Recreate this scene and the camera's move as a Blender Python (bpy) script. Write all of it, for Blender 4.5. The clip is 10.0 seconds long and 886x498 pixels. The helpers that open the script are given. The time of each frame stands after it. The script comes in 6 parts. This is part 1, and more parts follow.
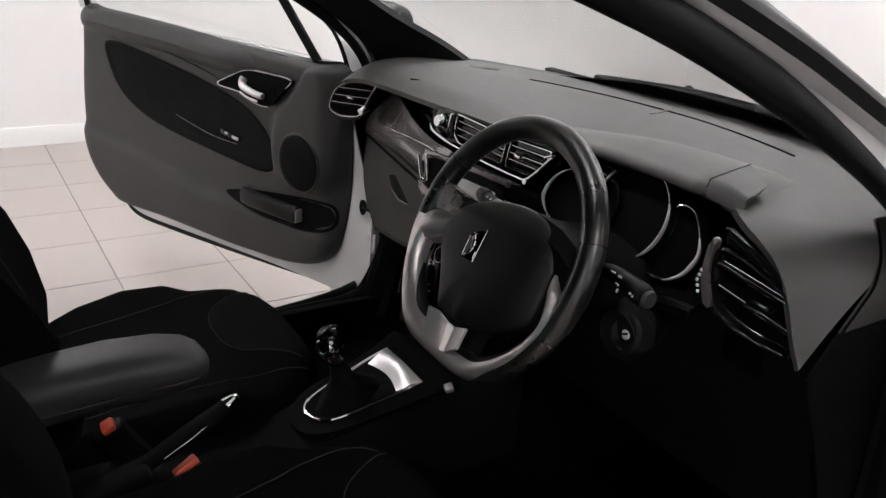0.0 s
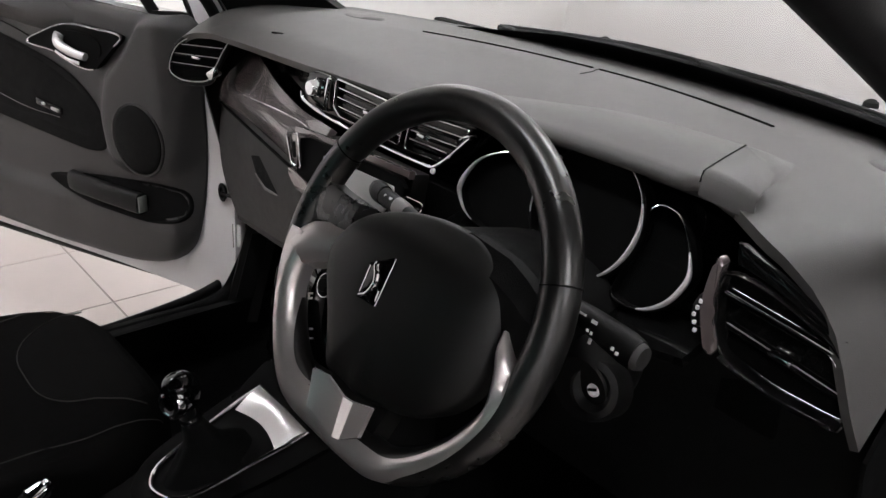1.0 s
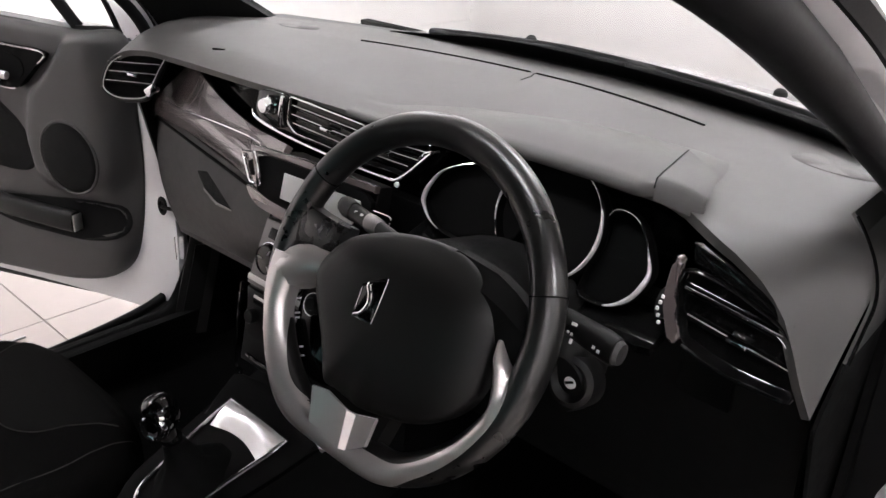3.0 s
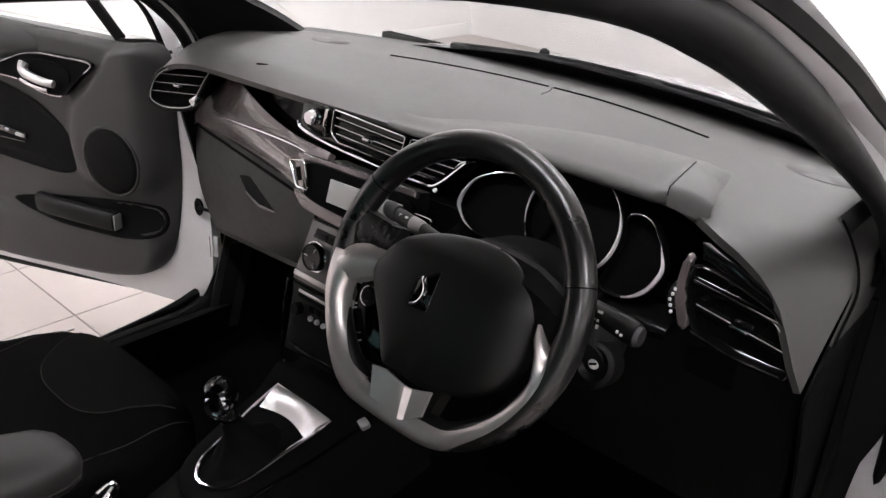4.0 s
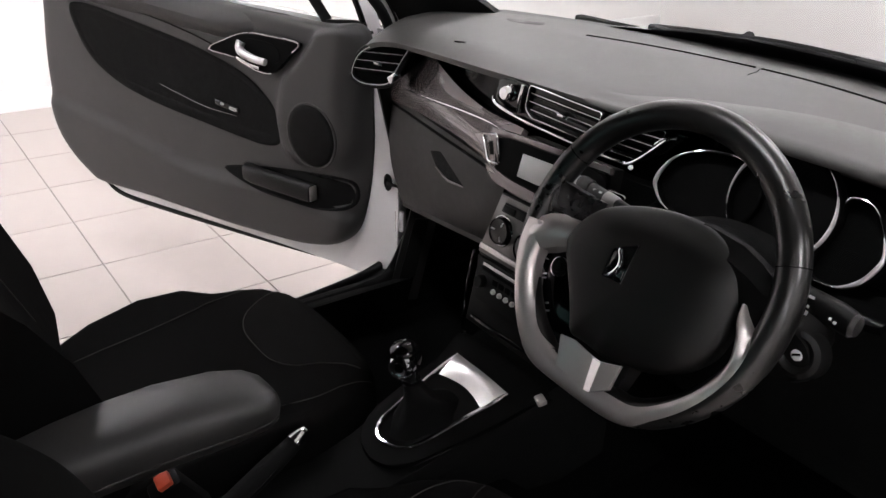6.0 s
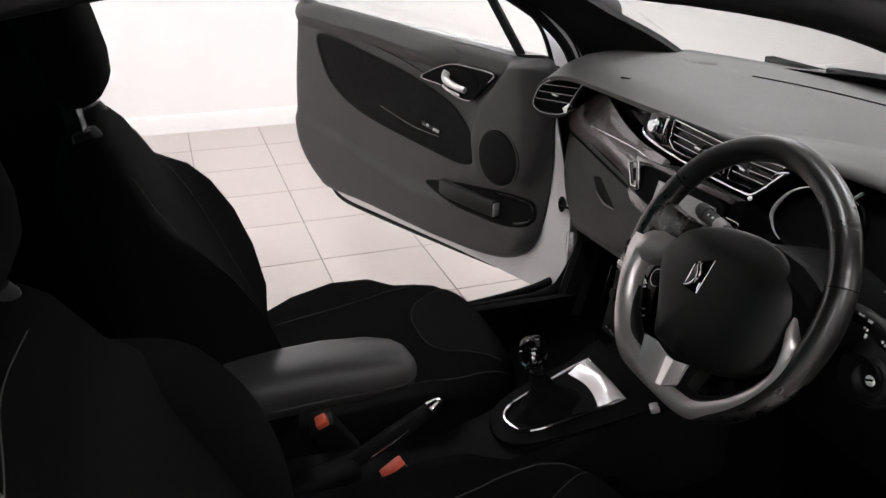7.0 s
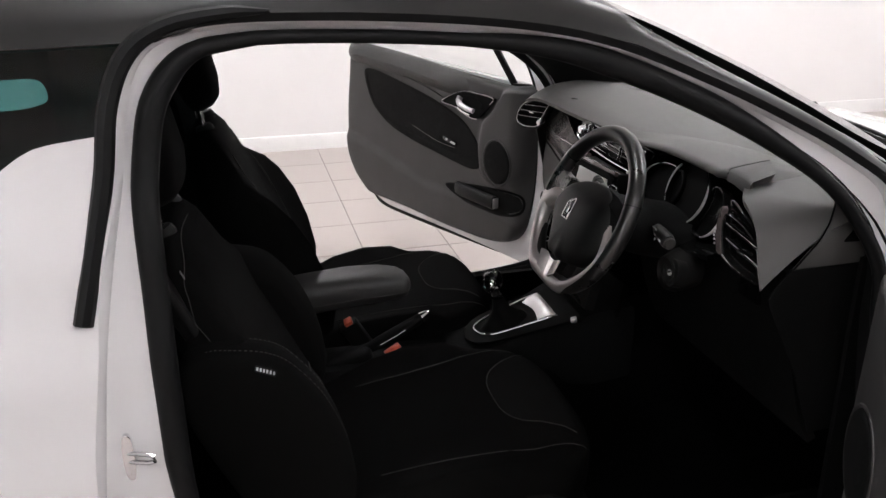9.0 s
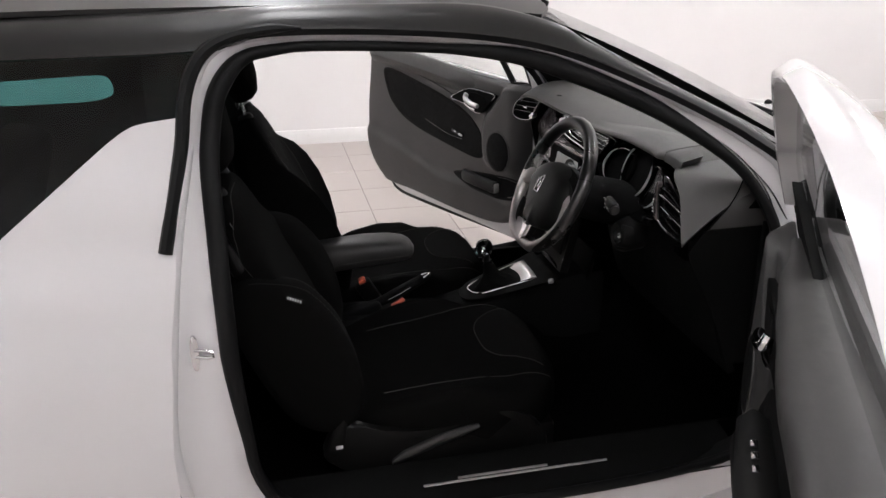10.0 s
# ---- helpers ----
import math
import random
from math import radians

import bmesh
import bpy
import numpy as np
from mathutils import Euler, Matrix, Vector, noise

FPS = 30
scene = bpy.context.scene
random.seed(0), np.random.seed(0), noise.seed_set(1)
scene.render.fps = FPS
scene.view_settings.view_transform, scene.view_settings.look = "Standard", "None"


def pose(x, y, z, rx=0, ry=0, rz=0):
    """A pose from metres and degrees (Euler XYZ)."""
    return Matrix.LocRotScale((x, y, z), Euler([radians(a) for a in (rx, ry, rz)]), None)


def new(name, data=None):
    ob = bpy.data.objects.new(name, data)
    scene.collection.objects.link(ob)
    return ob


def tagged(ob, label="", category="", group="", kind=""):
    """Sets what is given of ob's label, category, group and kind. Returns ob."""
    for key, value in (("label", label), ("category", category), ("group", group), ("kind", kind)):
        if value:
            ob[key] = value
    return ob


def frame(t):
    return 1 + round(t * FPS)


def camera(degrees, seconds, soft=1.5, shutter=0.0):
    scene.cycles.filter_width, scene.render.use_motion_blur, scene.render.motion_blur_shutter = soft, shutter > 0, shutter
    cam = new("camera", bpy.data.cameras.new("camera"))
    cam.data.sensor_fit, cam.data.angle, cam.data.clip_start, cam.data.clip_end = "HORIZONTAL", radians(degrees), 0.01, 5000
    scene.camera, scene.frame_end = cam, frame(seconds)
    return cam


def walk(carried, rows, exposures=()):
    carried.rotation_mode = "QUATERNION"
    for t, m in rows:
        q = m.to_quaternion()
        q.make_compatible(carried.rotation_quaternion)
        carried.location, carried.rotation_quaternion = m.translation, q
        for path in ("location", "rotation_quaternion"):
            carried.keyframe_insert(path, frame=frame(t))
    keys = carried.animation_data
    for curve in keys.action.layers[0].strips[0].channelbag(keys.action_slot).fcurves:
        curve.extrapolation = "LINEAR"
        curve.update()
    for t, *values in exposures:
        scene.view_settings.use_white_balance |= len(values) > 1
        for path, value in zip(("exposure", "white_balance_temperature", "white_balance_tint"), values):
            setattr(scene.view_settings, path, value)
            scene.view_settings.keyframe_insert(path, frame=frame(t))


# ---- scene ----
# The car stands along y (nose to +y), its middle at x = 0, the driver's side at +x; the floor is z = 0.
cam = camera(58.4, 10.0)
METRES = 2.5
BASE = pose(1.158, -0.579, 1.36, -21.758, -3.305, 58.318)
ROWS = [
    (0.0, 0.0, 0.0, 0.0, 0.0, 0.0, -0.0),
    (0.5, 0.0036, 0.0696, 0.0183, -5.9, -1.94, 2.02),
    (1.0, -0.0019, 0.1381, 0.0297, -8.78, -3.45, 2.51),
    (1.5, -0.0098, 0.1738, 0.0392, -12.05, -4.33, 3.97),
    (2.0, -0.0195, 0.1786, 0.0452, -15.3, -5.5, 5.45),
    (3.5, -0.0443, 0.095, 0.049, -15.1, -5.04, 5.93),
    (4.0, -0.0651, 0.079, 0.0527, -15.46, -5.25, 5.7),
    (4.5, -0.104, 0.0794, 0.0567, -17.93, -5.64, 5.91),
    (5.0, -0.1286, 0.0865, 0.0508, -18.52, -5.88, 5.8),
    (5.5, -0.1267, 0.0822, 0.0396, -14.79, -5.6, 4.82),
    (6.0, -0.079, 0.0798, 0.0406, -3.15, -4.59, 3.15),
    (7.5, 0.012, -0.0407, 0.0158, 15.51, -1.36, -2.68),
    (8.0, 0.0343, -0.1028, 0.0001, 15.55, -0.67, -2.23),
    (8.5, 0.0774, -0.167, -0.0223, 16.16, -0.0, -2.22),
    (9.0, 0.1135, -0.2375, -0.041, 17.19, 0.32, -3.03),
    (9.5, 0.1284, -0.3158, -0.0662, 16.72, 0.38, -2.97),
    (10.0, 0.1924, -0.3779, -0.0731, 18.97, 0.09, -3.79),
]
walk(cam, [(t, BASE @ pose(METRES * x, METRES * y, METRES * z, 90 + pitch, roll, yaw)) for t, x, y, z, yaw, pitch, roll in ROWS],
     [(0.0, -0.45, 6370, 9.5), (0.5, -0.42, 6370, 9.0), (1.0, -0.2, 6370, 10), (1.5, 0.1, 6380, 11), (2.0, 0.42, 6400, 12.5), (3.5, 0.22, 6400, 12.5), (4.0, 0.15, 6400, 12.5), (4.5, 0.05, 6380, 11),
      (5.0, 0.12, 6380, 10.5), (5.5, 0.05, 6380, 10.5), (6.0, 0.02, 6400, 12), (7.5, -0.18, 6350, 9.5), (8.5, -0.24, 6350, 9.5), (9.0, -0.33, 6390, 11), (10.0, -0.48, 6390, 11)])

# ---- world and light ----
world = bpy.data.worlds.new("world")
scene.world = world
world.use_nodes = True
world.node_tree.nodes["Background"].inputs[0].default_value = (0.9, 0.92, 1.0, 1)
world.node_tree.nodes["Background"].inputs[1].default_value = 0.3
scene.view_settings.exposure = 0.0
CEILING_LIGHT = 42.0


# ---- materials ----
def mat(name, colour, rough=0.5, metal=0.0, spec=0.5, coat=0.0, var=0.15, scale=30.0, bump=0.0, bump_scale=400.0, rough_var=0.1, alpha=None, sheen=0.0):
    m = bpy.data.materials.new(name)
    m.use_nodes = True
    nt = m.node_tree
    b = nt.nodes["Principled BSDF"]
    c = (*colour, 1)
    b.inputs["Base Color"].default_value = c
    b.inputs["Metallic"].default_value = metal
    b.inputs["Roughness"].default_value = rough
    b.inputs["Specular IOR Level"].default_value = spec
    b.inputs["Coat Weight"].default_value = coat
    b.inputs["Coat Roughness"].default_value = 0.03
    b.inputs["Sheen Weight"].default_value = sheen
    b.inputs["Sheen Roughness"].default_value = 0.6
    tc = nt.nodes.new("ShaderNodeTexCoord")
    if var > 0 or rough_var > 0:
        n1 = nt.nodes.new("ShaderNodeTexNoise")
        n1.inputs["Scale"].default_value = scale
        n1.inputs["Detail"].default_value = 6
        n2 = nt.nodes.new("ShaderNodeTexNoise")
        n2.inputs["Scale"].default_value = scale * 0.12
        n2.inputs["Detail"].default_value = 3
        for n in (n1, n2):
            nt.links.new(tc.outputs["Object"], n.inputs["Vector"])
        mx = nt.nodes.new("ShaderNodeMath")
        mx.operation = "MULTIPLY_ADD"
        nt.links.new(n1.outputs["Fac"], mx.inputs[0])
        mx.inputs[1].default_value = 0.5
        half = nt.nodes.new("ShaderNodeMath")
        half.operation = "MULTIPLY"
        half.inputs[1].default_value = 0.5
        nt.links.new(n2.outputs["Fac"], half.inputs[0])
        nt.links.new(half.outputs[0], mx.inputs[2])
        mr = nt.nodes.new("ShaderNodeMapRange")
        mr.inputs["From Min"].default_value, mr.inputs["From Max"].default_value = 0.3, 0.7
        mr.inputs["To Min"].default_value, mr.inputs["To Max"].default_value = 1 - var, 1 + var
        nt.links.new(mx.outputs[0], mr.inputs["Value"])
        hs = nt.nodes.new("ShaderNodeHueSaturation")
        hs.inputs["Color"].default_value = c
        nt.links.new(mr.outputs[0], hs.inputs["Value"])
        nt.links.new(hs.outputs[0], b.inputs["Base Color"])
        rr = nt.nodes.new("ShaderNodeMapRange")
        rr.inputs["From Min"].default_value, rr.inputs["From Max"].default_value = 0.3, 0.7
        rr.inputs["To Min"].default_value, rr.inputs["To Max"].default_value = max(0.0, rough - rough_var), min(1.0, rough + rough_var)
        nt.links.new(mx.outputs[0], rr.inputs["Value"])
        nt.links.new(rr.outputs[0], b.inputs["Roughness"])
    if bump > 0:
        nb = nt.nodes.new("ShaderNodeTexNoise")
        nb.inputs["Scale"].default_value = bump_scale
        nb.inputs["Detail"].default_value = 2
        nt.links.new(tc.outputs["Object"], nb.inputs["Vector"])
        bp = nt.nodes.new("ShaderNodeBump")
        bp.inputs["Strength"].default_value = bump
        bp.inputs["Distance"].default_value = 0.002
        nt.links.new(nb.outputs["Fac"], bp.inputs["Height"])
        nt.links.new(bp.outputs[0], b.inputs["Normal"])
    return m


def glass_mat(name, tint, rough=0.0):
    m = bpy.data.materials.new(name)
    m.use_nodes = True
    nt = m.node_tree
    out = nt.nodes["Material Output"]
    nt.nodes.remove(nt.nodes["Principled BSDF"])
    tr = nt.nodes.new("ShaderNodeBsdfTransparent")
    tr.inputs["Color"].default_value = (*tint, 1)
    gl = nt.nodes.new("ShaderNodeBsdfGlossy")
    gl.inputs["Roughness"].default_value = 0.02
    lw = nt.nodes.new("ShaderNodeLayerWeight")
    lw.inputs["Blend"].default_value = 0.5
    pw = nt.nodes.new("ShaderNodeMath")
    pw.operation = "POWER"
    pw.inputs[1].default_value = 3.2
    nt.links.new(lw.outputs["Facing"], pw.inputs[0])
    fr = nt.nodes.new("ShaderNodeMapRange")
    fr.inputs["To Min"].default_value, fr.inputs["To Max"].default_value = 0.03, 0.9
    nt.links.new(pw.outputs[0], fr.inputs["Value"])
    mx = nt.nodes.new("ShaderNodeMixShader")
    nt.links.new(fr.outputs[0], mx.inputs[0])
    nt.links.new(tr.outputs[0], mx.inputs[1])
    nt.links.new(gl.outputs[0], mx.inputs[2])
    nt.links.new(mx.outputs[0], out.inputs["Surface"])
    return m


def glow_mat(name, colour, strength):
    m = bpy.data.materials.new(name)
    m.use_nodes = True
    nt = m.node_tree
    nt.nodes.remove(nt.nodes["Principled BSDF"])
    em = nt.nodes.new("ShaderNodeEmission")
    em.inputs[0].default_value, em.inputs[1].default_value = (*colour, 1), strength
    nt.links.new(em.outputs[0], nt.nodes["Material Output"].inputs["Surface"])
    return m


PAD = mat("soft_dash_plastic", (0.047, 0.0452, 0.0435), 0.5, spec=0.5, var=0.04, scale=40, bump=0.2, bump_scale=1100, rough_var=0.03)
PLASTIC = mat("black_grained_plastic", (0.006, 0.0058, 0.0057), 0.46, spec=0.15, var=0.08, scale=50, bump=0.1, bump_scale=1100, rough_var=0.04)
DOORPL = mat("charcoal_door_plastic", (0.027, 0.0258, 0.0254), 0.48, spec=0.4, var=0.06, scale=40, bump=0.15, bump_scale=1000, rough_var=0.05)
PIANO = mat("piano_black", (0.003, 0.003, 0.003), 0.07, spec=0.35, var=0.05, rough_var=0.02)
TRIM = mat("gloss_taupe_trim", (0.13, 0.108, 0.108), 0.22, metal=0.4, spec=0.5, coat=0.7, var=0.02, rough_var=0.01)
CHROME = mat("chrome", (0.75, 0.75, 0.77), 0.08, metal=1.0, var=0.05, rough_var=0.03)
SATIN = mat("satin_aluminium", (0.56, 0.55, 0.55), 0.36, metal=0.75, var=0.06, rough_var=0.06, bump=0.05, bump_scale=1500)
CLOTH = mat("black_seat_cloth", (0.0042, 0.0040, 0.0039), 0.95, spec=0.05, var=0.25, scale=300, bump=0.5, bump_scale=1600)
CLOTH2 = mat("dark_grey_seat_cloth", (0.0065, 0.0062, 0.006), 0.92, spec=0.06, var=0.2, scale=260, bump=0.4, bump_scale=1300)
THREAD = mat("grey_thread", (0.06, 0.0575, 0.056), 0.8, spec=0.1, var=0.2, scale=200)
LEATHER = mat("black_leather", (0.004, 0.0038, 0.0037), 0.47, spec=0.3, var=0.06, scale=90, bump=0.05, bump_scale=800, rough_var=0.04)
RIM = mat("polished_black_leather", (0.008, 0.0075, 0.0073), 0.29, spec=0.65, var=0.08, scale=60, bump=0.0, rough_var=0.03)
CARPET = mat("black_carpet", (0.002, 0.002, 0.002), 0.97, spec=0.03, var=0.3, scale=250, bump=0.8, bump_scale=900)
WHITE = mat("white_car_paint", (0.66, 0.65, 0.66), 0.22, spec=0.5, coat=0.7, var=0.02, scale=3, rough_var=0.03)
ROOFP = mat("black_car_paint", (0.010, 0.0097, 0.0095), 0.36, spec=0.3, coat=0.0, var=0.0, rough_var=0.0)
RUBBER = mat("black_rubber", (0.0045, 0.0045, 0.0048), 0.5, spec=0.16, var=0.1, scale=80, bump=0.05, bump_scale=600, rough_var=0.04)
LINING = mat("dark_roof_lining", (0.006, 0.006, 0.006), 0.65, spec=0.14, var=0.1, scale=200, bump=0.05, bump_scale=900)
STEEL = mat("bright_steel", (0.6, 0.6, 0.6), 0.22, metal=1.0, var=0.08, rough_var=0.08)
RED = mat("orange_red_plastic", (0.62, 0.09, 0.045), 0.4, var=0.08)
LCD = mat("grey_display", (0.55, 0.55, 0.54), 0.3, spec=0.5, var=0.03)
DIAL = mat("dial_face", (0.002, 0.002, 0.002), 0.6, spec=0.04, var=0.05)
HVAC = mat("satin_grey_panel", (0.14, 0.131, 0.129), 0.36, metal=0.35, spec=0.5, var=0.04, rough_var=0.03)
PRINT = mat("dim_print", (0.12, 0.12, 0.12), 0.6, var=0.05)
MARK = mat("pale_print", (0.55, 0.55, 0.55), 0.5, var=0.05)
WALL = mat("white_wall_paint", (0.8, 0.785, 0.78), 0.7, spec=0.3, var=0.02, scale=4, bump=0.08, bump_scale=120)
SKIRT = mat("white_skirting_gloss", (0.78, 0.77, 0.76), 0.35, var=0.02)
TILE = mat("beige_porcelain_tile", (0.44, 0.395, 0.37), 0.38, spec=0.5, var=0.06, scale=9, bump=0.03, bump_scale=60)
GLOVE = mat("dark_grey_grained_plastic", (0.0088, 0.0082, 0.008), 0.5, spec=0.32, var=0.05, scale=50, bump=0.08, bump_scale=1100, rough_var=0.04)
GROUT = mat("grey_grout", (0.25, 0.225, 0.21), 0.85, var=0.12, scale=60)
CEIL = mat("white_ceiling", (0.82, 0.81, 0.8), 0.8, var=0.02)
GLASS = glass_mat("clear_glass", (0.93, 0.95, 0.94))
TINT = glass_mat("dark_tinted_glass", (0.26, 0.47, 0.46))
VINYL = mat("black_vinyl", (0.026, 0.0245, 0.0238), 0.52, spec=0.6, var=0.08, scale=80, bump=0.03, bump_scale=600, rough_var=0.04)
SILVER = mat("satin_silver", (0.62, 0.585, 0.58), 0.34, metal=0.82, spec=0.5, var=0.0, rough_var=0.0)
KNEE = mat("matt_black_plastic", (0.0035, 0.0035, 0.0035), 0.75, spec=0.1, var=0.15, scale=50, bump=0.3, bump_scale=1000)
BELT = mat("seat_belt_webbing", (0.012, 0.012, 0.0125), 0.7, spec=0.2, var=0.15, scale=300, bump=0.4, bump_scale=1500)
MIRROR = mat("mirror_glass", (0.75, 0.8, 0.8), 0.02, metal=1.0, var=0, rough_var=0)
LAMP = glow_mat("ceiling_lamp_glow", (1.0, 0.985, 0.985), CEILING_LIGHT)


# ---- mesh helpers ----
def thing(name, label, category, group="", at=(0, 0, 0), kind=""):
    e = new(name)
    e.empty_display_size = 0.05
    e.location = at
    return tagged(e, label, category, group, kind)


def mesh_ob(name, bm, material, angle=40):
    bmesh.ops.remove_doubles(bm, verts=bm.verts, dist=1e-5)
    bmesh.ops.recalc_face_normals(bm, faces=bm.faces)
    me = bpy.data.meshes.new(name)
    bm.to_mesh(me)
    bm.free()
    me.materials.append(material)
    me.polygons.foreach_set("use_smooth", [True] * len(me.polygons))
    me.set_sharp_from_angle(angle=radians(angle))
    return new(name, me)


def part(name, bm, material, parent, label="", angle=40):
    ob = mesh_ob(name, bm, material, angle)
    ob.parent = parent
    bpy.context.view_layer.update()
    ob.matrix_parent_inverse = parent.matrix_world.inverted()
    if label:
        ob["label"] = label
    return ob


def solo(name, bm, material, label, category="", group="", kind="", angle=40):
    return tagged(mesh_ob(name, bm, material, angle), label, category, group, kind)


def spline(pts, n=6, closed=False):
    """Catmull-Rom points through pts."""
    p = [Vector(q) for q in pts]
    k = len(p)
    out = []
    for i in range(k if closed else k - 1):
        if closed:
            a, b, c, d = p[i - 1], p[i], p[(i + 1) % k], p[(i + 2) % k]
        else:
            b, c = p[i], p[i + 1]
            a = p[i - 1] if i else b * 2 - c
            d = p[i + 2] if i + 2 < k else c * 2 - b
        for j in range(n):
            t = j / n
            out.append(0.5 * (2 * b + (c - a) * t + (2 * a - 5 * b + 4 * c - d) * t * t + (3 * b - a - 3 * c + d) * t ** 3))
    if not closed:
        out.append(p[-1].copy())
    return out


def loft(rings, bm=None, ring_closed=True, path_closed=False, caps=True):
    bm = bm or bmesh.new()
    vs = [[bm.verts.new(p) for p in r] for r in rings]
    n = len(vs[0])
    for i in range(len(vs) if path_closed else len(vs) - 1):
        a, b = vs[i], vs[(i + 1) % len(vs)]
        for j in range(n if ring_closed else n - 1):
            k = (j + 1) % n
            bm.faces.new((a[j], a[k], b[k], b[j]))
    if caps and ring_closed and not path_closed:
        bm.faces.new(vs[0])
        bm.faces.new(vs[-1])
    return bm


def tube(path, r, n=10, closed=False, bm=None, flat=1.0, up=(0, 0, 1)):
    """A tube along path; r a number or a function of 0..1; flat squeezes it along its side."""
    path = [Vector(p) for p in path]
    rings = []
    k = len(path)
    for i, p in enumerate(path):
        a = path[(i - 1) % k] if closed or i else p
        b = path[(i + 1) % k] if closed or i < k - 1 else p
        d = (b - a).normalized()
        s = d.cross(Vector(up))
        if s.length < 1e-3:
            s = d.cross(Vector((0, 1, 0)))
        s.normalize()
        u = s.cross(d)
        rad = r(i / max(1, k - 1)) if callable(r) else r
        rings.append([p + s * (math.cos(w) * rad * flat) + u * (math.sin(w) * rad) for w in (2 * math.pi * j / n for j in range(n))])
    return loft(rings, bm, True, closed, True)


def slab(outline, depth, m=None, bevel=0.0, seg=2, bm=None):
    """A plate: outline in local x, y; it rises from z = 0 to z = depth."""
    b = bmesh.new()
    lo = [b.verts.new((p[0], p[1], 0)) for p in outline]
    hi = [b.verts.new((p[0], p[1], depth)) for p in outline]
    b.faces.new(lo[::-1])
    top = b.faces.new(hi)
    n = len(lo)
    for i in range(n):
        b.faces.new((lo[i], lo[(i + 1) % n], hi[(i + 1) % n], hi[i]))
    if bevel > 0:
        bmesh.ops.bevel(b, geom=list(top.edges), offset=bevel, segments=seg, affect="EDGES", profile=0.5)
    return merge(b, m, bm)


def merge(b, m, bm):
    if m is not None:
        b.transform(m)
    if bm is None:
        return b
    me = bpy.data.meshes.new("tmp")
    b.to_mesh(me)
    b.free()
    bm.from_mesh(me)
    bpy.data.meshes.remove(me)
    return bm


def rbox(sx, sy, sz, m=None, bevel=0.005, seg=2, bm=None, taper=1.0):
    """A box with rounded edges, about its middle."""
    b = bmesh.new()
    bmesh.ops.create_cube(b, size=1)
    for v in b.verts:
        k = taper if v.co.z > 0 else 1.0
        v.co = Vector((v.co.x * sx * k, v.co.y * sy * k, v.co.z * sz))
    if bevel > 0:
        bmesh.ops.bevel(b, geom=list(b.edges), offset=bevel, segments=seg, affect="EDGES", profile=0.5)
    return merge(b, m, bm)


def lathe(profile, n=24, m=None, bm=None):
    """Turned round local z; profile of (radius, height)."""
    b = bmesh.new()
    rings = [[(r * math.cos(a), r * math.sin(a), h) for a in (2 * math.pi * j / n for j in range(n))] for r, h in profile]
    loft(rings, b)
    return merge(b, m, bm)


def patch(f, nu, nv, thick=0.0, bm=None):
    """A sheet f(u, v), u and v in 0..1, thickened against its normal."""
    b = bmesh.new()
    vs = [[b.verts.new(f(i / nu, j / nv)) for j in range(nv + 1)] for i in range(nu + 1)]
    for i in range(nu):
        for j in range(nv):
            b.faces.new((vs[i][j], vs[i + 1][j], vs[i + 1][j + 1], vs[i][j + 1]))
    if thick:
        b.normal_update()
        bmesh.ops.solidify(b, geom=list(b.faces), thickness=thick)
    return merge(b, None, bm)


def lerp(a, b, t):
    return a + (b - a) * t


def curve_at(table, x):
    """Piecewise smooth reading of a table of (x, value...)."""
    if x <= table[0][0]:
        return table[0][1:]
    for a, b in zip(table, table[1:]):
        if x <= b[0]:
            t = (x - a[0]) / (b[0] - a[0])
            t = t * t * (3 - 2 * t) * 0.6 + t * 0.4
            return tuple(lerp(p, q, t) for p, q in zip(a[1:], b[1:]))
    return table[-1][1:]


def smooth(t):
    t = min(1.0, max(0.0, t))
    return t * t * (3 - 2 * t)


def inside(p, poly):
    """How far a point lies inside a closed outline (negative outside)."""
    q = np.array([(a[0], a[1]) for a in poly])
    r = np.roll(q, -1, 0)
    d, w = r - q, np.array((p[0], p[1])) - q
    t = np.clip((w * d).sum(1) / np.maximum((d * d).sum(1), 1e-12), 0, 1)
    near = float(np.sqrt((((w - d * t[:, None]) ** 2).sum(1)).min()))
    cross = (q[:, 1] > p[1]) != (r[:, 1] > p[1])
    xs = q[:, 0] + (p[1] - q[:, 1]) * d[:, 0] / np.where(np.abs(d[:, 1]) < 1e-12, 1e-12, d[:, 1])
    return near if int((cross & (p[0] < xs)).sum()) % 2 else -near


def ellipse(cx, cy, rx, ry, n=28, power=2.0):
    out = []
    for j in range(n):
        a = 2 * math.pi * j / n
        c, s = math.cos(a), math.sin(a)
        out.append((cx + rx * math.copysign(abs(c) ** (2 / power), c), cy + ry * math.copysign(abs(s) ** (2 / power), s)))
    return out


def rounded(pts, r, n=4):
    """A polygon with rounded corners."""
    out = []
    k = len(pts)
    for i in range(k):
        a, b, c = (Vector((*pts[(i + d) % k], 0)) for d in (-1, 0, 1))
        p, q = b + (a - b).normalized() * r, b + (c - b).normalized() * r
        for j in range(n + 1):
            t = j / n
            out.append(p.lerp(b, t).lerp(b.lerp(q, t), t))
    return out


def frame_of(origin, ex, ey):
    """A pose with local x along ex and local y towards ey."""
    x = Vector(ex).normalized()
    z = x.cross(Vector(ey)).normalized()
    y = z.cross(x)
    m = Matrix((x, y, z)).transposed().to_4x4()
    m.translation = Vector(origin)
    return m


MIRRORED = Matrix.Diagonal((-1, 1, 1, 1))


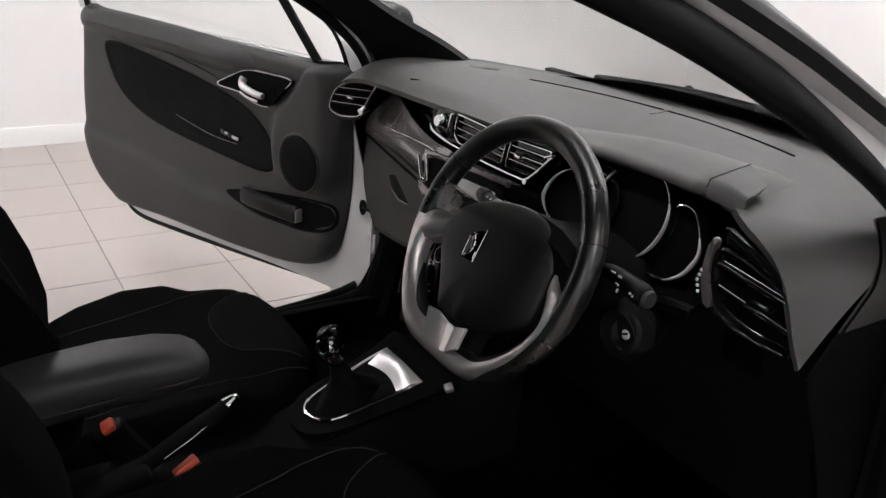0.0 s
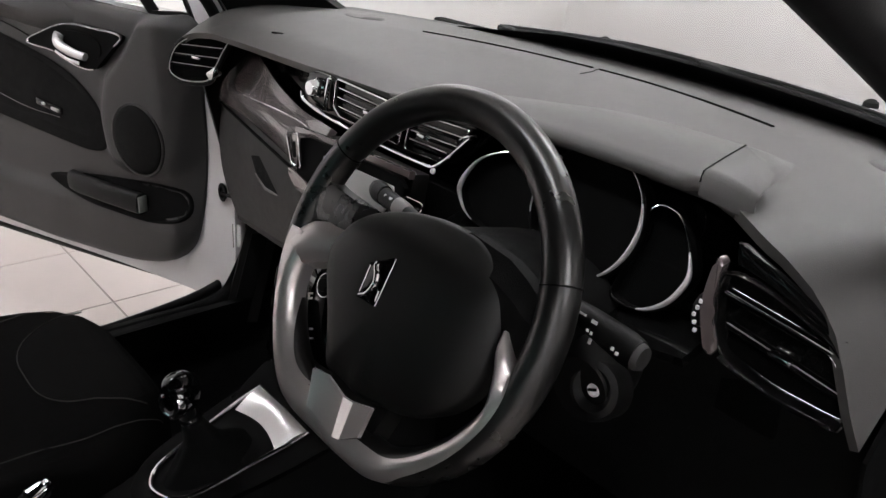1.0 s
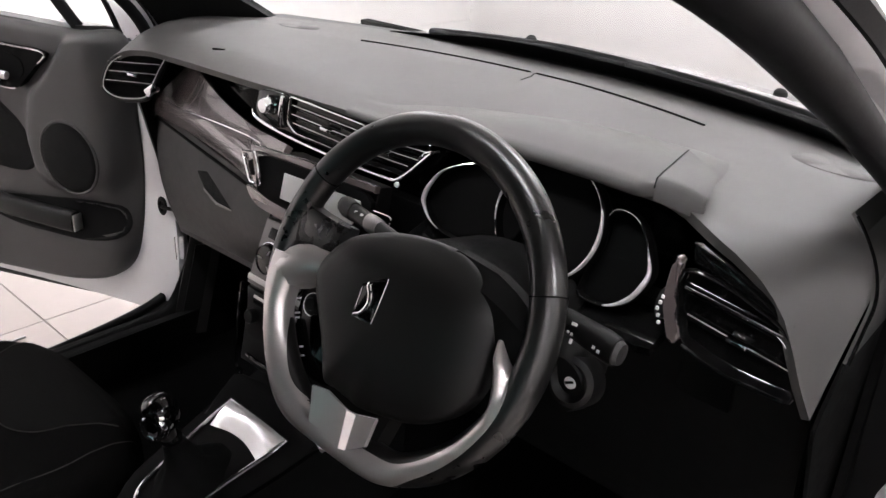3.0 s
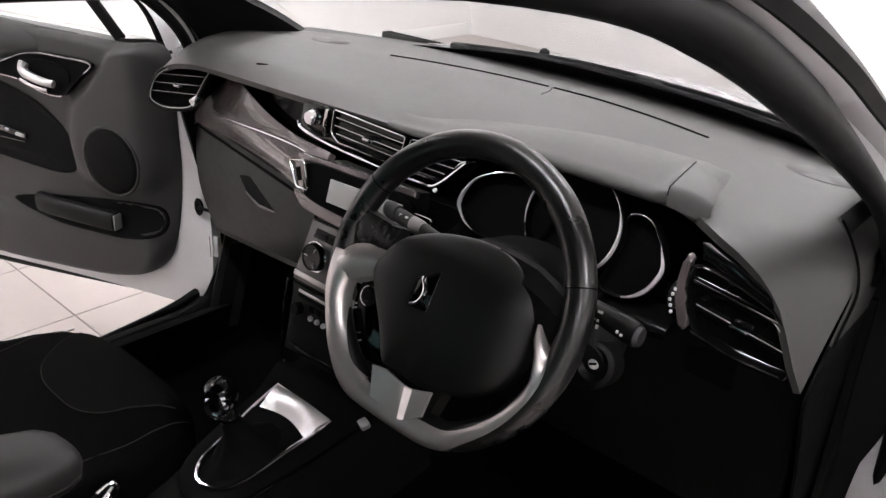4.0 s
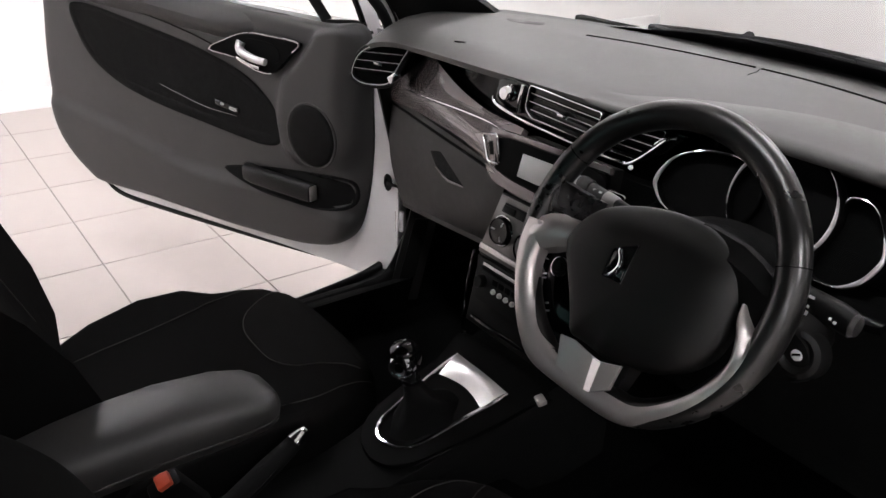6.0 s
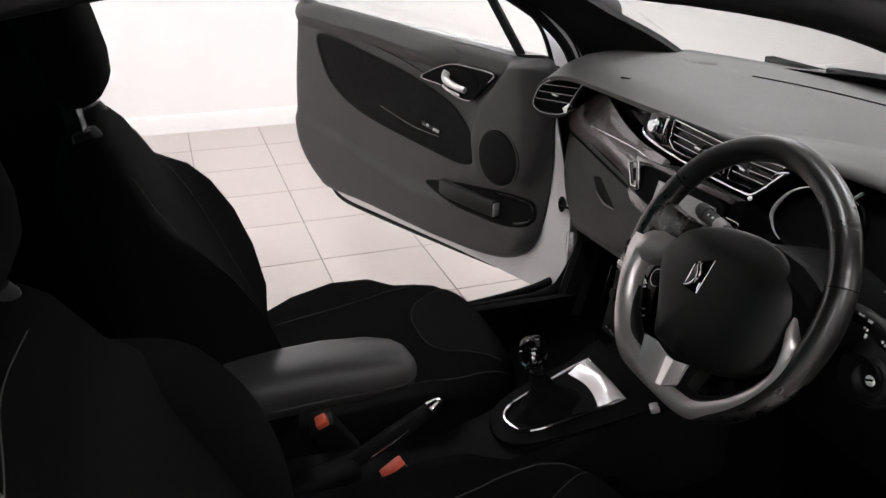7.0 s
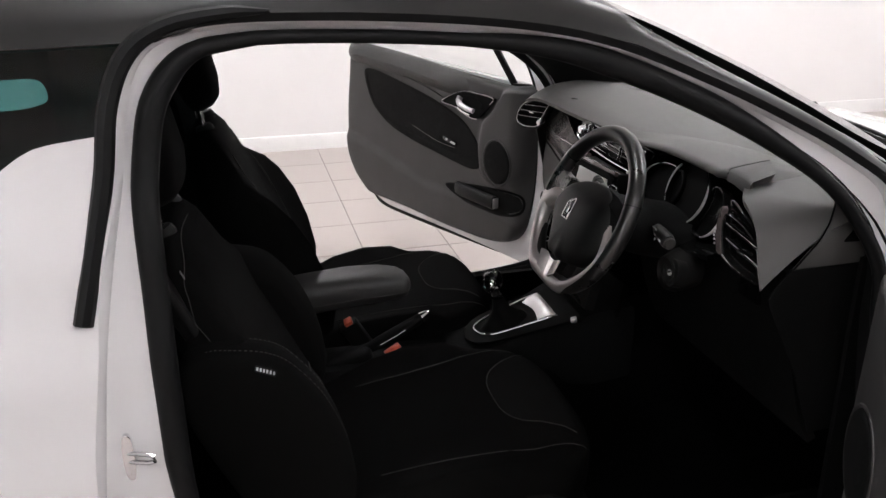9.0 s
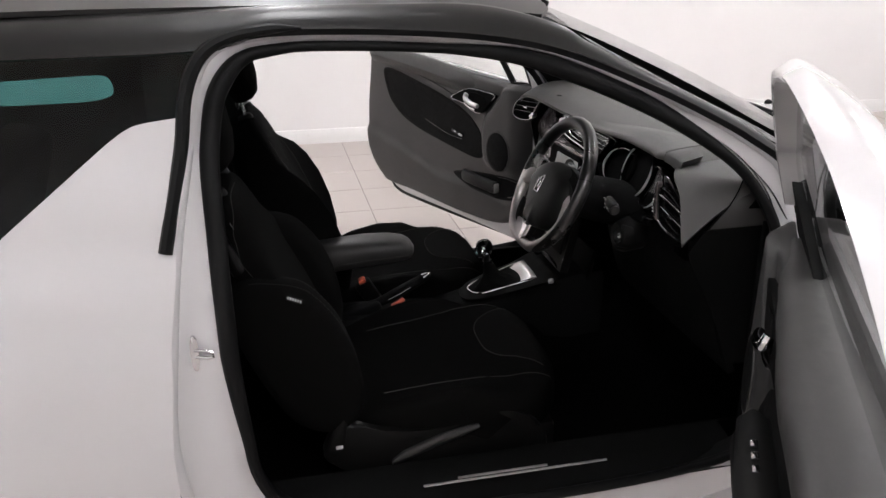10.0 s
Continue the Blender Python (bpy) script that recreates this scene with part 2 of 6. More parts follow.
# ---- the showroom ----
ROOM_X0, ROOM_X1, ROOM_Y0, ROOM_Y1, ROOM_H = -4.2, 5.0, -5.0, 5.6, 3.0


def room():
    def wall(name, cx, cy, sx, sy):
        return solo(name, rbox(sx, sy, ROOM_H, pose(cx, cy, ROOM_H / 2), 0), WALL, "plain white painted showroom wall", "wall", kind="structure")
    t = 0.2
    mx, my = (ROOM_X0 + ROOM_X1) / 2, (ROOM_Y0 + ROOM_Y1) / 2
    lx, ly = ROOM_X1 - ROOM_X0, ROOM_Y1 - ROOM_Y0
    wall("wall_west", ROOM_X0 - t / 2, my, t, ly + 2 * t)
    wall("wall_east", ROOM_X1 + t / 2, my, t, ly + 2 * t)
    wall("wall_north", mx, ROOM_Y1 + t / 2, lx, t)
    wall("wall_south", mx, ROOM_Y0 - t / 2, lx, t)
    solo("ceiling", rbox(lx, ly, 0.1, pose(mx, my, ROOM_H + 0.05), 0), CEIL, "plain white showroom ceiling", "ceiling", kind="structure")
    b = slab([(0, 0), (0.018, 0), (0.018, 0.105), (0.012, 0.115), (0, 0.115)], ly, frame_of((ROOM_X0, ROOM_Y1, 0), (1, 0, 0), (0, 0, 1)))
    solo("baseboard", b, SKIRT, "white glossy skirting board along the wall", "skirting", kind="structure")


def lamps():
    for i, x in enumerate((-2.6, 0.2, 3.0)):
        for j, y in enumerate((-3.4, -0.6, 2.2, 4.4)):
            e = thing("ceiling_light", "slim white ceiling light panel, switched on", "ceiling light", "ceiling lights", (x, y, ROOM_H))
            part("frame", rbox(1.26, 0.36, 0.03, pose(x, y, ROOM_H - 0.015), 0.004), SKIRT, e)
            part("diffuser", rbox(1.2, 0.3, 0.008, pose(x, y, ROOM_H - 0.033), 0.002), LAMP, e)


room()
lamps()


# ---- car body ----
def side_x(z):
    return curve_at([(0.2, 0.80), (0.4, 0.815), (0.62, 0.83), (0.78, 0.825), (0.93, 0.80), (1.07, 0.76), (1.26, 0.705), (1.42, 0.66)], z)[0]


APERTURE = [  # seal (y, z), then the outer edge (y, z)
    (-0.770, 0.65, -0.915, 0.62), (-0.775, 0.85, -0.895, 0.82), (-0.777, 1.02, -0.868, 1.02), (-0.778, 1.18, -0.83, 1.20), (-0.775, 1.268, -0.815, 1.29),
    (-0.75, 1.322, -0.785, 1.36), (-0.71, 1.358, -0.735, 1.39), (-0.65, 1.367, -0.65, 1.405), (-0.45, 1.363, -0.45, 1.402), (-0.24, 1.346, -0.24, 1.385),
    (-0.10, 1.314, -0.08, 1.352), (0.08, 1.241, 0.10, 1.281), (0.20, 1.18, 0.23, 1.22), (0.30, 1.115, 0.33, 1.165), (0.365, 1.045, 0.42, 1.095),
    (0.405, 0.96, 0.448, 0.98), (0.41, 0.85, 0.455, 0.85), (0.43, 0.70, 0.50, 0.68), (0.462, 0.53, 0.53, 0.46), (0.405, 0.40, 0.47, 0.30),
    (0.18, 0.352, 0.2, 0.23), (-0.2, 0.342, -0.2, 0.22), (-0.55, 0.352, -0.6, 0.23), (-0.69, 0.40, -0.80, 0.30), (-0.755, 0.51, -0.89, 0.44)]


def out_y(z, front=False):
    """The aperture's outer edge at a height."""
    pts = [(p[3], p[2]) for p in APERTURE[(15 if front else 0):(20 if front else 5)]]
    return curve_at(sorted(pts), z)[0]


def car_side(sign, car):
    m = Matrix.Diagonal((sign, 1, 1, 1))
    pts = [(p[0], p[1] - (0.012 if sign < 0 and p[1] < 0.45 and p[0] > -0.6 else 0.0), p[2], p[3]) for p in APERTURE]
    seal = spline([(0, p[0], p[1]) for p in pts], 5, True)
    edge = spline([(0, p[2], p[3]) for p in pts], 5, True)
    rings = []
    for s, e in zip(seal, edge):
        c = (s + e) / 2
        inward = (s - e).normalized()
        e2 = e + inward * 0.010
        s2 = s - inward * 0.002
        rings.append([(side_x(e.z), e.y, e.z), (side_x(e.z) - 0.006, e2.y, e2.z), (side_x(e2.z) - 0.030, e2.y + inward.y * 0.006, e2.z + inward.z * 0.006),
                      (side_x(c.z) - 0.036, c.y, c.z), (side_x(s2.z) - 0.042, s2.y, s2.z)])
    b = loft(rings, None, False, True, False)
    b.transform(m)
    part("door_aperture_flange", b, WHITE, car, "white painted door shut flange", 50)
    # black gutter over the outer half of the upper flange
    rings = []
    for s, e in zip(seal, edge):
        if e.z > 1.0 and e.y > -0.76:
            inward = (s - e).normalized()
            e2 = e + inward * 0.010
            rings.append([(side_x(e.z) + 0.003, e.y - inward.y * 0.002, e.z - inward.z * 0.002), (side_x(e.z) - 0.002, e2.y, e2.z), (side_x(e2.z) - 0.010, e2.y, e2.z)])
    b = loft(rings, None, False, False, False)
    b.transform(m)
    part("roof_gutter", b, RUBBER, car, "black gutter along the roof rail", 60)
    c, lip = [], []
    for s, e in zip(seal, edge):
        inward = (s - e).normalized()
        full = min(1.0, max(0.0, (s.z - 1.12) / 0.12)) * min(1.0, max(0.0, (s.y + 0.32) / 0.22))
        back = min(1.0, max(0.0, (-0.70 - s.y) / 0.05)) * min(1.0, max(0.0, (s.z - 0.60) / 0.2))
        top = smooth((s.z - 1.25) / 0.05) * smooth((s.y + 0.70) / 0.10) * (1 - full)
        r = 0.0125 + 0.0075 * full + 0.006 * back - 0.0025 * top
        q = s + inward * (0.002 - 0.010 * full - 0.014 * back * (1 - smooth((s.z - 1.16) / 0.12)) - 0.008 * top)
        c.append((Vector((side_x(s.z) - 0.034, q.y, q.z)), r))
        front = smooth((s.y + 0.10) / 0.12) * smooth((s.z - 0.95) / 0.08)
        off = s - inward * (0.004 + 0.012 * front)
        lip.append([(side_x(s.z) - 0.036, off.y, off.z), (side_x(s.z) - 0.095 + 0.040 * front, off.y, off.z)])
    b = tube([p for p, r in c], lambda t: c[min(len(c) - 1, round(t * (len(c) - 1)))][1], 12, True, up=(1, 0, 0))
    b.transform(m)
    part("door_seal", b, RUBBER, car, "black rubber door seal")
    b = loft(lip, None, False, True, False)
    b.transform(m)
    part("seal_carrier", b, RUBBER, car)
    # white rear quarter with its upright fin
    fin_z = (0.24, 0.70, 0.90, 1.024, 1.072, 1.152, 1.222, 1.240, 1.250, 1.255, 1.262)
    fin_y = (-1.95, -1.65, -1.38, -1.215, -1.154, -1.052, -0.962, -0.936, -0.916, -0.895, -0.836)

    def quarter_at(u, v):
        z = lerp(0.24, 1.262, 1 - (1 - v) ** 2.2)
        return (side_x(z) + 0.002, lerp(out_y(z) + 0.006, float(np.interp(z, fin_z, fin_y)), u), z)
    b = patch(quarter_at, 16, 60, 0.0)
    b.transform(m)
    part("rear_quarter_panel", b, WHITE, car, "white rear quarter with an upright fin")
    # black strip behind the door
    pts = spline([(side_x(1.405), -0.60, 1.410), (side_x(1.40), -0.66, 1.409), (side_x(1.39), -0.735, 1.396), (side_x(1.36) + 0.002, -0.787, 1.364), (side_x(1.3) + 0.004, -0.818, 1.30), (side_x(1.2) + 0.004, -0.836, 1.2), (side_x(1.025) + 0.004, -0.88, 1.025)], 6)
    b = tube(pts, lambda q: 0.013 - 0.004 * max(0.0, 1 - q / 0.5) - 0.006 * max(0.0, 1 - q / 0.16), 8, up=(1, 0, 0), flat=1.0)
    b.transform(m)
    part("pillar_trim_strip", b, RUBBER, car, "matt black trim strip on the pillar")
    # dark side glass of the rear
    def quarter(u, v):
        z = lerp(0.975, 1.385, v)
        return (side_x(z) - 0.006, lerp(float(np.interp(z, (0.975, 1.02, 1.2, 1.29, 1.34, 1.37, 1.385), (-0.885, -0.876, -0.838, -0.822, -0.804, -0.785, -0.77))), -1.9, u), z)
    b = patch(quarter, 10, 6, 0.0)
    b.transform(m)
    g = part("rear_side_window", b, TINT, car, "dark tinted rear side window")
    g.visible_shadow = False
    # front wing
    def wing(u, v):
        z = lerp(0.24, 0.99 - 0.17 * u * u, v)
        return (side_x(z) - 0.08 * u ** 3, lerp(0.458, 1.66, u), z)
    b = patch(wing, 14, 12, -0.01)
    b.transform(m)
    part("front_wing", b, WHITE, car)
    # roof side in black, from the aperture to the roof skin, and down the windscreen pillar
    edge_pts = spline([(side_x(1.38), -1.9, 1.348), (side_x(1.38), -1.3, 1.368), (side_x(1.378) + 0.002, -0.80, 1.375), (side_x(1.403), -0.65, 1.405), (side_x(1.40), -0.45, 1.402), (side_x(1.385), -0.24, 1.387),
                       (side_x(1.352), -0.08, 1.354), (side_x(1.338), -0.03, 1.338), (side_x(1.281), 0.10, 1.283), (side_x(1.22), 0.23, 1.222), (side_x(1.165), 0.33, 1.167), (side_x(1.095), 0.425, 1.10), (0.765, 0.56, 1.03), (0.76, 0.70, 1.0)], 5)
    top_pts = spline([(0.56, -1.9, 1.40), (0.575, -1.3, 1.425), (0.585, -0.80, 1.44), (0.585, -0.65, 1.445), (0.585, -0.45, 1.445), (0.585, -0.24, 1.44),
                      (0.612, -0.08, 1.401), (0.642, -0.02, 1.366), (0.667, 0.107, 1.302), (0.685, 0.237, 1.239), (0.701, 0.341, 1.182), (0.721, 0.445, 1.114), (0.745, 0.58, 1.04), (0.745, 0.705, 1.005)], 5)
    rings = []
    for a, c in zip(edge_pts, top_pts):
        swell = 0.012 * min(1.0, (c - a).length / 0.09)
        mid = (a + c) / 2 + Vector((swell, 0, swell))
        rings.append([a + Vector((-0.02, 0, -0.006)), a, a + (mid - a) * 0.5 + Vector((swell * 0.5, 0, swell * 0.2)), mid, c + (mid - c) * 0.4 + Vector((swell * 0.2, 0, swell * 0.3)), c, c + Vector((-0.01, 0, -0.02))])
    b = loft(rings, None, False, False, False)
    b.transform(m)
    part("roof_side_rail", b, ROOFP, car, "black painted roof rail and screen pillar", 80)
    # inner pillar trim
    seal_in = spline([(side_x(1.362) - 0.075, -0.72, 1.372), (side_x(1.362) - 0.075, -0.45, 1.368), (side_x(1.346) - 0.075, -0.24, 1.358), (side_x(1.314) - 0.075, -0.10, 1.326), (side_x(1.241) - 0.075, 0.08, 1.253),
                      (side_x(1.18) - 0.075, 0.20, 1.192), (side_x(1.115) - 0.064, 0.315, 1.12), (side_x(1.045) - 0.055, 0.39, 1.05), (side_x(0.97) - 0.055, 0.43, 0.98)], 5)
    glass_in = spline([(0.56, -0.72, 1.415), (0.56, -0.45, 1.415), (0.56, -0.24, 1.41), (0.56, -0.08, 1.385), (0.585, 0.12, 1.30), (0.605, 0.27, 1.225), (0.62, 0.40, 1.155), (0.64, 0.56, 1.08), (0.665, 0.72, 0.99)], 5)
    rings = []
    for a, c in zip(seal_in, glass_in):
        k = float(np.interp(c.y, (-0.45, -0.24, -0.08, 0.12, 0.27, 0.40, 0.56, 0.72), (1.0, 0.7, 0.3, 0.2, 0.1, 0.0, -0.3, -0.4)))
        mid = (a + c) / 2 + Vector((-0.022, -0.012, -0.012)) * k
        rings.append([a + Vector((0.025, 0, 0.0)), a, (a + mid) / 2 + Vector((-0.006, -0.006, -0.006)) * k, mid, (mid + c) / 2 + Vector((-0.004, -0.004, 0)), c, c + Vector((0.03, 0.02, 0.01))])
    b = loft(rings, None, False, False, False)
    b.transform(m)
    part("pillar_lining", b, LINING, car, "black inner pillar lining", 80)
    # inner panels
    if sign > 0:
        b = patch(lambda u, v: (side_x(lerp(0.28, 1.0, v)) - 0.085, lerp(-0.80, -1.9, u), lerp(0.28, 1.0, v)), 4, 6, -0.01)
        patch(lambda u, v: (side_x(lerp(1.0, 1.40, v)) - 0.085, lerp(-0.80, -0.90, u), lerp(1.0, 1.40, v)), 3, 4, -0.01, b)
    else:
        hole = spline([(-1.178, 1.09), (-1.182, 1.118), (-1.197, 1.133), (-1.23, 1.138), (-1.40, 1.133), (-1.60, 1.125), (-1.80, 1.115), (-1.83, 1.09), (-1.80, 1.055), (-1.55, 1.045), (-1.28, 1.047), (-1.21, 1.058), (-1.185, 1.068)], 3, True)
        outer = [(-0.80, 1.09), (-0.80, 1.40), (-1.1, 1.40), (-1.9, 1.38), (-1.9, 1.09), (-1.9, 0.28), (-1.1, 0.28), (-0.80, 0.28)]
        b = bmesh.new()
        n = len(hole)
        rim_out = []
        for h in hole:
            d = Vector((h.x + 1.45, h.y - 1.09, 0))
            ks = []
            if abs(d.x) > 1e-6:
                ks.append((0.65 if d.x > 0 else -0.45) / d.x)
            if abs(d.y) > 1e-6:
                ks.append((0.31 if d.y > 0 else -0.81) / d.y)
            k = min(ks)
            rim_out.append(Vector((-1.45 + d.x * k, 1.09 + d.y * k, 0)))
        loft([[Vector((side_x(p.y) - 0.075, p.x, p.y)) for p in ring] for ring in (hole, rim_out)], b, True, False, False)
        patch(lambda u, v: (side_x(lerp(0.28, 1.385, v)) - 0.082, lerp(-0.785, -1.125, u), lerp(0.28, 1.385, v)), 4, 8, -0.01, b)
    b.transform(m)
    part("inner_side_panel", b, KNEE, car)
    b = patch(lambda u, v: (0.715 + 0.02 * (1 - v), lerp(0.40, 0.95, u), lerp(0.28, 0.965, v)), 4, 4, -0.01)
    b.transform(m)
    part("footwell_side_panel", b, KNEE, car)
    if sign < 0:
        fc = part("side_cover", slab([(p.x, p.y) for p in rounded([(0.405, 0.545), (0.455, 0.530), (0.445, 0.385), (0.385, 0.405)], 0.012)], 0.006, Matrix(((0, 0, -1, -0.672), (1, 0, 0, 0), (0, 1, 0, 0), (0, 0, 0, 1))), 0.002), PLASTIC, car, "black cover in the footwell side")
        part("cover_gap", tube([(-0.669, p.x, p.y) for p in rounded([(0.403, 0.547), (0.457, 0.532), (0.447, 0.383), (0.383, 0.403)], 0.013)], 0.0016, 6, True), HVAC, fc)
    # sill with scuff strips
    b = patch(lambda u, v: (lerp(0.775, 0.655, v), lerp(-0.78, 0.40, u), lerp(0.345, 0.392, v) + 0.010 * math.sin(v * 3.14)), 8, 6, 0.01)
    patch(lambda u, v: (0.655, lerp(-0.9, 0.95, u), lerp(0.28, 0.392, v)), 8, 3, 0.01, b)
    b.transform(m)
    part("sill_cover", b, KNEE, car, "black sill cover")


car = thing("car", "white three-door hatchback with a black roof, doors open", "car")
for sgn in (1, -1):
    car_side(sgn, car)


def roof_z(x, y):
    back = max(0.0, -0.9 - y)
    return 1.445 + 0.022 * (1 - (x / 0.585) ** 2) - 0.045 * back * back - 0.105 * max(0.0, y + 0.45) ** 1.5


def screen_at(u, v):
    """The windscreen: u across, v from the base up."""
    s = 2 * u - 1
    base = Vector((0.70 * s + 0.045 * s ** 7, 0.84 - 0.16 * s * s - 0.06 * s ** 8, 1.035 - 0.01 * s * s))
    top = Vector((0.57 * s + 0.078 * s ** 7, -0.03 - 0.03 * s * s + 0.04 * s ** 8, 1.435 - 0.028 * s * s - 0.04 * s ** 8))
    p = base.lerp(top, v)
    bow = 0.022 * math.sin(v * math.pi) * (1 - 0.8 * s ** 6)
    return p + Vector((0, bow * 0.5, bow * 0.7))


part("roof", patch(lambda u, v: ((2 * u - 1) * 0.583, lerp(-0.02, -1.9, v) - (0.03 * (2 * u - 1) ** 2 + 0.05 * (2 * u - 1) ** 8) * (1 - v), roof_z((2 * u - 1) * 0.583, lerp(-0.02, -1.9, v))), 16, 24, -0.01), ROOFP, car, "glossy black roof skin")
part("roof_lining", patch(lambda u, v: ((2 * u - 1) * 0.57, lerp(-0.06, -1.9, v), roof_z((2 * u - 1) * 0.583, lerp(-0.06, -1.9, v)) - 0.03), 12, 12, 0.008), LINING, car)
g = part("windscreen", patch(screen_at, 20, 12, 0.0), GLASS, car, "clear windscreen")
g.visible_shadow = False
part("screen_frit", patch(lambda u, v: screen_at(lerp(0.01, 0.99, u), lerp(-0.03, curve_at([(0.0, -0.02), (0.12, 0.0), (0.25, 0.045), (0.45, 0.10), (1.0, 0.105)], u)[0], v)) + Vector((0, -0.003, -0.004)), 24, 3, 0.0), RUBBER, car, "black printed band at the foot of the windscreen")
part("tailgate", patch(lambda u, v: ((2 * u - 1) * 0.80, -1.9 - 0.1 * math.sin(v * 3), lerp(0.3, 0.98, v)), 8, 8, 0.02), WHITE, car)
g = part("rear_window", patch(lambda u, v: ((2 * u - 1) * lerp(0.76, 0.6, v), -1.94 + 0.03 * v, lerp(0.98, 1.40, v)), 8, 6, 0.0), TINT, car)
g.visible_shadow = False


def bonnet_at(u, v):
    s = 2 * u - 1
    y = lerp(0.93 - 0.17 * s * s, 1.70 - 0.12 * s * s, v)
    return Vector((0.72 * s, y, 1.035 - 0.045 * abs(s) ** 2.5 - 0.05 * v - 0.19 * v ** 2.2))


part("bonnet", patch(bonnet_at, 24, 20, 0.012), WHITE, car, "white bonnet")
part("front_bumper", patch(lambda u, v: ((2 * u - 1) * 0.75, 1.70 - 0.12 * (2 * u - 1) ** 2 + 0.08 * math.sin(v * 3.14), lerp(0.22, 0.80 - 0.045 * abs(2 * u - 1) ** 2.5, v)), 16, 8, -0.01), WHITE, car)
part("scuttle", patch(lambda u, v: (lerp(-0.73, 0.73, u), lerp(0.83, 0.95, v) - 0.165 * (2 * u - 1) ** 2, 1.03 - 0.012 * math.sin(v * 3.14) - 0.03 * abs(2 * u - 1) ** 2.5), 20, 5, 0.006), RUBBER, car, "black plastic scuttle panel")
part("floor_pan", rbox(1.42, 2.9, 0.03, pose(0, -0.45, 0.285), 0.004), CARPET, car, "black carpeted cabin floor")
part("bulkhead", rbox(1.42, 0.03, 0.75, pose(0, 0.97, 0.63), 0.004), CARPET, car)
part("transmission_tunnel", loft([[(-0.13, y, 0.29), (-0.11, y, 0.42 + d), (-0.07, y, 0.47 + d), (0.07, y, 0.47 + d), (0.11, y, 0.42 + d), (0.13, y, 0.29)] for y, d in ((-1.1, -0.06), (-0.5, -0.03), (-0.1, 0.0), (0.3, 0.06), (0.95, 0.1))]), CARPET, car)
for x, y in ((0.735, 1.28), (-0.735, 1.28), (0.735, -1.18), (-0.735, -1.18)):
    mw = frame_of((x + (0.1 if x > 0 else -0.1) * 0.5, y, 0.30), (0, 1, 0), (0, 0, 1)) if x > 0 else frame_of((x - 0.05, y, 0.30), (0, -1, 0), (0, 0, 1))
    w = part("wheel", lathe([(0.02, 0.0), (0.19, -0.01), (0.2, 0.02), (0.2, -0.1)], 28, mw), SATIN, car)
    part("tyre", lathe([(0.2, 0.0), (0.24, 0.015), (0.285, 0.0), (0.30, -0.03), (0.30, -0.15), (0.28, -0.17), (0.2, -0.17)], 32, mw), RUBBER, w)


# ---- the open doors ----
DOOR_FRAME = [(0.0, 0.98), (0.03, 1.095), (0.135, 1.165), (0.25, 1.22), (0.40, 1.295), (0.60, 1.378), (0.78, 1.418), (1.02, 1.436), (1.24, 1.432), (1.34, 1.41), (1.40, 1.37), (1.43, 1.30), (1.45, 1.2), (1.485, 1.02)]


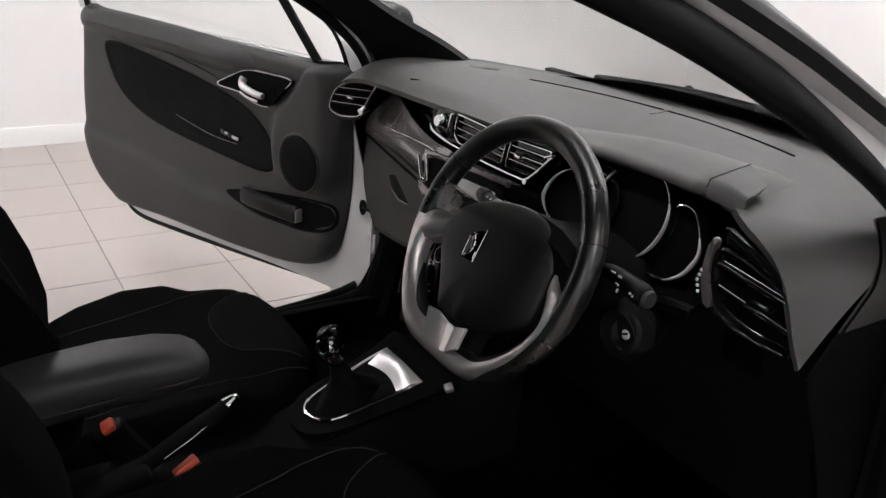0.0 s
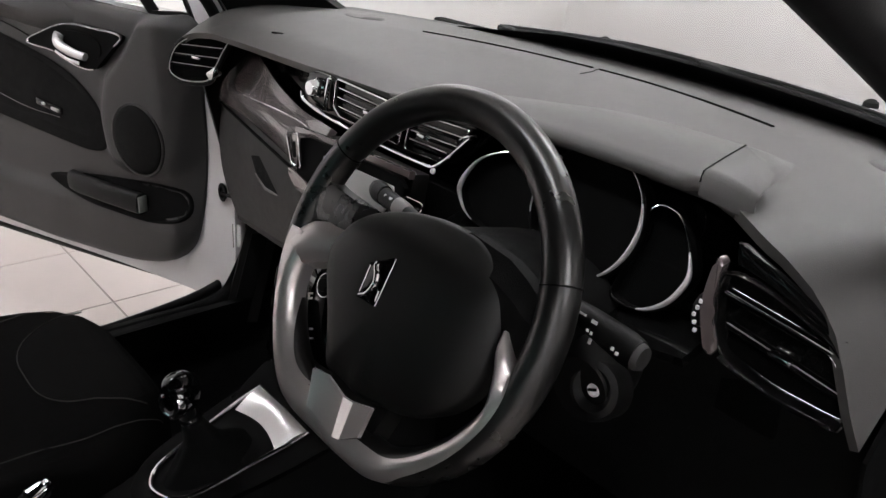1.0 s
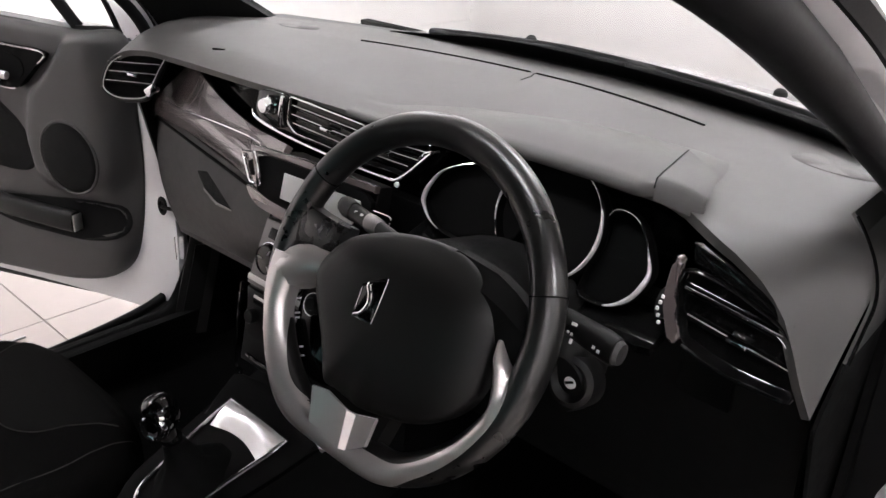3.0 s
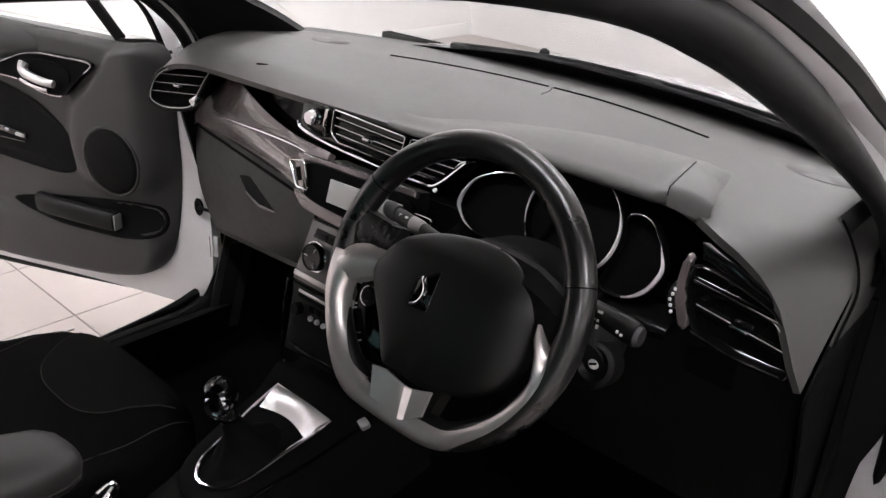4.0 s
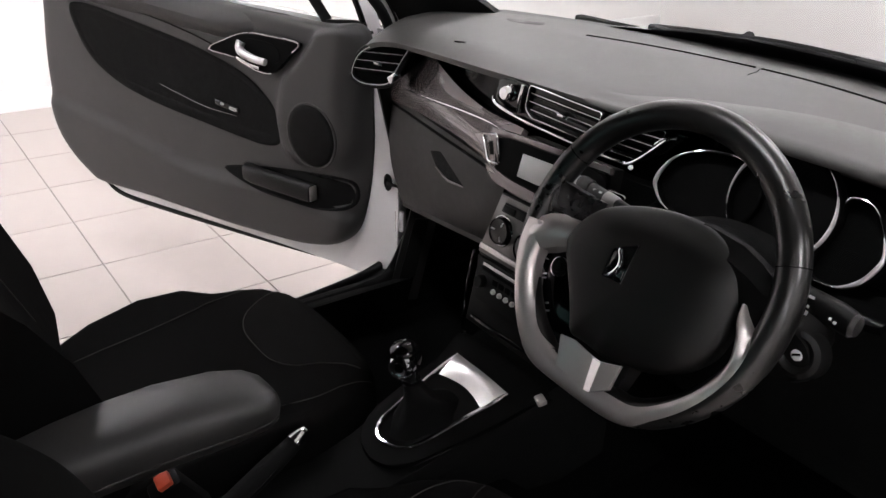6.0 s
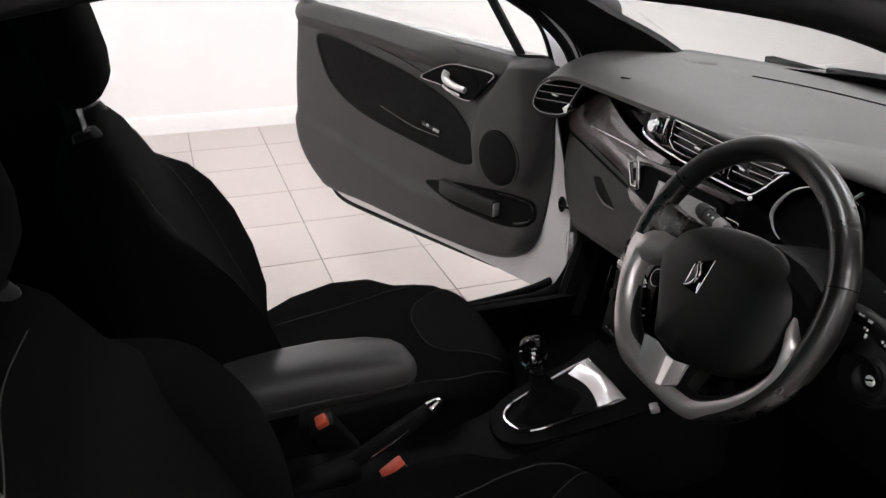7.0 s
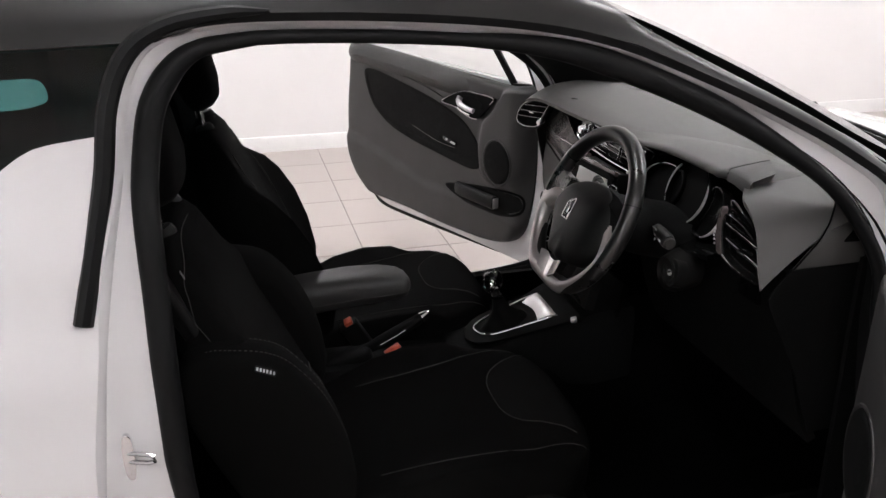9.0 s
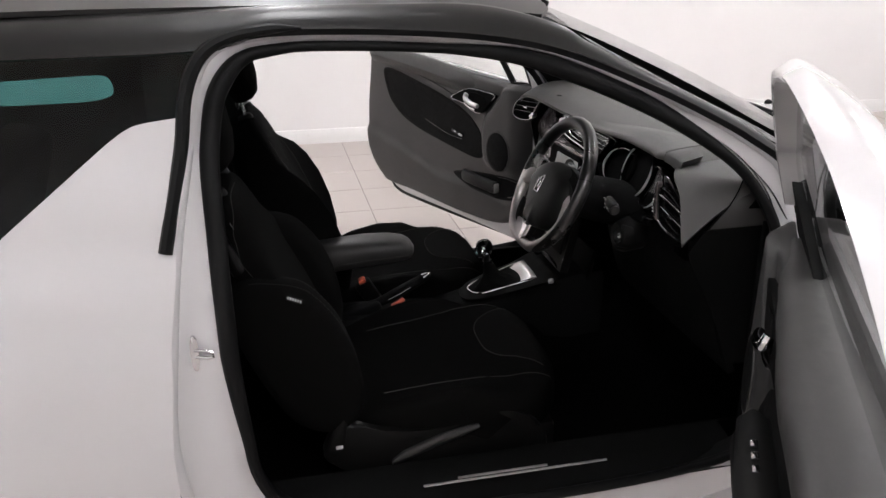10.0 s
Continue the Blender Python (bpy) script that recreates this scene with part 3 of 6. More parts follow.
def door(name, label, mirrored):
    base = frame_of((-0.8, 0.362, 0), (-0.953, -0.304, 0), (0, 0, 1))
    if mirrored:
        base = MIRRORED @ frame_of((-0.832, 0.385, 0), (-0.864, -0.503, 0), (0, 0, 1))
    d = thing(name, label, "car door", "", base.translation)

    def at(s, z, out=0.0):
        z = z if z < 1.0 else 1.0 + (z - 1.0) * (1.06 if mirrored else 1.0)
        return base @ Vector((s, z, out - (0.315 if mirrored else 0.29) * max(0.0, z - 1.0)))

    def put(nm, b, material, lab="", parent=None, angle=40):
        b.transform(base)
        return part(nm, b, material, parent or d, lab, angle)
    skin = spline([(-0.02, 1.0), (-0.04, 0.8), (-0.03, 0.5), (0.02, 0.35), (0.4, 0.315), (0.98, 0.265), (1.20, 0.262), (1.33, 0.31), (1.46, 0.42), (1.515, 0.55), (1.51, 0.8), (1.50, 1.02)], 4)
    put("outer_skin", slab([(p.x, p.y) for p in skin], 0.05, pose(0, 0, 0.035), 0.012), WHITE, "white painted door skin")
    edge = spline([(-0.06, 0.92), (-0.085, 0.7), (-0.085, 0.46), (-0.055, 0.36), (0.02, 0.335), (0.12, 0.33), (0.4, 0.32), (0.98, 0.285), (1.2, 0.28), (1.32, 0.33), (1.44, 0.43), (1.497, 0.55), (1.495, 0.8), (1.47, 1.01)], 4)
    put("door_shell", slab([(p.x, p.y) for p in edge], 0.035, pose(0, 0, 0.004), 0.004), WHITE, "white painted door shell")
    put("bottom_seal", tube(spline([(-0.06, 0.352, 0.02), (0.4, 0.312, 0.015), (0.98, 0.268, 0.015), (1.22, 0.262, 0.015), (1.32, 0.31, 0.015)], 6), 0.008, 8), RUBBER)
    # inner trim, swelling towards its middle
    trim = spline([(0.0, 1.0), (-0.01, 0.82), (-0.01, 0.70), (0.01, 0.56), (0.055, 0.45), (0.16, 0.39), (0.41, 0.358), (0.93, 0.335), (1.22, 0.315), (1.31, 0.335), (1.42, 0.40), (1.485, 0.50), (1.485, 0.68), (1.45, 0.86), (1.40, 1.03), (1.27, 1.035), (0.86, 1.026), (0.48, 1.008), (0.15, 1.0)], 12, True)
    mid = Vector((0.7, 0.68, 0))
    blk = spline([(0.125, 1.0), (0.172, 0.955), (0.225, 0.898), (0.276, 0.858), (0.305, 0.80), (0.315, 0.72), (0.295, 0.645), (0.24, 0.612), (0.15, 0.612), (0.06, 0.635), (0.0, 0.70), (-0.02, 0.85), (0.0, 1.0)], 5, True)
    oval = spline([(1.255, 0.915), (1.235, 0.845), (1.17, 0.765), (1.03, 0.705), (0.85, 0.675), (0.655, 0.66), (0.46, 0.648), (0.36, 0.646), (0.304, 0.664), (0.30, 0.715), (0.33, 0.772), (0.43, 0.834), (0.625, 0.878), (0.86, 0.907), (1.08, 0.930), (1.19, 0.933)], 5, True)
    pocket = spline([(0.545, 0.532), (0.42, 0.568), (0.25, 0.596), (0.07, 0.615), (0.03, 0.585), (0.05, 0.535), (0.14, 0.508), (0.26, 0.502), (0.40, 0.503)], 4, True)

    def card(x, z):
        """How far the door card stands in from the door's plane."""
        h = -0.034
        crease = curve_at([(0.45, 0.53), (0.53, 0.530), (0.70, 0.522), (0.90, 0.545), (1.10, 0.575), (1.5, 0.60)], x)[0]
        h -= 0.016 * smooth((crease - z) / 0.05) * smooth((x - 0.40) / 0.15)
        h -= 0.010 * smooth((0.52 - z) / 0.03) * (1 - smooth((x - 0.40) / 0.15))
        h -= 0.020 * smooth(inside((x, z), blk) / (0.045 - 0.022 * smooth((z - 0.80) / 0.08)))
        h += 0.030 * smooth((0.085 - x) / 0.10)
        return h

    def sunk(x, z):
        return card(x, z) + 0.030 * smooth((inside((x, z), oval) - 0.025) / 0.025) + 0.045 * smooth((inside((x, z), pocket) - 0.010) / 0.012)
    rings = [[(p.x, p.y, 0.004) for p in trim]]
    for k in (1.0, 0.995, 0.985, 0.97, 0.95, 0.93, 0.91, 0.89, 0.87, 0.85, 0.83, 0.81, 0.79, 0.77, 0.75, 0.73, 0.71, 0.69, 0.67, 0.65, 0.63, 0.61, 0.59, 0.57, 0.55, 0.53, 0.51, 0.49, 0.47, 0.45, 0.43, 0.41, 0.39, 0.37, 0.34, 0.31, 0.28, 0.25, 0.21, 0.17, 0.12, 0.06):
        round_off = 1.0 if k < 0.97 else (0.35, 0.62, 0.85, 0.96)[(1.0, 0.995, 0.985, 0.97).index(k)]
        rings.append([(mid.x + (p.x - mid.x) * k, mid.y + (p.y - mid.y) * k, sunk(mid.x + (p.x - mid.x) * k, mid.y + (p.y - mid.y) * k) * round_off) for p in trim])
    put("trim_panel", loft(rings), DOORPL, "charcoal moulded door card", None, 60)
    rings = []
    for i in range(25):
        s = lerp(0.10 if mirrored else 0.27, 1.42, i / 24)
        e = min(smooth((s - 0.22) / 0.30), 0.55 + 8 * (1 - i / 24), 1.0)
        zt = curve_at([(0.0, 1.0), (0.15, 1.0), (0.48, 1.008), (0.86, 1.026), (1.27, 1.035), (1.42, 1.03)], s)[0]
        section = ((0.0, 0.0), (-0.002, 0.016), (0.006, 0.040), (0.022, 0.060), (0.042, 0.068), (0.060, 0.062), (0.075, 0.046), (0.095, 0.030))
        if mirrored:
            e = curve_at([(0.10, 0.016), (0.30, 0.042), (0.45, 0.056), (0.70, 0.074), (0.85, 0.072), (1.42, 0.068)], s)[0]
            section = ((0.030, -0.042), (0.004, -0.040), (-0.003, -0.030), (-0.005, 0.0), (-0.002, 0.55), (0.006, 0.85), (0.020, 0.98), (0.040, 1.0), (0.075, 0.9), (0.13, 0.62))
            section = [(dz, d if d <= 0 else d * e) for dz, d in section]
            e = 1.0
        rings.append([(s, zt - dz, -d * e) for dz, d in section])
    put("shoulder", loft(rings, None, False, False, False), DOORPL, "rounded upper shoulder of the door card")
    if mirrored:
        b = loft([[(s, 1.0 + 0.025 * s + dz, h) for dz, h in ((-0.01, 0.040), (0.006, 0.043), (0.010, 0.050), (0.008, 0.060), (-0.01, 0.064))] for s in (lerp(0.02, 1.44, i / 12) for i in range(13))], None, False, False, False)
        put("belt_seal", b, RUBBER, "black rubber seal along the window line")
        put("switch_armrest", loft([[(s, 0.77 + h * math.sin(a), -0.062 - w * math.cos(a)) for a in (2 * math.pi * j / 14 for j in range(14))] for s, h, w in ((0.40, 0.008, 0.01), (0.43, 0.016, 0.03), (0.60, 0.02, 0.04), (0.80, 0.02, 0.04), (0.90, 0.012, 0.02))]), PLASTIC, "black armrest with switches")
        for k in range(3):
            put("window_switch", rbox(0.02, 0.010, 0.014, pose(0.53 + 0.035 * k, 0.79, -0.07), 0.003), CHROME, "bright window switch")
    put("card_seam", tube(spline([(1.36, 0.952, -0.034), (1.09, 0.950, -0.036), (0.86, 0.940, -0.0365), (0.66, 0.916, -0.0365), (0.55, 0.895, -0.0365)], 6), 0.0016, 6), DIAL)
    om = Vector((0.76, 0.79, 0))
    rings = []
    for k in (1.012, 1.0, 0.985, 0.96, 0.93, 0.9, 0.86, 0.82, 0.77, 0.71, 0.64, 0.56, 0.46, 0.34, 0.2, 0.06):
        ring = []
        for p in oval:
            x, z = om.x + (p.x - om.x) * k, om.y + (p.y - om.y) * k
            o = inside((x, z), oval)
            grip = math.exp(-((x - 0.60) / 0.26) ** 2 - ((z - 0.755) / 0.035) ** 2)
            ring.append((x, z, card(x, z) - 0.004 * smooth((o + 0.006) / 0.006) + 0.012 * smooth((o - 0.008) / 0.05) - 0.006 * smooth((0.76 - z) / 0.06) * smooth(o / 0.05) + 0.006 * grip))
        rings.append(ring)
    put("arm_panel", loft(rings), KNEE, "black oval padded insert", None, 70)
    put("pull_slot", slab(spline([(0.82, 0.738, 0), (0.70, 0.752, 0), (0.59, 0.754, 0), (0.45, 0.735, 0), (0.40, 0.715, 0), (0.46, 0.708, 0), (0.60, 0.708, 0), (0.72, 0.720, 0)], 5, True), 0.010, pose(0, 0, -0.036), 0.003), DIAL, "black grip slot")
    put("slot_edge", tube(spline([(0.815, 0.737, -0.0365), (0.72, 0.722, -0.0372), (0.60, 0.7065, -0.0372), (0.47, 0.705, -0.0372)], 5), 0.0010, 6), HVAC)
    put("switch_plate", rbox(0.10, 0.018, 0.008, pose(0.50, 0.730, -0.042, 0, 0, 6), 0.003), PIANO)
    put("switch", rbox(0.028, 0.008, 0.006, pose(0.47, 0.727, -0.0475, 0, 0, 6), 0.002), SATIN)
    put("switch", rbox(0.012, 0.006, 0.006, pose(0.515, 0.734, -0.0475, 0, 0, 6), 0.002), SATIN)
    bez = spline([(0.545, 0.885), (0.47, 0.922), (0.385, 0.950), (0.28, 0.953), (0.190, 0.949), (0.225, 0.915), (0.256, 0.887), (0.295, 0.857), (0.36, 0.8565), (0.44, 0.878)], 4, True)
    put("handle_bezel", slab(bez, 0.016, pose(0, 0, -0.050), 0.005), DIAL, "gloss black handle surround")
    for a, c in () if mirrored else ((36, 60), (0, 15), (28, 36)):
        run = (bez + bez)[a:c]
        put("bezel_rim", tube([(p.x, p.y, -0.050) for p in run], 0.0024, 6), CHROME, "thin chrome edge")
    put("handle_cup", slab(ellipse(0.335, 0.908, 0.075, 0.030, 24, 2.6), 0.004, pose(0, 0, -0.0525), 0.001), DIAL)
    put("door_handle", tube(spline([(0.400, 0.926, -0.056), (0.402, 0.912, -0.062), (0.390, 0.902, -0.067), (0.365, 0.896, -0.069), (0.335, 0.890, -0.068), (0.305, 0.886, -0.062)], 5), lambda q: 0.0125 - 0.003 * q, 10), CHROME if mirrored else SATIN, "bright metal door handle")
    put("handle_foot", tube(spline([(0.425, 0.880, -0.052), (0.385, 0.870, -0.054), (0.335, 0.865, -0.054)], 4), 0.006, 8), CHROME)
    sh = card(0.157, 0.715)
    put("speaker_grille", lathe([(0.001, -0.006), (0.070, -0.0055), (0.079, -0.003), (0.083, 0.001), (0.083, 0.012)], 40, pose(0.157, 0.716, sh)), KNEE, "dark round speaker grille")
    put("speaker_ring", tube([(0.157 + 0.086 * math.cos(q), 0.716 + 0.086 * math.sin(q), sh + 0.001) for q in (2 * math.pi * j / 48 for j in range(48))], 0.004, 8, True), DOORPL)
    # pocket liner: the deep shade inside is put into its near-black colour
    pm = Vector((0.27, 0.55, 0))
    rings = []
    for k in (1.02, 1.0, 0.97, 0.93, 0.88, 0.8, 0.6, 0.3, 0.05):
        ring = []
        for p in pocket:
            x, z = pm.x + (p.x - pm.x) * k, pm.y + (p.y - pm.y) * k
            o = inside((x, z), pocket)
            ring.append((x, z, card(x, z) - 0.003 * smooth((o + 0.004) / 0.004) + 0.036 * smooth((o - 0.003) / 0.02)))
        rings.append(ring)
    put("door_pocket", loft(rings), KNEE, "door pocket with its deep shade put into a near-black liner", None, 70)
    put("grab_handle", loft([[(x, z + 0.026 * math.copysign(abs(math.sin(a)) ** 0.7, math.sin(a)), -0.050 - d + 0.017 * math.copysign(abs(math.cos(a)) ** 0.7, math.cos(a))) for a in (2 * math.pi * j / 20 for j in range(20))] for x, z, d in ((0.445, 0.546, -0.012), (0.40, 0.549, 0.0), (0.30, 0.552, 0.004), (0.20, 0.5535, 0.004), (0.165, 0.554, 0.002))]), PLASTIC, "black door pull", None, 60)
    put("pull_cap", rbox(0.006, 0.042, 0.026, pose(0.162, 0.554, -0.052), 0.003), SATIN)
    # window frame, post and glass
    line = spline([(s, z, 0) for s, z in ([(0.06, 1.06)] + DOOR_FRAME[2:] if mirrored else DOOR_FRAME)], 4)
    rings_w, rings_b = [], []
    cx, cz = 0.75, 1.1
    for p in line:
        inn = Vector((cx - p.x, cz - p.y, 0)).normalized()
        q = p + inn * 0.03
        r = p + inn * 0.039
        if mirrored:
            f, g = p + inn * 0.012, p + inn * 0.020
            rings_w.append([at(p.x, p.y, 0.02), at(p.x, p.y, 0.010), at(f.x, f.y, -0.008), at(g.x, g.y, -0.006), at(g.x, g.y, 0.03), at(f.x, f.y, 0.036)])
            continue
        rings_w.append([at(p.x, p.y, 0.05), at(q.x, q.y, 0.058), at(q.x, q.y, 0.035), at(p.x, p.y, 0.004)])
        rings_b.append([at(lerp(p.x, q.x, 0.75), lerp(p.y, q.y, 0.75), 0.024), at(q.x, q.y, 0.036), at(r.x, r.y, 0.034), at(r.x, r.y, 0.020), at(q.x, q.y, 0.014), at(lerp(p.x, q.x, 0.75), lerp(p.y, q.y, 0.75), 0.014)])
    part("window_frame", loft(rings_w), WHITE, d, "white painted window frame")
    if not mirrored:
        part("frame_lining", loft(rings_b), RUBBER, d)
    part("quarter_post", tube([at(0.12, 1.0, 0.05), at(0.235, 1.2, 0.05)] if mirrored else [at(0.155, 1.0, 0.02), at(0.29, 1.235, 0.02)], 0.014, 8, flat=0.7), RUBBER, d, "black window post")

    def pane(u, v):
        s = lerp(0.02, 1.46, u)
        top = curve_at([(a, b) for a, b in DOOR_FRAME[:9]] + [(1.46, 1.36)], s)[0]
        return at(s, lerp(0.99, top - 0.01, v), 0.025)
    g = part("window_pane", patch(pane, 20, 6, 0.0), GLASS, d, "clear side window glass")
    g.visible_shadow = False
    # mirror
    rings = []
    for k, h in ((0.55, 0.045), (0.9, 0.07), (1.0, 0.11), (1.0, 0.17), (0.85, 0.215), (0.4, 0.235)):
        mw, mh, mz = (0.07, 0.055, 1.062) if mirrored else (0.085, 0.085, 1.09)
        rings.append([(0.045 + k * mw * math.copysign(abs(math.cos(a)) ** 0.7, math.cos(a)), mz + k * mh * math.copysign(abs(math.sin(a)) ** 0.7, math.sin(a)), h) for a in (2 * math.pi * j / 24 for j in range(24))])
    mir = put("mirror_housing", loft(rings), ROOFP, "gloss black door mirror housing")
    put("mirror_glass", slab(ellipse(0.0, 0.0, 0.06, 0.045, 24, 3), 0.003, frame_of((0.116, 1.062, 0.14), (0, 0, 1), (0, 1, 0)), 0.001), MIRROR, "door mirror glass", mir)
    if mirrored:
        b = loft([[at(s, z, h) for s, z in ((0.02, 0.99), (0.02, 1.03), (0.06, 1.07), (0.13, 1.12), (0.22, 1.10), (0.30, 1.04), (0.33, 0.995))] for h in (0.03, 0.012)])
        part("sail_panel", b, KNEE, d, "black mirror base panel")
    else:
        put("sail_panel", slab([(0.0, 0.99), (0.155, 0.99), (0.15, 1.006), (0.06, 1.016), (0.01, 1.012)], 0.012, pose(0, 0, 0.008), 0.003), PLASTIC, "black mirror base panel")
    return d


door("passenger_door", "white car door standing open with charcoal trim", False)
door("driver_door", "white car door standing open, seen along its trim", True)


# ---- dashboard ----
DASH_EDGE = [(-0.72, 0.33, 0.93), (-0.70, 0.275, 0.965), (-0.66, 0.262, 1.0), (-0.60, 0.265, 1.02), (-0.52, 0.265, 1.031), (-0.35, 0.262, 1.036), (0.03, 0.258, 1.044), (0.10, 0.275, 1.046), (0.16, 0.30, 1.05), (0.50, 0.30, 1.05), (0.535, 0.275, 1.05),
                     (0.568, 0.245, 1.048), (0.61, 0.235, 1.036), (0.65, 0.225, 1.015), (0.68, 0.215, 0.985), (0.70, 0.205, 0.93), (0.715, 0.205, 0.90)]


def dash_edge(x):
    """The rear edge of the soft top: y and z."""
    at = [curve_at(DASH_EDGE, x + 0.006 * k) for k in range(-4, 5)]
    return sum(p[0] for p in at) / 9, sum(p[1] for p in at) / 9


def dash_top(u, v):
    x = lerp(-0.712, 0.712, u)
    y0, z0 = dash_edge(x)
    s = x / 0.715
    y1 = 0.86 - 0.15 * s * s
    y = lerp(y0, y1, v ** 1.15)
    top = 1.05 + 0.012 * math.sin(math.pi * v) * (1 - s * s) - 0.014 * max(0.0, v - 0.55) / 0.45
    reach = 0.05 + max(0.0, top - z0) * 1.35
    t = min(1.0, (y - y0) / reach)
    t = 1 - (1 - t) ** 1.8
    return Vector((x, y, lerp(z0, top, t)))


dash = thing("dashboard", "black soft-touch dashboard with gloss taupe fascia", "dashboard", "", (0, 0.6, 0.9))
soft = part("soft_top", patch(dash_top, 90, 26, 0.012), PAD, dash, "grained dark grey soft top")


def hood_at(u, v):
    """The hood over the instruments: u across, v from under its lip to where it dies into the top."""
    x = lerp(0.02, 0.562, u)
    end = smooth((u - 0.905) / 0.06)
    rise = smooth((u - 0.03) / 0.55)
    if v < 0.2:
        rise *= 1 - smooth((x - 0.490) / 0.055)
    lip = 0.257 - 0.006 * smooth(u / 0.3) - 0.010 * smooth((u - 0.75) / 0.25) + 0.022 * smooth((x - 0.482) / 0.02) + 0.025 * end
    if v < 0.2:
        a = v / 0.2 * math.pi * 0.75 - math.pi * 0.25
        r = 0.006 + 0.003 * rise
        return Vector((x, lip + r - r * math.cos(a), 1.040 + rise * 0.024 + r * math.sin(a) - 0.006 * end))
    w = (v - 0.2) / 0.8
    rise *= 1 - smooth((x - lerp(0.486, 0.470, min(1.0, w / 0.42)) + 0.04 * max(0.0, w - 0.42)) / 0.055)
    y = lerp(lip + 0.008, lip + 0.008 + lerp(0.15, 0.27, smooth(u * 1.5)), w)
    z = 1.0525 - 0.006 * (1 - smooth(w * 4)) * (1 - rise) - 0.014 * smooth((w - 0.7) / 0.3) - 0.012 * end
    return Vector((x, y, z + rise * (0.021 * (1 - smooth((w - 0.1) / 0.9)) + 0.011 * math.sin(min(1.0, w / 0.75) * math.pi))))


part("instrument_hood", patch(hood_at, 80, 40, 0.0), PAD, dash, "grained hood over the instruments", 70)


def hood_tile(u, v):
    """The separate end piece of the hood: u outwards, v to the back."""
    near = Vector((0.497, 0.254, 1.071)).lerp(Vector((0.547, 0.272, 1.056)), u)
    far = Vector((0.482, 0.362, 1.079)).lerp(Vector((0.525, 0.347, 1.064)), u)
    p = near.lerp(far, v)
    bulge = 0.005 * math.sin(u * math.pi * 0.85 + 0.2) * math.sin(v * math.pi * 0.8 + 0.3)
    wrap = max(0.0, 1 - v / 0.12) ** 2
    return p + Vector((0.003 * u * math.sin(v * math.pi), 0.006 * wrap, bulge + 0.0055 - 0.022 * wrap))


part("hood_seam", tube([hood_tile(0.0, 0.04 + 0.96 * k / 14) + Vector((-0.0006, 0, 0.0002)) for k in range(15)], 0.0009, 6), DIAL, dash)
part("hood_end_piece", patch(hood_tile, 12, 14, 0.02), PAD, dash, "separate end piece of the hood", 60)
# demister slots
def dash_z(x, y):
    """The soft top's height at a place."""
    lo, hi = 0.0, 1.0
    u = (x + 0.712) / 1.424
    for _ in range(24):
        mid = (lo + hi) / 2
        if dash_top(u, mid).y < y:
            lo = mid
        else:
            hi = mid
    return dash_top(u, lo).z


for a, b in ((-0.285, 0.06), (0.074, 0.405)):
    path = []
    for i in range(25):
        x = lerp(a, b, i / 24)
        y = 0.636 - 0.55 * (x - 0.07) ** 2
        path.append((x, y, dash_z(x, y) + 0.0006))
    part("demister_slot", tube(path, 0.0018, 6, flat=1.6), DIAL, dash, "dark demister slot")
part("dash_seam", tube([(0.098, 0.56, dash_z(0.098, 0.56)), (0.088, 0.60, dash_z(0.088, 0.6)), (0.07, 0.636, dash_z(0.07, 0.636))], 0.0011, 6), DIAL, dash)
part("sun_sensor", rbox(0.024, 0.006, 0.003, pose(-0.383, 0.32, dash_z(-0.383, 0.32), 0, 0, 25), 0.001), DIAL, dash)
for x, y, ry in ((0.588, 0.556, 0.05), (-0.488, 0.58, 0.04)):
    part("tweeter_grille", lathe([(0.001, 0.003), (0.05, 0.003), (0.055, 0.0)], 28, pose(x, y, dash_z(x, y), 0, 2 if x > 0 else -2, 0) @ Matrix.Diagonal((1, 0.62, 1, 1))), PAD, dash, "round speaker grille")


def fascia_y(x):
    return 0.35 - 0.259 * (x + 0.68)


def flow(table):
    """A smooth curve through a table of (x, z), as a function of x."""
    p = spline([(a, b, 0) for a, b in table], 8)
    xs, zs = [q.x for q in p], [q.y for q in p]
    return lambda x: sum(float(np.interp(x + d * 0.004, xs, zs)) for d in range(-9, 10)) / 19


FASCIA_TOP = [(-0.53, 1.004), (-0.42, 0.977), (-0.33, 0.964), (-0.23, 0.960), (-0.14, 0.966), (-0.06, 0.972), (0.03, 0.977)]
FASCIA_LOW = [(-0.70, 0.862), (-0.60, 0.873), (-0.50, 0.885), (-0.40, 0.893), (-0.31, 0.899), (-0.22, 0.902), (-0.15, 0.897), (-0.085, 0.890)]
fascia_top, fascia_low = flow(FASCIA_TOP), flow(FASCIA_LOW)


def fascia_in(x, v):
    """The panel's depth: it bulges towards the seat and leans away at the top."""
    return fascia_y(x) + 0.040 * v ** 1.5 - 0.012 * math.sin(min(1.0, v * 1.15) * math.pi) ** 2 * (1 - v * 0.5)


def fascia_at(u, v):
    xt, xb = lerp(-0.53, -0.09, u), lerp(-0.70, -0.085, u)
    x, z = lerp(xb, xt, v), lerp(fascia_low(xb), fascia_top(xt), v)
    return Vector((x, fascia_in(x, v), z))


def on_skin(x, z, off=0.001):
    v = min(1.0, max(0.0, (z - fascia_low(x)) / (fascia_top(max(x, -0.53)) - fascia_low(x))))
    return Vector((x, fascia_in(x, v) - off, z))


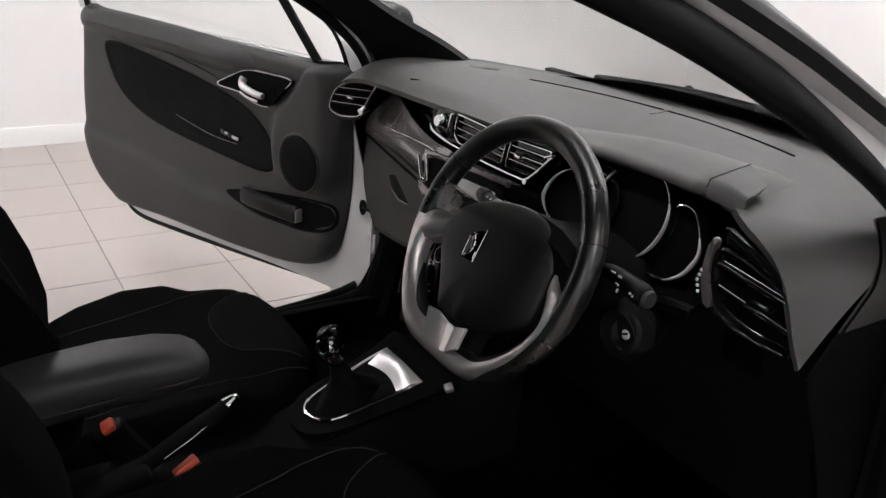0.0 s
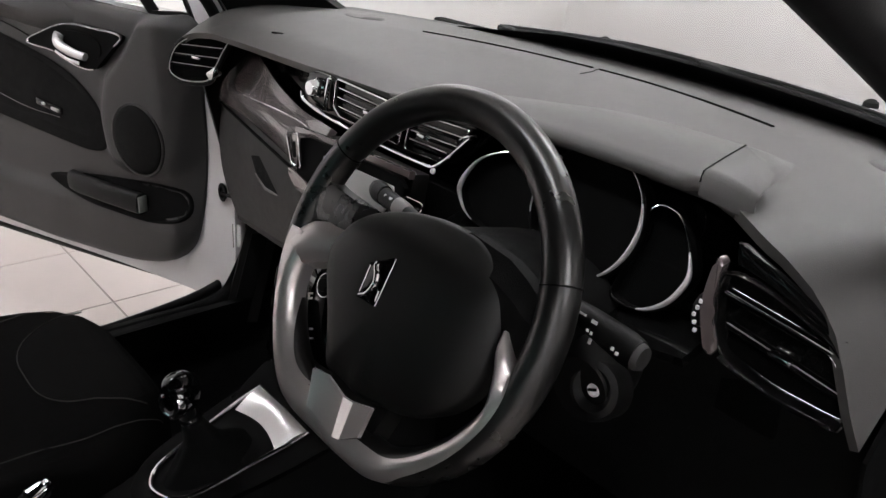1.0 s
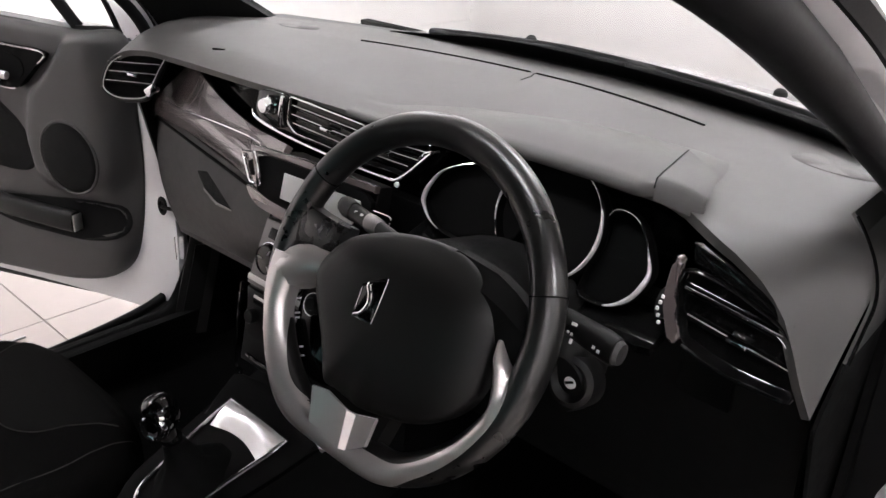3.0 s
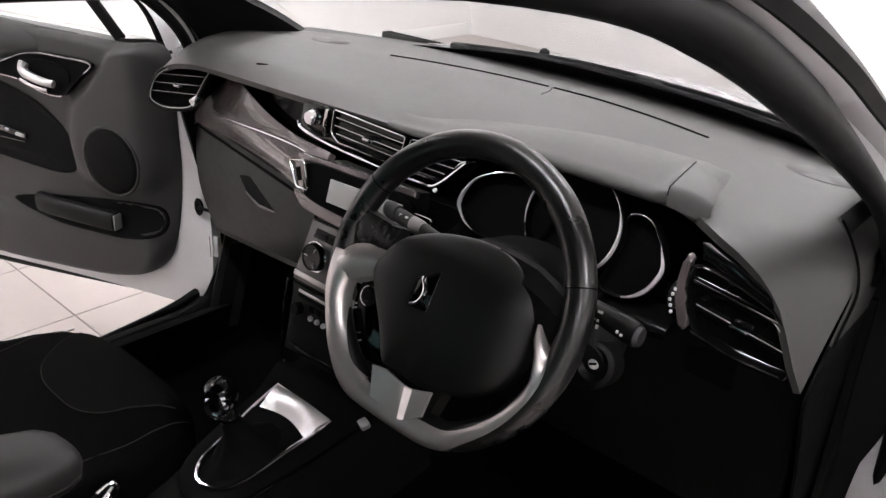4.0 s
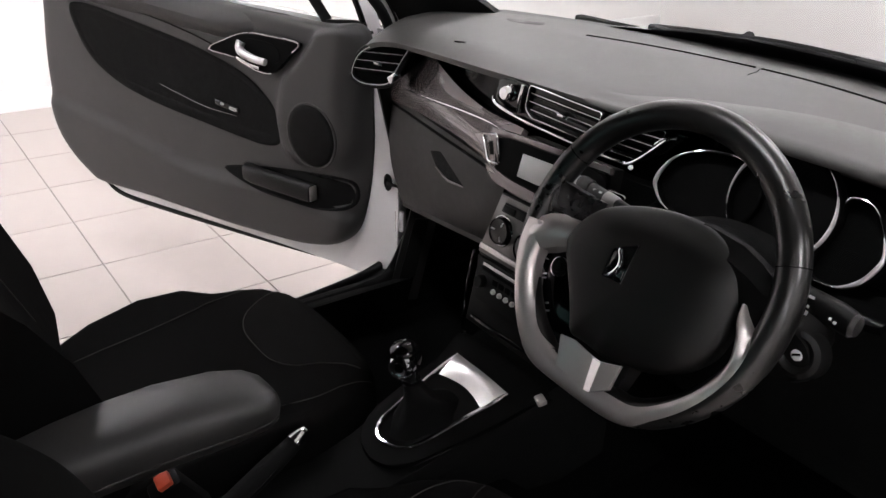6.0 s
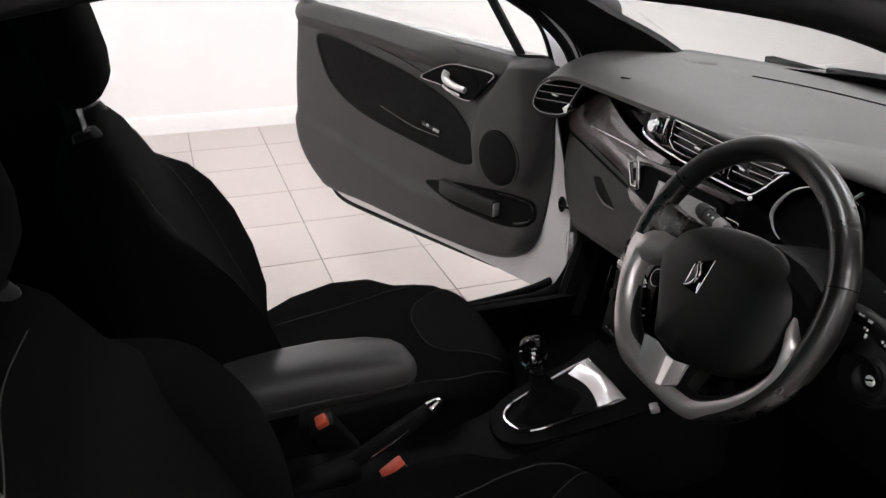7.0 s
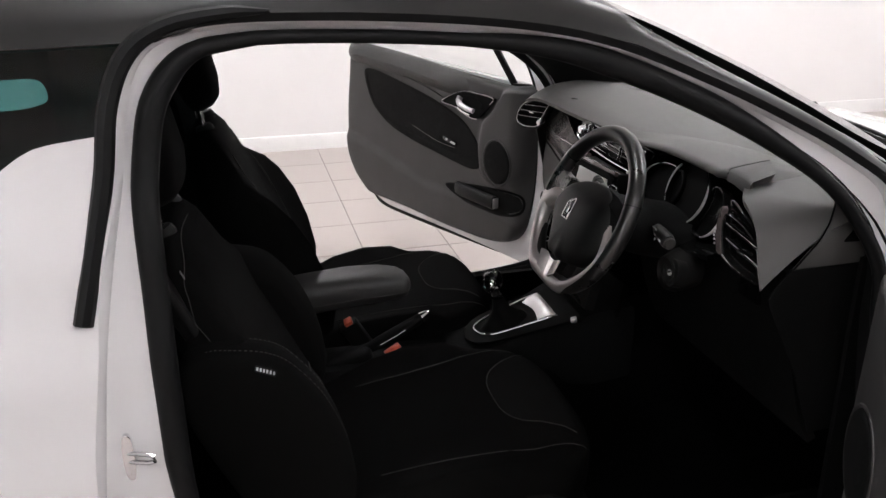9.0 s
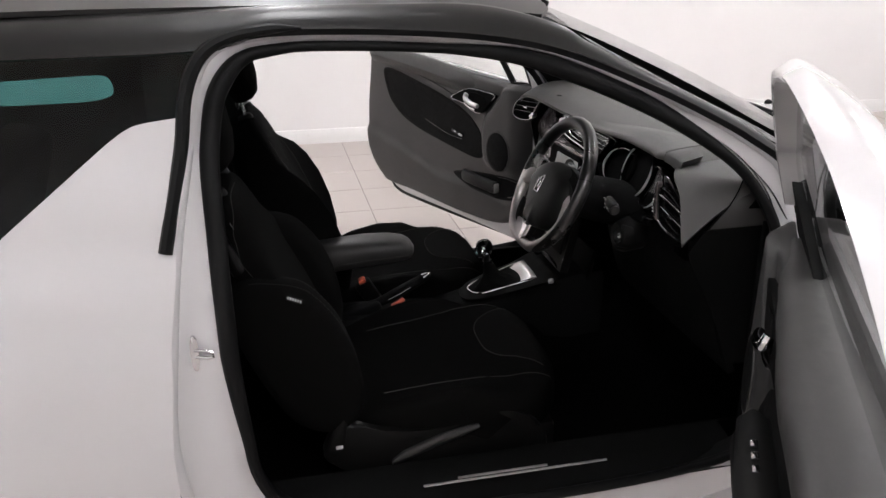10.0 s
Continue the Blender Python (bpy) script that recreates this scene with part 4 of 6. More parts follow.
part("fascia_backing", patch(lambda u, v: (lerp(-0.66, 0.62, u), max(0.275, fascia_y(lerp(-0.66, 0.62, u)) + 0.058) + 0.05 * smooth((lerp(-0.66, 0.62, u) - 0.15) / 0.04) * (1 - smooth((lerp(-0.66, 0.62, u) - 0.53) / 0.03)), lerp(0.84, 1.024, v)), 60, 4, 0.01), PIANO, dash, "gloss black fascia")
part("passenger_fascia", patch(fascia_at, 70, 24, 0.012), TRIM, dash, "gloss taupe fascia panel", 60)
part("fascia_line", tube([on_skin(p.x, p.y) for p in spline([(-0.60, 0.912), (-0.463, 0.928), (-0.355, 0.938), (-0.273, 0.944), (-0.205, 0.949), (-0.165, 0.951)], 5)], 0.0013, 6), CHROME, dash, "thin bright seam")
bz = [(-0.152, 0.951), (-0.098, 0.967), (-0.084, 0.919), (-0.128, 0.910)]
b = slab(rounded(bz, 0.004), 0.003, None, 0.001)
TF = Matrix(((1, 0, 0, 0), (-0.259, 0, -0.968, 0.35 - 0.259 * 0.68 - 0.0105), (0, 1, 0, 0), (0, 0, 0, 1)))
b.transform(TF)
bf = part("badge_face", b, TRIM, dash, "taupe badge plate")
b = tube([p + Vector((0, 0, 0.003)) for p in rounded(bz, 0.006)], 0.0019, 8, True)
b.transform(TF)
part("badge_surround", b, CHROME, bf, "chrome badge surround")
b = slab([(lerp(-0.116, x, 0.32), lerp(0.937, z, 0.5)) for x, z in bz], 0.004, None, 0.001)
b.transform(TF)
part("badge_emblem", b, DIAL, bf, "dark emblem")
# glovebox
def lid(u, v):
    xl = -0.70 + 0.03 * (1 - v) ** 2
    x = lerp(xl, -0.095, u)
    zt = lerp(0.866, 0.892, u)
    zb = lerp(0.60, 0.735, u)
    yb = lerp(0.375, 0.235, u)
    return Vector((x, lerp(yb, max(fascia_y(x), 0.195) + 0.012, v) - 0.018 * math.sin(v * math.pi), lerp(zb, zt, v)))


part("glovebox_lid", patch(lid, 24, 12, 0.02), GLOVE, dash, "black glovebox lid")
part("glovebox_gap", tube([lid(u / 12, 0.94) + Vector((0, -0.002, 0)) for u in range(13)], 0.003, 6), DIAL, dash)
def on_lid(x, z, off):
    """A place on the glovebox lid from its x and z."""
    v = 0.7
    for _ in range(4):
        xl = -0.70 + 0.03 * (1 - v) ** 2
        u = (x - xl) / (-0.095 - xl)
        v = (z - lerp(0.60, 0.735, u)) / (lerp(0.866, 0.892, u) - lerp(0.60, 0.735, u))
    return lid(u, v) + Vector((0, -off, 0))


# handle recess as a thin plate on the lid, its shade put into near-black
pth = [on_lid(p.x, p.y, 0.0015) for p in rounded([(-0.431, 0.822), (-0.376, 0.838), (-0.253, 0.810), (-0.329, 0.795), (-0.391, 0.801)], 0.006)]
b = bmesh.new()
b.faces.new([b.verts.new(p) for p in pth])
bmesh.ops.solidify(b, geom=list(b.faces), thickness=0.003)
part("glovebox_handle", b, KNEE, dash, "glovebox handle, its recess shade drawn as a near-black plate")
part("handle_edge", tube([on_lid(x, z, 0.003) for x, z in ((-0.391, 0.800), (-0.36, 0.7965), (-0.329, 0.794), (-0.29, 0.8015), (-0.253, 0.809))], lambda q: 0.0012 + 0.0012 * math.sin(math.pi * q), 6), HVAC, dash, "paler lip of the handle recess")
part("lower_cover", patch(lambda u, v: lid(u, 0.0).lerp(Vector((lerp(-0.68, -0.10, u), 0.75, 0.60)), v), 10, 4, 0.01), PLASTIC, dash)
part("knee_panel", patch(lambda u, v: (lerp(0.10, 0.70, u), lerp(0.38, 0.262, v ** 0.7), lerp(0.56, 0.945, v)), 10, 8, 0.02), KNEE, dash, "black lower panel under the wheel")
def end_at(u, v):
    """The dashboard's end cap: u from its seam with the soft top forwards, v up, rounded in at the top."""
    z = lerp(0.955, 1.064, v)
    seam = float(np.interp(z, (0.60, 0.75, 0.895, 0.909, 0.948, 0.989, 1.02, 1.045, 1.064), (0.36, 0.30, 0.222, 0.226, 0.258, 0.293, 0.322, 0.350, 0.375)))
    return Vector((0.7175 - 0.055 * max(0.0, (z - 0.995) / 0.069) ** 2, lerp(seam, 0.48, u), z))


part("end_cap", patch(end_at, 10, 24, 0.004), PAD, dash, "grained dashboard end cap")
# below the seam the shadow on the dash end is put into a near-black colour
part("end_panel", patch(lambda u, v: Vector((0.7165, lerp(float(np.interp(lerp(0.60, 0.953, v), (0.60, 0.75, 0.895, 0.909, 0.953), (0.36, 0.30, 0.222, 0.226, 0.262))), 0.48, u), lerp(0.60, 0.953, v))), 8, 20, 0.004), KNEE, dash, "lower end panel, near-black with the shadow in its colour")
part("end_seam", tube([end_at(0.0, k / 40) + Vector((0.001, -0.001, 0)) for k in range(0, 40)], 0.0018, 6), DIAL, dash)
part("end_panel", slab([(0.32, 0.92), (0.385, 1.0), (0.47, 1.01), (0.47, 0.60), (0.40, 0.60), (0.36, 0.75)], 0.008, Matrix(((0, 0, 1, -0.71), (1, 0, 0, 0), (0, 1, 0, 0), (0, 0, 0, 1)))), PLASTIC, dash)
part("side_demister", slab([(0.356, 1.0), (0.376, 1.026), (0.394, 0.998)], 0.005, Matrix(((0, 0, 1, 0.7195), (1, 0, 0, 0), (0, 1, 0, 0), (0, 0, 0, 1))), 0.001), DIAL, dash, "triangular side demister opening")


def vent(outline, plane, slats, tabs, rim=CHROME, parent=dash, slat_mat=PIANO, label="air vent with gloss louvres"):
    """An air vent: outline in plane coordinates, recessed, with slats between the given points."""
    ring = [Vector((p[0], p[1], 0)) for p in outline]
    n = len(ring)
    c = sum(ring, Vector()) / n
    b = loft([[p + (c - p) * k + Vector((0, 0, h)) for p in ring] for k, h in ((0.0, 0.0), (0.0, 0.006), (0.035, 0.008), (0.06, 0.005), (0.075, -0.03), (0.98, -0.03))])
    b.transform(plane)
    v = part("air_vent", b, DIAL if slat_mat is DIAL else PIANO, parent, label)
    b = tube([p + (c - p) * 0.03 + Vector((0, 0, 0.0075)) for p in ring], 0.0010, 6, True, up=(0, 0, 1))
    b.transform(plane)
    part("vent_rim", b, rim, v, "bright vent rim")
    for p, q in slats:
        d = Vector((q[0] - p[0], q[1] - p[1], 0))
        b = rbox(d.length, 0.0045, 0.02, pose((p[0] + q[0]) / 2, (p[1] + q[1]) / 2, -0.006, 18, 0, math.degrees(math.atan2(d.y, d.x))), 0.0015, 2)
        b.transform(plane)
        part("louvre", b, slat_mat, v)
        b = tube([(p[0], p[1] + 0.002, 0.0042), (q[0], q[1] + 0.002, 0.0042)], 0.0006, 6, up=(0, 0, 1))
        b.transform(plane)
        part("louvre_edge", b, SATIN, v)
    for p in tabs:
        b = rbox(0.022, 0.006, 0.008, plane @ pose(p[0], p[1], 0.008, 0, 0, -4), 0.002)
        part("vent_tab", b, CHROME, v)
    return v


VP = frame_of((0.006, 0.197, 0), (1, 0, 0), (0, 0.06, 1))
vent(rounded([(-0.107, 1.042), (0.063, 1.036), (0.052, 0.983), (-0.095, 0.988), (-0.112, 1.0)], 0.006), VP, (((-0.102, 1.026), (0.056, 1.021)), ((-0.104, 1.012), (0.055, 1.007)), ((-0.10, 0.999), (0.052, 0.994))), ((-0.02, 1.010),))
vent(rounded([(0.070, 1.036), (0.184, 1.040), (0.168, 1.01), (0.135, 0.984), (0.060, 0.982)], 0.006), VP, (((0.07, 1.021), (0.172, 1.024)), ((0.069, 1.008), (0.16, 1.010)), ((0.068, 0.996), (0.142, 0.997))), ((0.10, 1.009),))
part("vent_underline", tube(spline([(-0.186, 0.247, 1.002), (-0.174, 0.245, 0.990), (-0.104, 0.243, 0.981), (0.006, 0.243, 0.975), (0.106, 0.244, 0.974), (0.141, 0.245, 0.980), (0.196, 0.247, 1.03)], 6), 0.0026, 8), CHROME, dash, "chrome line under the vents")
part("vent_surround", slab(spline([(-0.20, 1.03), (-0.165, 1.04), (0.0, 1.04), (0.19, 1.042), (0.19, 1.02), (0.13, 0.977), (0.0, 0.974), (-0.11, 0.980), (-0.18, 0.988), (-0.197, 1.005)], 3, True), 0.006, VP @ pose(0, 0, -0.012), 0.002), PIANO, dash)
part("control_pod", slab(spline([(-0.193, 1.0), (-0.178, 1.036), (-0.125, 1.04), (-0.112, 1.03), (-0.118, 0.99), (-0.17, 0.988)], 4, True), 0.01, VP @ pose(0, 0, -0.004), 0.004), PIANO, dash)
part("scent_knob", lathe([(0.001, 0.02), (0.010, 0.02), (0.012, 0.016), (0.012, 0.006), (0.015, 0.004), (0.015, 0.0)], 20, VP @ pose(-0.150, 1.018, 0.005)), CHROME, dash, "chrome round knob")
part("pod_edge", tube(spline([(-0.109, 0.246, 1.038), (-0.113, 0.244, 1.015), (-0.115, 0.244, 0.99)], 4), 0.003, 8), CHROME, dash)
LV = frame_of((-0.62, 0.283, 0), (0.92, 0.388, 0), (0, 0, 1))
lo = [((x + 0.62) / 0.92, z) for x, z in ((-0.690, 0.935), (-0.673, 0.978), (-0.64, 1.003), (-0.60, 1.012), (-0.548, 1.014), (-0.562, 0.985), (-0.585, 0.945), (-0.598, 0.926), (-0.63, 0.918), (-0.667, 0.918))]
vent(spline([(a, z, 0) for a, z in lo], 3, True), LV, (((-0.058, 0.985), (0.062, 0.992)), ((-0.066, 0.966), (0.052, 0.972)), ((-0.070, 0.947), (0.038, 0.952))), ((0.0, 0.968),), SATIN, dash, DIAL)
part("vent_latch", rbox(0.03, 0.018, 0.014, LV @ pose(0.045, 0.945, 0.012, 0, 0, 35), 0.004), CHROME, dash)
part("vent_cowl", tube(spline([LV @ Vector((a * 1.03, 0.967 + (z - 0.967) * 1.06, 0.002)) for a, z in lo], 3, True), 0.0055, 8, True), PLASTIC, dash)
RV = frame_of((0, 0.1765, 0), (1, 0, 0), (0, 0.05, 1))
vent(spline([(0.5605, 1.012), (0.60, 1.012), (0.64, 1.0), (0.668, 0.988), (0.684, 0.970), (0.690, 0.945), (0.690, 0.9195), (0.66, 0.9205), (0.63, 0.922), (0.60, 0.927), (0.583, 0.932), (0.571, 0.943), (0.561, 0.973)], 3, True), RV, (((0.566, 0.993), (0.672, 0.979)), ((0.574, 0.965), (0.684, 0.948))), ((0.629, 0.959),), PIANO)
part("louvre_line", tube(spline([RV @ Vector((x, z, 0.006)) for x, z in ((0.566, 0.9945), (0.607, 0.9895), (0.641, 0.985), (0.6645, 0.9795), (0.676, 0.969))], 5), lambda t: 0.0014 - 0.0008 * t, 8), CHROME, dash, "bright edge of the louvre")
part("vent_side_trim", slab(spline([(0.552, 1.022), (0.5595, 1.021), (0.559, 1.01), (0.5605, 0.974), (0.573, 0.942), (0.5645, 0.932), (0.552, 0.963), (0.5487, 0.984)], 4, True), 0.012, RV @ pose(0, 0, 0.0), 0.004), TRIM, dash)
part("vent_lower_line", tube(spline([(0.577, 0.214, 0.9335), (0.588, 0.2135, 0.930), (0.600, 0.213, 0.9265), (0.63, 0.2125, 0.9215), (0.663, 0.2125, 0.9205), (0.684, 0.2125, 0.9205)], 4), 0.0024, 8), CHROME, dash, "chrome strip under the vent")
part("vent_upper_trim", slab([(0.563, 1.040), (0.570, 1.041), (0.604, 1.028), (0.634, 1.015), (0.659, 1.004), (0.673, 0.994), (0.668, 0.989), (0.64, 1.002), (0.60, 1.015), (0.568, 1.020)], 0.006, RV @ pose(0, 0, -0.004), 0.002), PIANO, dash)

# instruments
GP = frame_of((0, 0.225, 0.975), (1, 0, 0), (0, math.sin(radians(20)), math.cos(radians(20))))


def dial(outline, deep, label):
    """A sunk instrument: outline on the slanted panel."""
    c = sum(outline, Vector()) / len(outline)
    g = part("gauge", loft([[p + (c - p) * k + Vector((0, 0, h)) for p in outline] for k, h in ((-0.05, -0.012), (-0.04, 0.0), (-0.005, 0.0015), (0.01, -0.004), (0.05, -deep), (0.6, -deep), (0.98, -deep))], None, True, False, True), DIAL, dash, label)
    g.data.transform(GP)
    return g


def rim_line(parent, pts, r, lab="thin bright rim", name="gauge_rim", material=None):
    b = tube(pts, r, 8, up=(0, 0, 1))
    b.transform(GP)
    return part(name, b, material or (SATIN if name == "rim_crescent" else CHROME), parent, lab)


BACK = -0.02
left = spline([(x, y, BACK) for x, y in ((0.190, 0.003), (0.1945, 0.020), (0.2095, 0.042), (0.243, 0.0595), (0.278, 0.066), (0.305, 0.065), (0.330, 0.056), (0.345, 0.03), (0.340, 0.0), (0.319, -0.0245), (0.285, -0.0335), (0.243, -0.035), (0.2115, -0.0255), (0.1935, -0.0085))], 4, True)
g1 = dial(left, 0.028, "oval black instrument with crescent rim")
rim_line(g1, [p + Vector((0, 0, 0.002)) for p in left[-8:] + left[:24]], 0.0009)
rim_line(g1, [p + Vector((0, 0, 0.0025)) for p in left[-10:] + left[:12]], lambda t: 0.0007 + 0.0026 * math.sin(math.pi * min(1.0, t)) ** 1.2, "satin metal crescent", "rim_crescent")
right = spline([(x, y, BACK) for x, y in ((0.4495, 0.0567), (0.461, 0.066), (0.481, 0.063), (0.497, 0.0475), (0.508, 0.029), (0.5145, 0.012), (0.512, -0.003), (0.502, -0.022), (0.481, -0.0375), (0.4565, -0.041), (0.440, -0.034), (0.445, 0.0), (0.452, 0.03))], 4, True)
g3 = dial(right, 0.028, "black instrument with a curved side and crescent rim")
rim_line(g3, [p + Vector((0, 0, 0.002)) for p in right[:41]], 0.0011)
rim_line(g3, [p + Vector((0, 0, 0.0025)) for p in right[15:34]], lambda t: 0.0008 + 0.0026 * math.sin(math.pi * min(1.0, t)) ** 0.9, "satin metal crescent", "rim_crescent")
GC, GR = Vector((0.377, 0.029, BACK + 0.004)), 0.071
ring = lambda a: GC + Vector((GR * math.cos(radians(a)), GR * math.sin(radians(a)), 0))
g2 = dial([ring(a) for a in range(0, 360, 6)], 0.034, "large round speedometer")
rim_line(g2, [ring(a) + Vector((0, 0, 0.002)) for a in range(-60, 71, 4)], 0.0010)
rim_line(g2, [ring(a) + Vector((0, 0, 0.002)) for a in range(140, 236, 4)], 0.0010)
rim_line(g2, [ring(a) + Vector((0, 0, 0.0025)) for a in range(-52, 27, 3)], lambda t: 0.0010 + 0.0019 * math.sin(math.pi * min(1.0, t)) ** 0.8, "satin metal crescent", "rim_crescent")
rim_line(g2, [ring(a) + Vector((0, 0, 0.0025)) for a in range(138, 200, 3)], lambda t: 0.0026 - 0.0018 * t, "satin metal crescent", "rim_crescent")
m2 = GP @ Matrix.Translation(GC)
for k in range(0, 17):
    a = radians(225 - k * 16.9)
    part("dial_mark", rbox(0.006 if k % 2 == 0 else 0.003, 0.0009, 0.0006, m2 @ pose(0.058 * math.cos(a), 0.058 * math.sin(a), -0.0325, 0, 0, math.degrees(a)), 0), PRINT, g2)
part("needle", rbox(0.034, 0.0014, 0.001, m2 @ pose(0.010, -0.012, -0.029, 0, 0, 28), 0), PRINT, g2)
part("trip_display", rbox(0.04, 0.022, 0.0006, m2 @ pose(0.0, -0.022, -0.0325, 0, 0, 0), 0), PIANO, g2)
for s, body in (((0.036, 0.030), "70"), ((0.004, 0.046), "50")):
    cu = bpy.data.curves.new("digits", "FONT")
    cu.body, cu.size, cu.extrude, cu.align_x = body, 0.008, 0.0002, "CENTER"
    tmp = new("tmp_text", cu)
    me = tmp.to_mesh().copy()
    bpy.data.objects.remove(tmp)
    b = bmesh.new()
    b.from_mesh(me)
    b.transform(m2 @ pose(s[0], s[1] - 0.006, -0.0325))
    part("numeral", b, PRINT, g2)
for outline, g in ((right, g3),):
    b = bmesh.new()
    b.faces.new([b.verts.new(GP @ (p + Vector((0, 0, -0.002)))) for p in outline])
    part("cover_glass", b, GLASS, g, "clear instrument cover").visible_shadow = False
part("binnacle_shelf", patch(lambda u, v: (lerp(0.19, 0.55, u), lerp(0.20, 0.27, v), 0.922 + 0.02 * v - 0.02 * math.sin(u * 3.14)), 10, 3, 0.01), PIANO, dash)
part("dimmer_wheel", lathe([(0.001, 0.006), (0.016, 0.006), (0.018, 0.0), (0.016, -0.006), (0.001, -0.006)], 24, frame_of((0.546, 0.232, 0.963), (0, 1, 0), (0, 0, 1))), RUBBER, dash, "ribbed dimmer wheel")
for k in range(5):
    part("wheel_rib", rbox(0.0035, 0.003, 0.004, pose(0.5445 + 0.002 * abs(k - 2), 0.214, 0.978 - 0.0075 * k), 0.0008), MARK, dash)
part("button_row", tube(spline([(0.187, 0.232, 1.022), (0.20, 0.231, 1.034), (0.222, 0.230, 1.042)], 5), 0.0018, 6), CHROME, dash)
part("indicator_lamp", lathe([(0.001, 0.003), (0.003, 0.003), (0.004, 0.0)], 12, GP @ pose(0.155, 0.005, 0.0)), MARK, dash)

# ---- centre stack: display, climate and radio ----
SP = frame_of((0, 0.02, 0), (1, 0, 0), (0, 0.2, 1))
KS = math.hypot(1, 0.2)


def on_stack(outline, lift, depth, material, name, label="", bevel=0.002, parent=dash):
    b = slab([(p[0], p[1] * KS) for p in outline], depth, SP @ pose(0, 0, lift), bevel)
    return part(name, b, material, parent, label)


on_stack([(-0.112, 0.62), (0.135, 0.62), (0.14, 0.76), (0.13, 0.97), (-0.06, 0.97), (-0.075, 0.88), (-0.112, 0.755)], -0.03, 0.026, PLASTIC, "stack_housing")
on_stack(spline([(-0.100, 0.955), (0.0, 0.963), (0.13, 0.964), (0.142, 0.93), (0.128, 0.899), (-0.08, 0.895), (-0.090, 0.904)], 3, True), 0.012, 0.008, DIAL, "display_frame", "gloss black display surround")
on_stack(spline([(-0.034, 0.947), (0.05, 0.950), (0.124, 0.952), (0.130, 0.934), (0.112, 0.914), (0.05, 0.911), (-0.037, 0.909)], 1, True), 0.0195, 0.003, LCD, "display_screen", "grey display screen, switched off")
on_stack([(-0.128, 0.966), (0.0, 0.9725), (0.14, 0.976), (0.14, 0.966), (0.0, 0.9625), (-0.128, 0.954)], 0.004, 0.010, TRIM, "display_brow", "gloss taupe band over the display")
on_stack(spline([(-0.120, 0.906), (-0.095, 0.9055), (-0.06, 0.899), (0.0, 0.8965), (0.07, 0.898), (0.13, 0.900), (0.132, 0.882), (0.07, 0.879), (0.0, 0.8785), (-0.06, 0.881), (-0.10, 0.887)], 4, True), 0.0125, 0.008, TRIM, "display_ledge", "gloss taupe band under the display")
hv = on_stack([(-0.077, 0.868), (0.13, 0.868), (0.125, 0.754), (-0.106, 0.754)], 0.0, 0.008, HVAC, "climate_panel", "satin grey climate panel", 0.004)
on_stack([(-0.060, 0.857), (0.12, 0.857), (0.12, 0.840), (-0.066, 0.840)], 0.0075, 0.003, PLASTIC, "button_strip", "", 0.001, hv)
for x in (-0.045, -0.012, 0.021, 0.054, 0.087):
    on_stack([(x - 0.014, 0.854), (x + 0.014, 0.854), (x + 0.013, 0.843), (x - 0.015, 0.843)], 0.0105, 0.0025, PLASTIC, "button", "", 0.0008, hv)
for x, z, r in ((-0.052, 0.810, 0.026), (0.016, 0.804, 0.029), (0.083, 0.810, 0.026)):
    m = SP @ pose(x, z * KS, 0.008)
    d = part("control_dial", lathe([(0.001, 0.012), (r * 0.8, 0.012), (r * 0.86, 0.014), (r * 0.9, 0.010), (r * 0.9, 0.0)], 36, m), PIANO, hv, "round gloss black dial")
    part("dial_ring", tube([m @ Vector((r * 0.98 * math.cos(a), r * 0.98 * math.sin(a), 0.004)) for a in (2 * math.pi * j / 36 for j in range(36))], 0.0016, 8, True), CHROME, hv, "chrome dial ring")
    if abs(x - 0.016) > 0.01:
        for a in (65, 180, 300):
            part("dial_key_line", rbox(r * 0.32, 0.0014, 0.002, m @ pose(r * 0.55 * math.cos(radians(a)), r * 0.55 * math.sin(radians(a)), 0.0125, 0, 0, a), 0.0004), SATIN, hv)
    else:
        part("dial_screen", lathe([(0.001, 0.0145), (r * 0.7, 0.0145), (r * 0.74, 0.012)], 30, m), HVAC, hv)
on_stack([(-0.10, 0.772), (0.125, 0.770), (0.125, 0.762), (-0.102, 0.763)], 0.0075, 0.003, SATIN, "climate_lower_strip", "", 0.001, hv)
rad = on_stack([(-0.106, 0.748), (0.125, 0.748), (0.122, 0.672), (-0.092, 0.672)], 0.0, 0.006, PLASTIC, "radio", "black radio with a row of round chrome buttons", 0.003)
on_stack([(-0.085, 0.741), (0.10, 0.741), (0.10, 0.736), (-0.085, 0.736)], 0.0055, 0.0015, SATIN, "disc_slot_edge", "", 0.0005, rad)
on_stack([(-0.085, 0.733), (0.10, 0.733), (0.10, 0.727), (-0.085, 0.727)], 0.0055, 0.0015, DIAL, "disc_slot", "", 0.0005, rad)
part("volume_knob", lathe([(0.001, 0.012), (0.010, 0.012), (0.012, 0.009), (0.012, 0.0)], 24, SP @ pose(-0.079, 0.708 * KS, 0.006)), PLASTIC, rad)
for k in range(6):
    part("radio_button", lathe([(0.001, 0.006), (0.0034, 0.0055), (0.0048, 0.003), (0.0048, 0.0)], 16, SP @ pose(-0.045 + 0.0168 * k, 0.7015 * KS, 0.006)), MARK, rad, "round chrome radio button")
    on_stack([(-0.053 + 0.0168 * k, 0.722), (-0.040 + 0.0168 * k, 0.722), (-0.040 + 0.0168 * k, 0.712), (-0.053 + 0.0168 * k, 0.712)], 0.0055, 0.002, DIAL, "radio_key", "", 0.0006, rad)
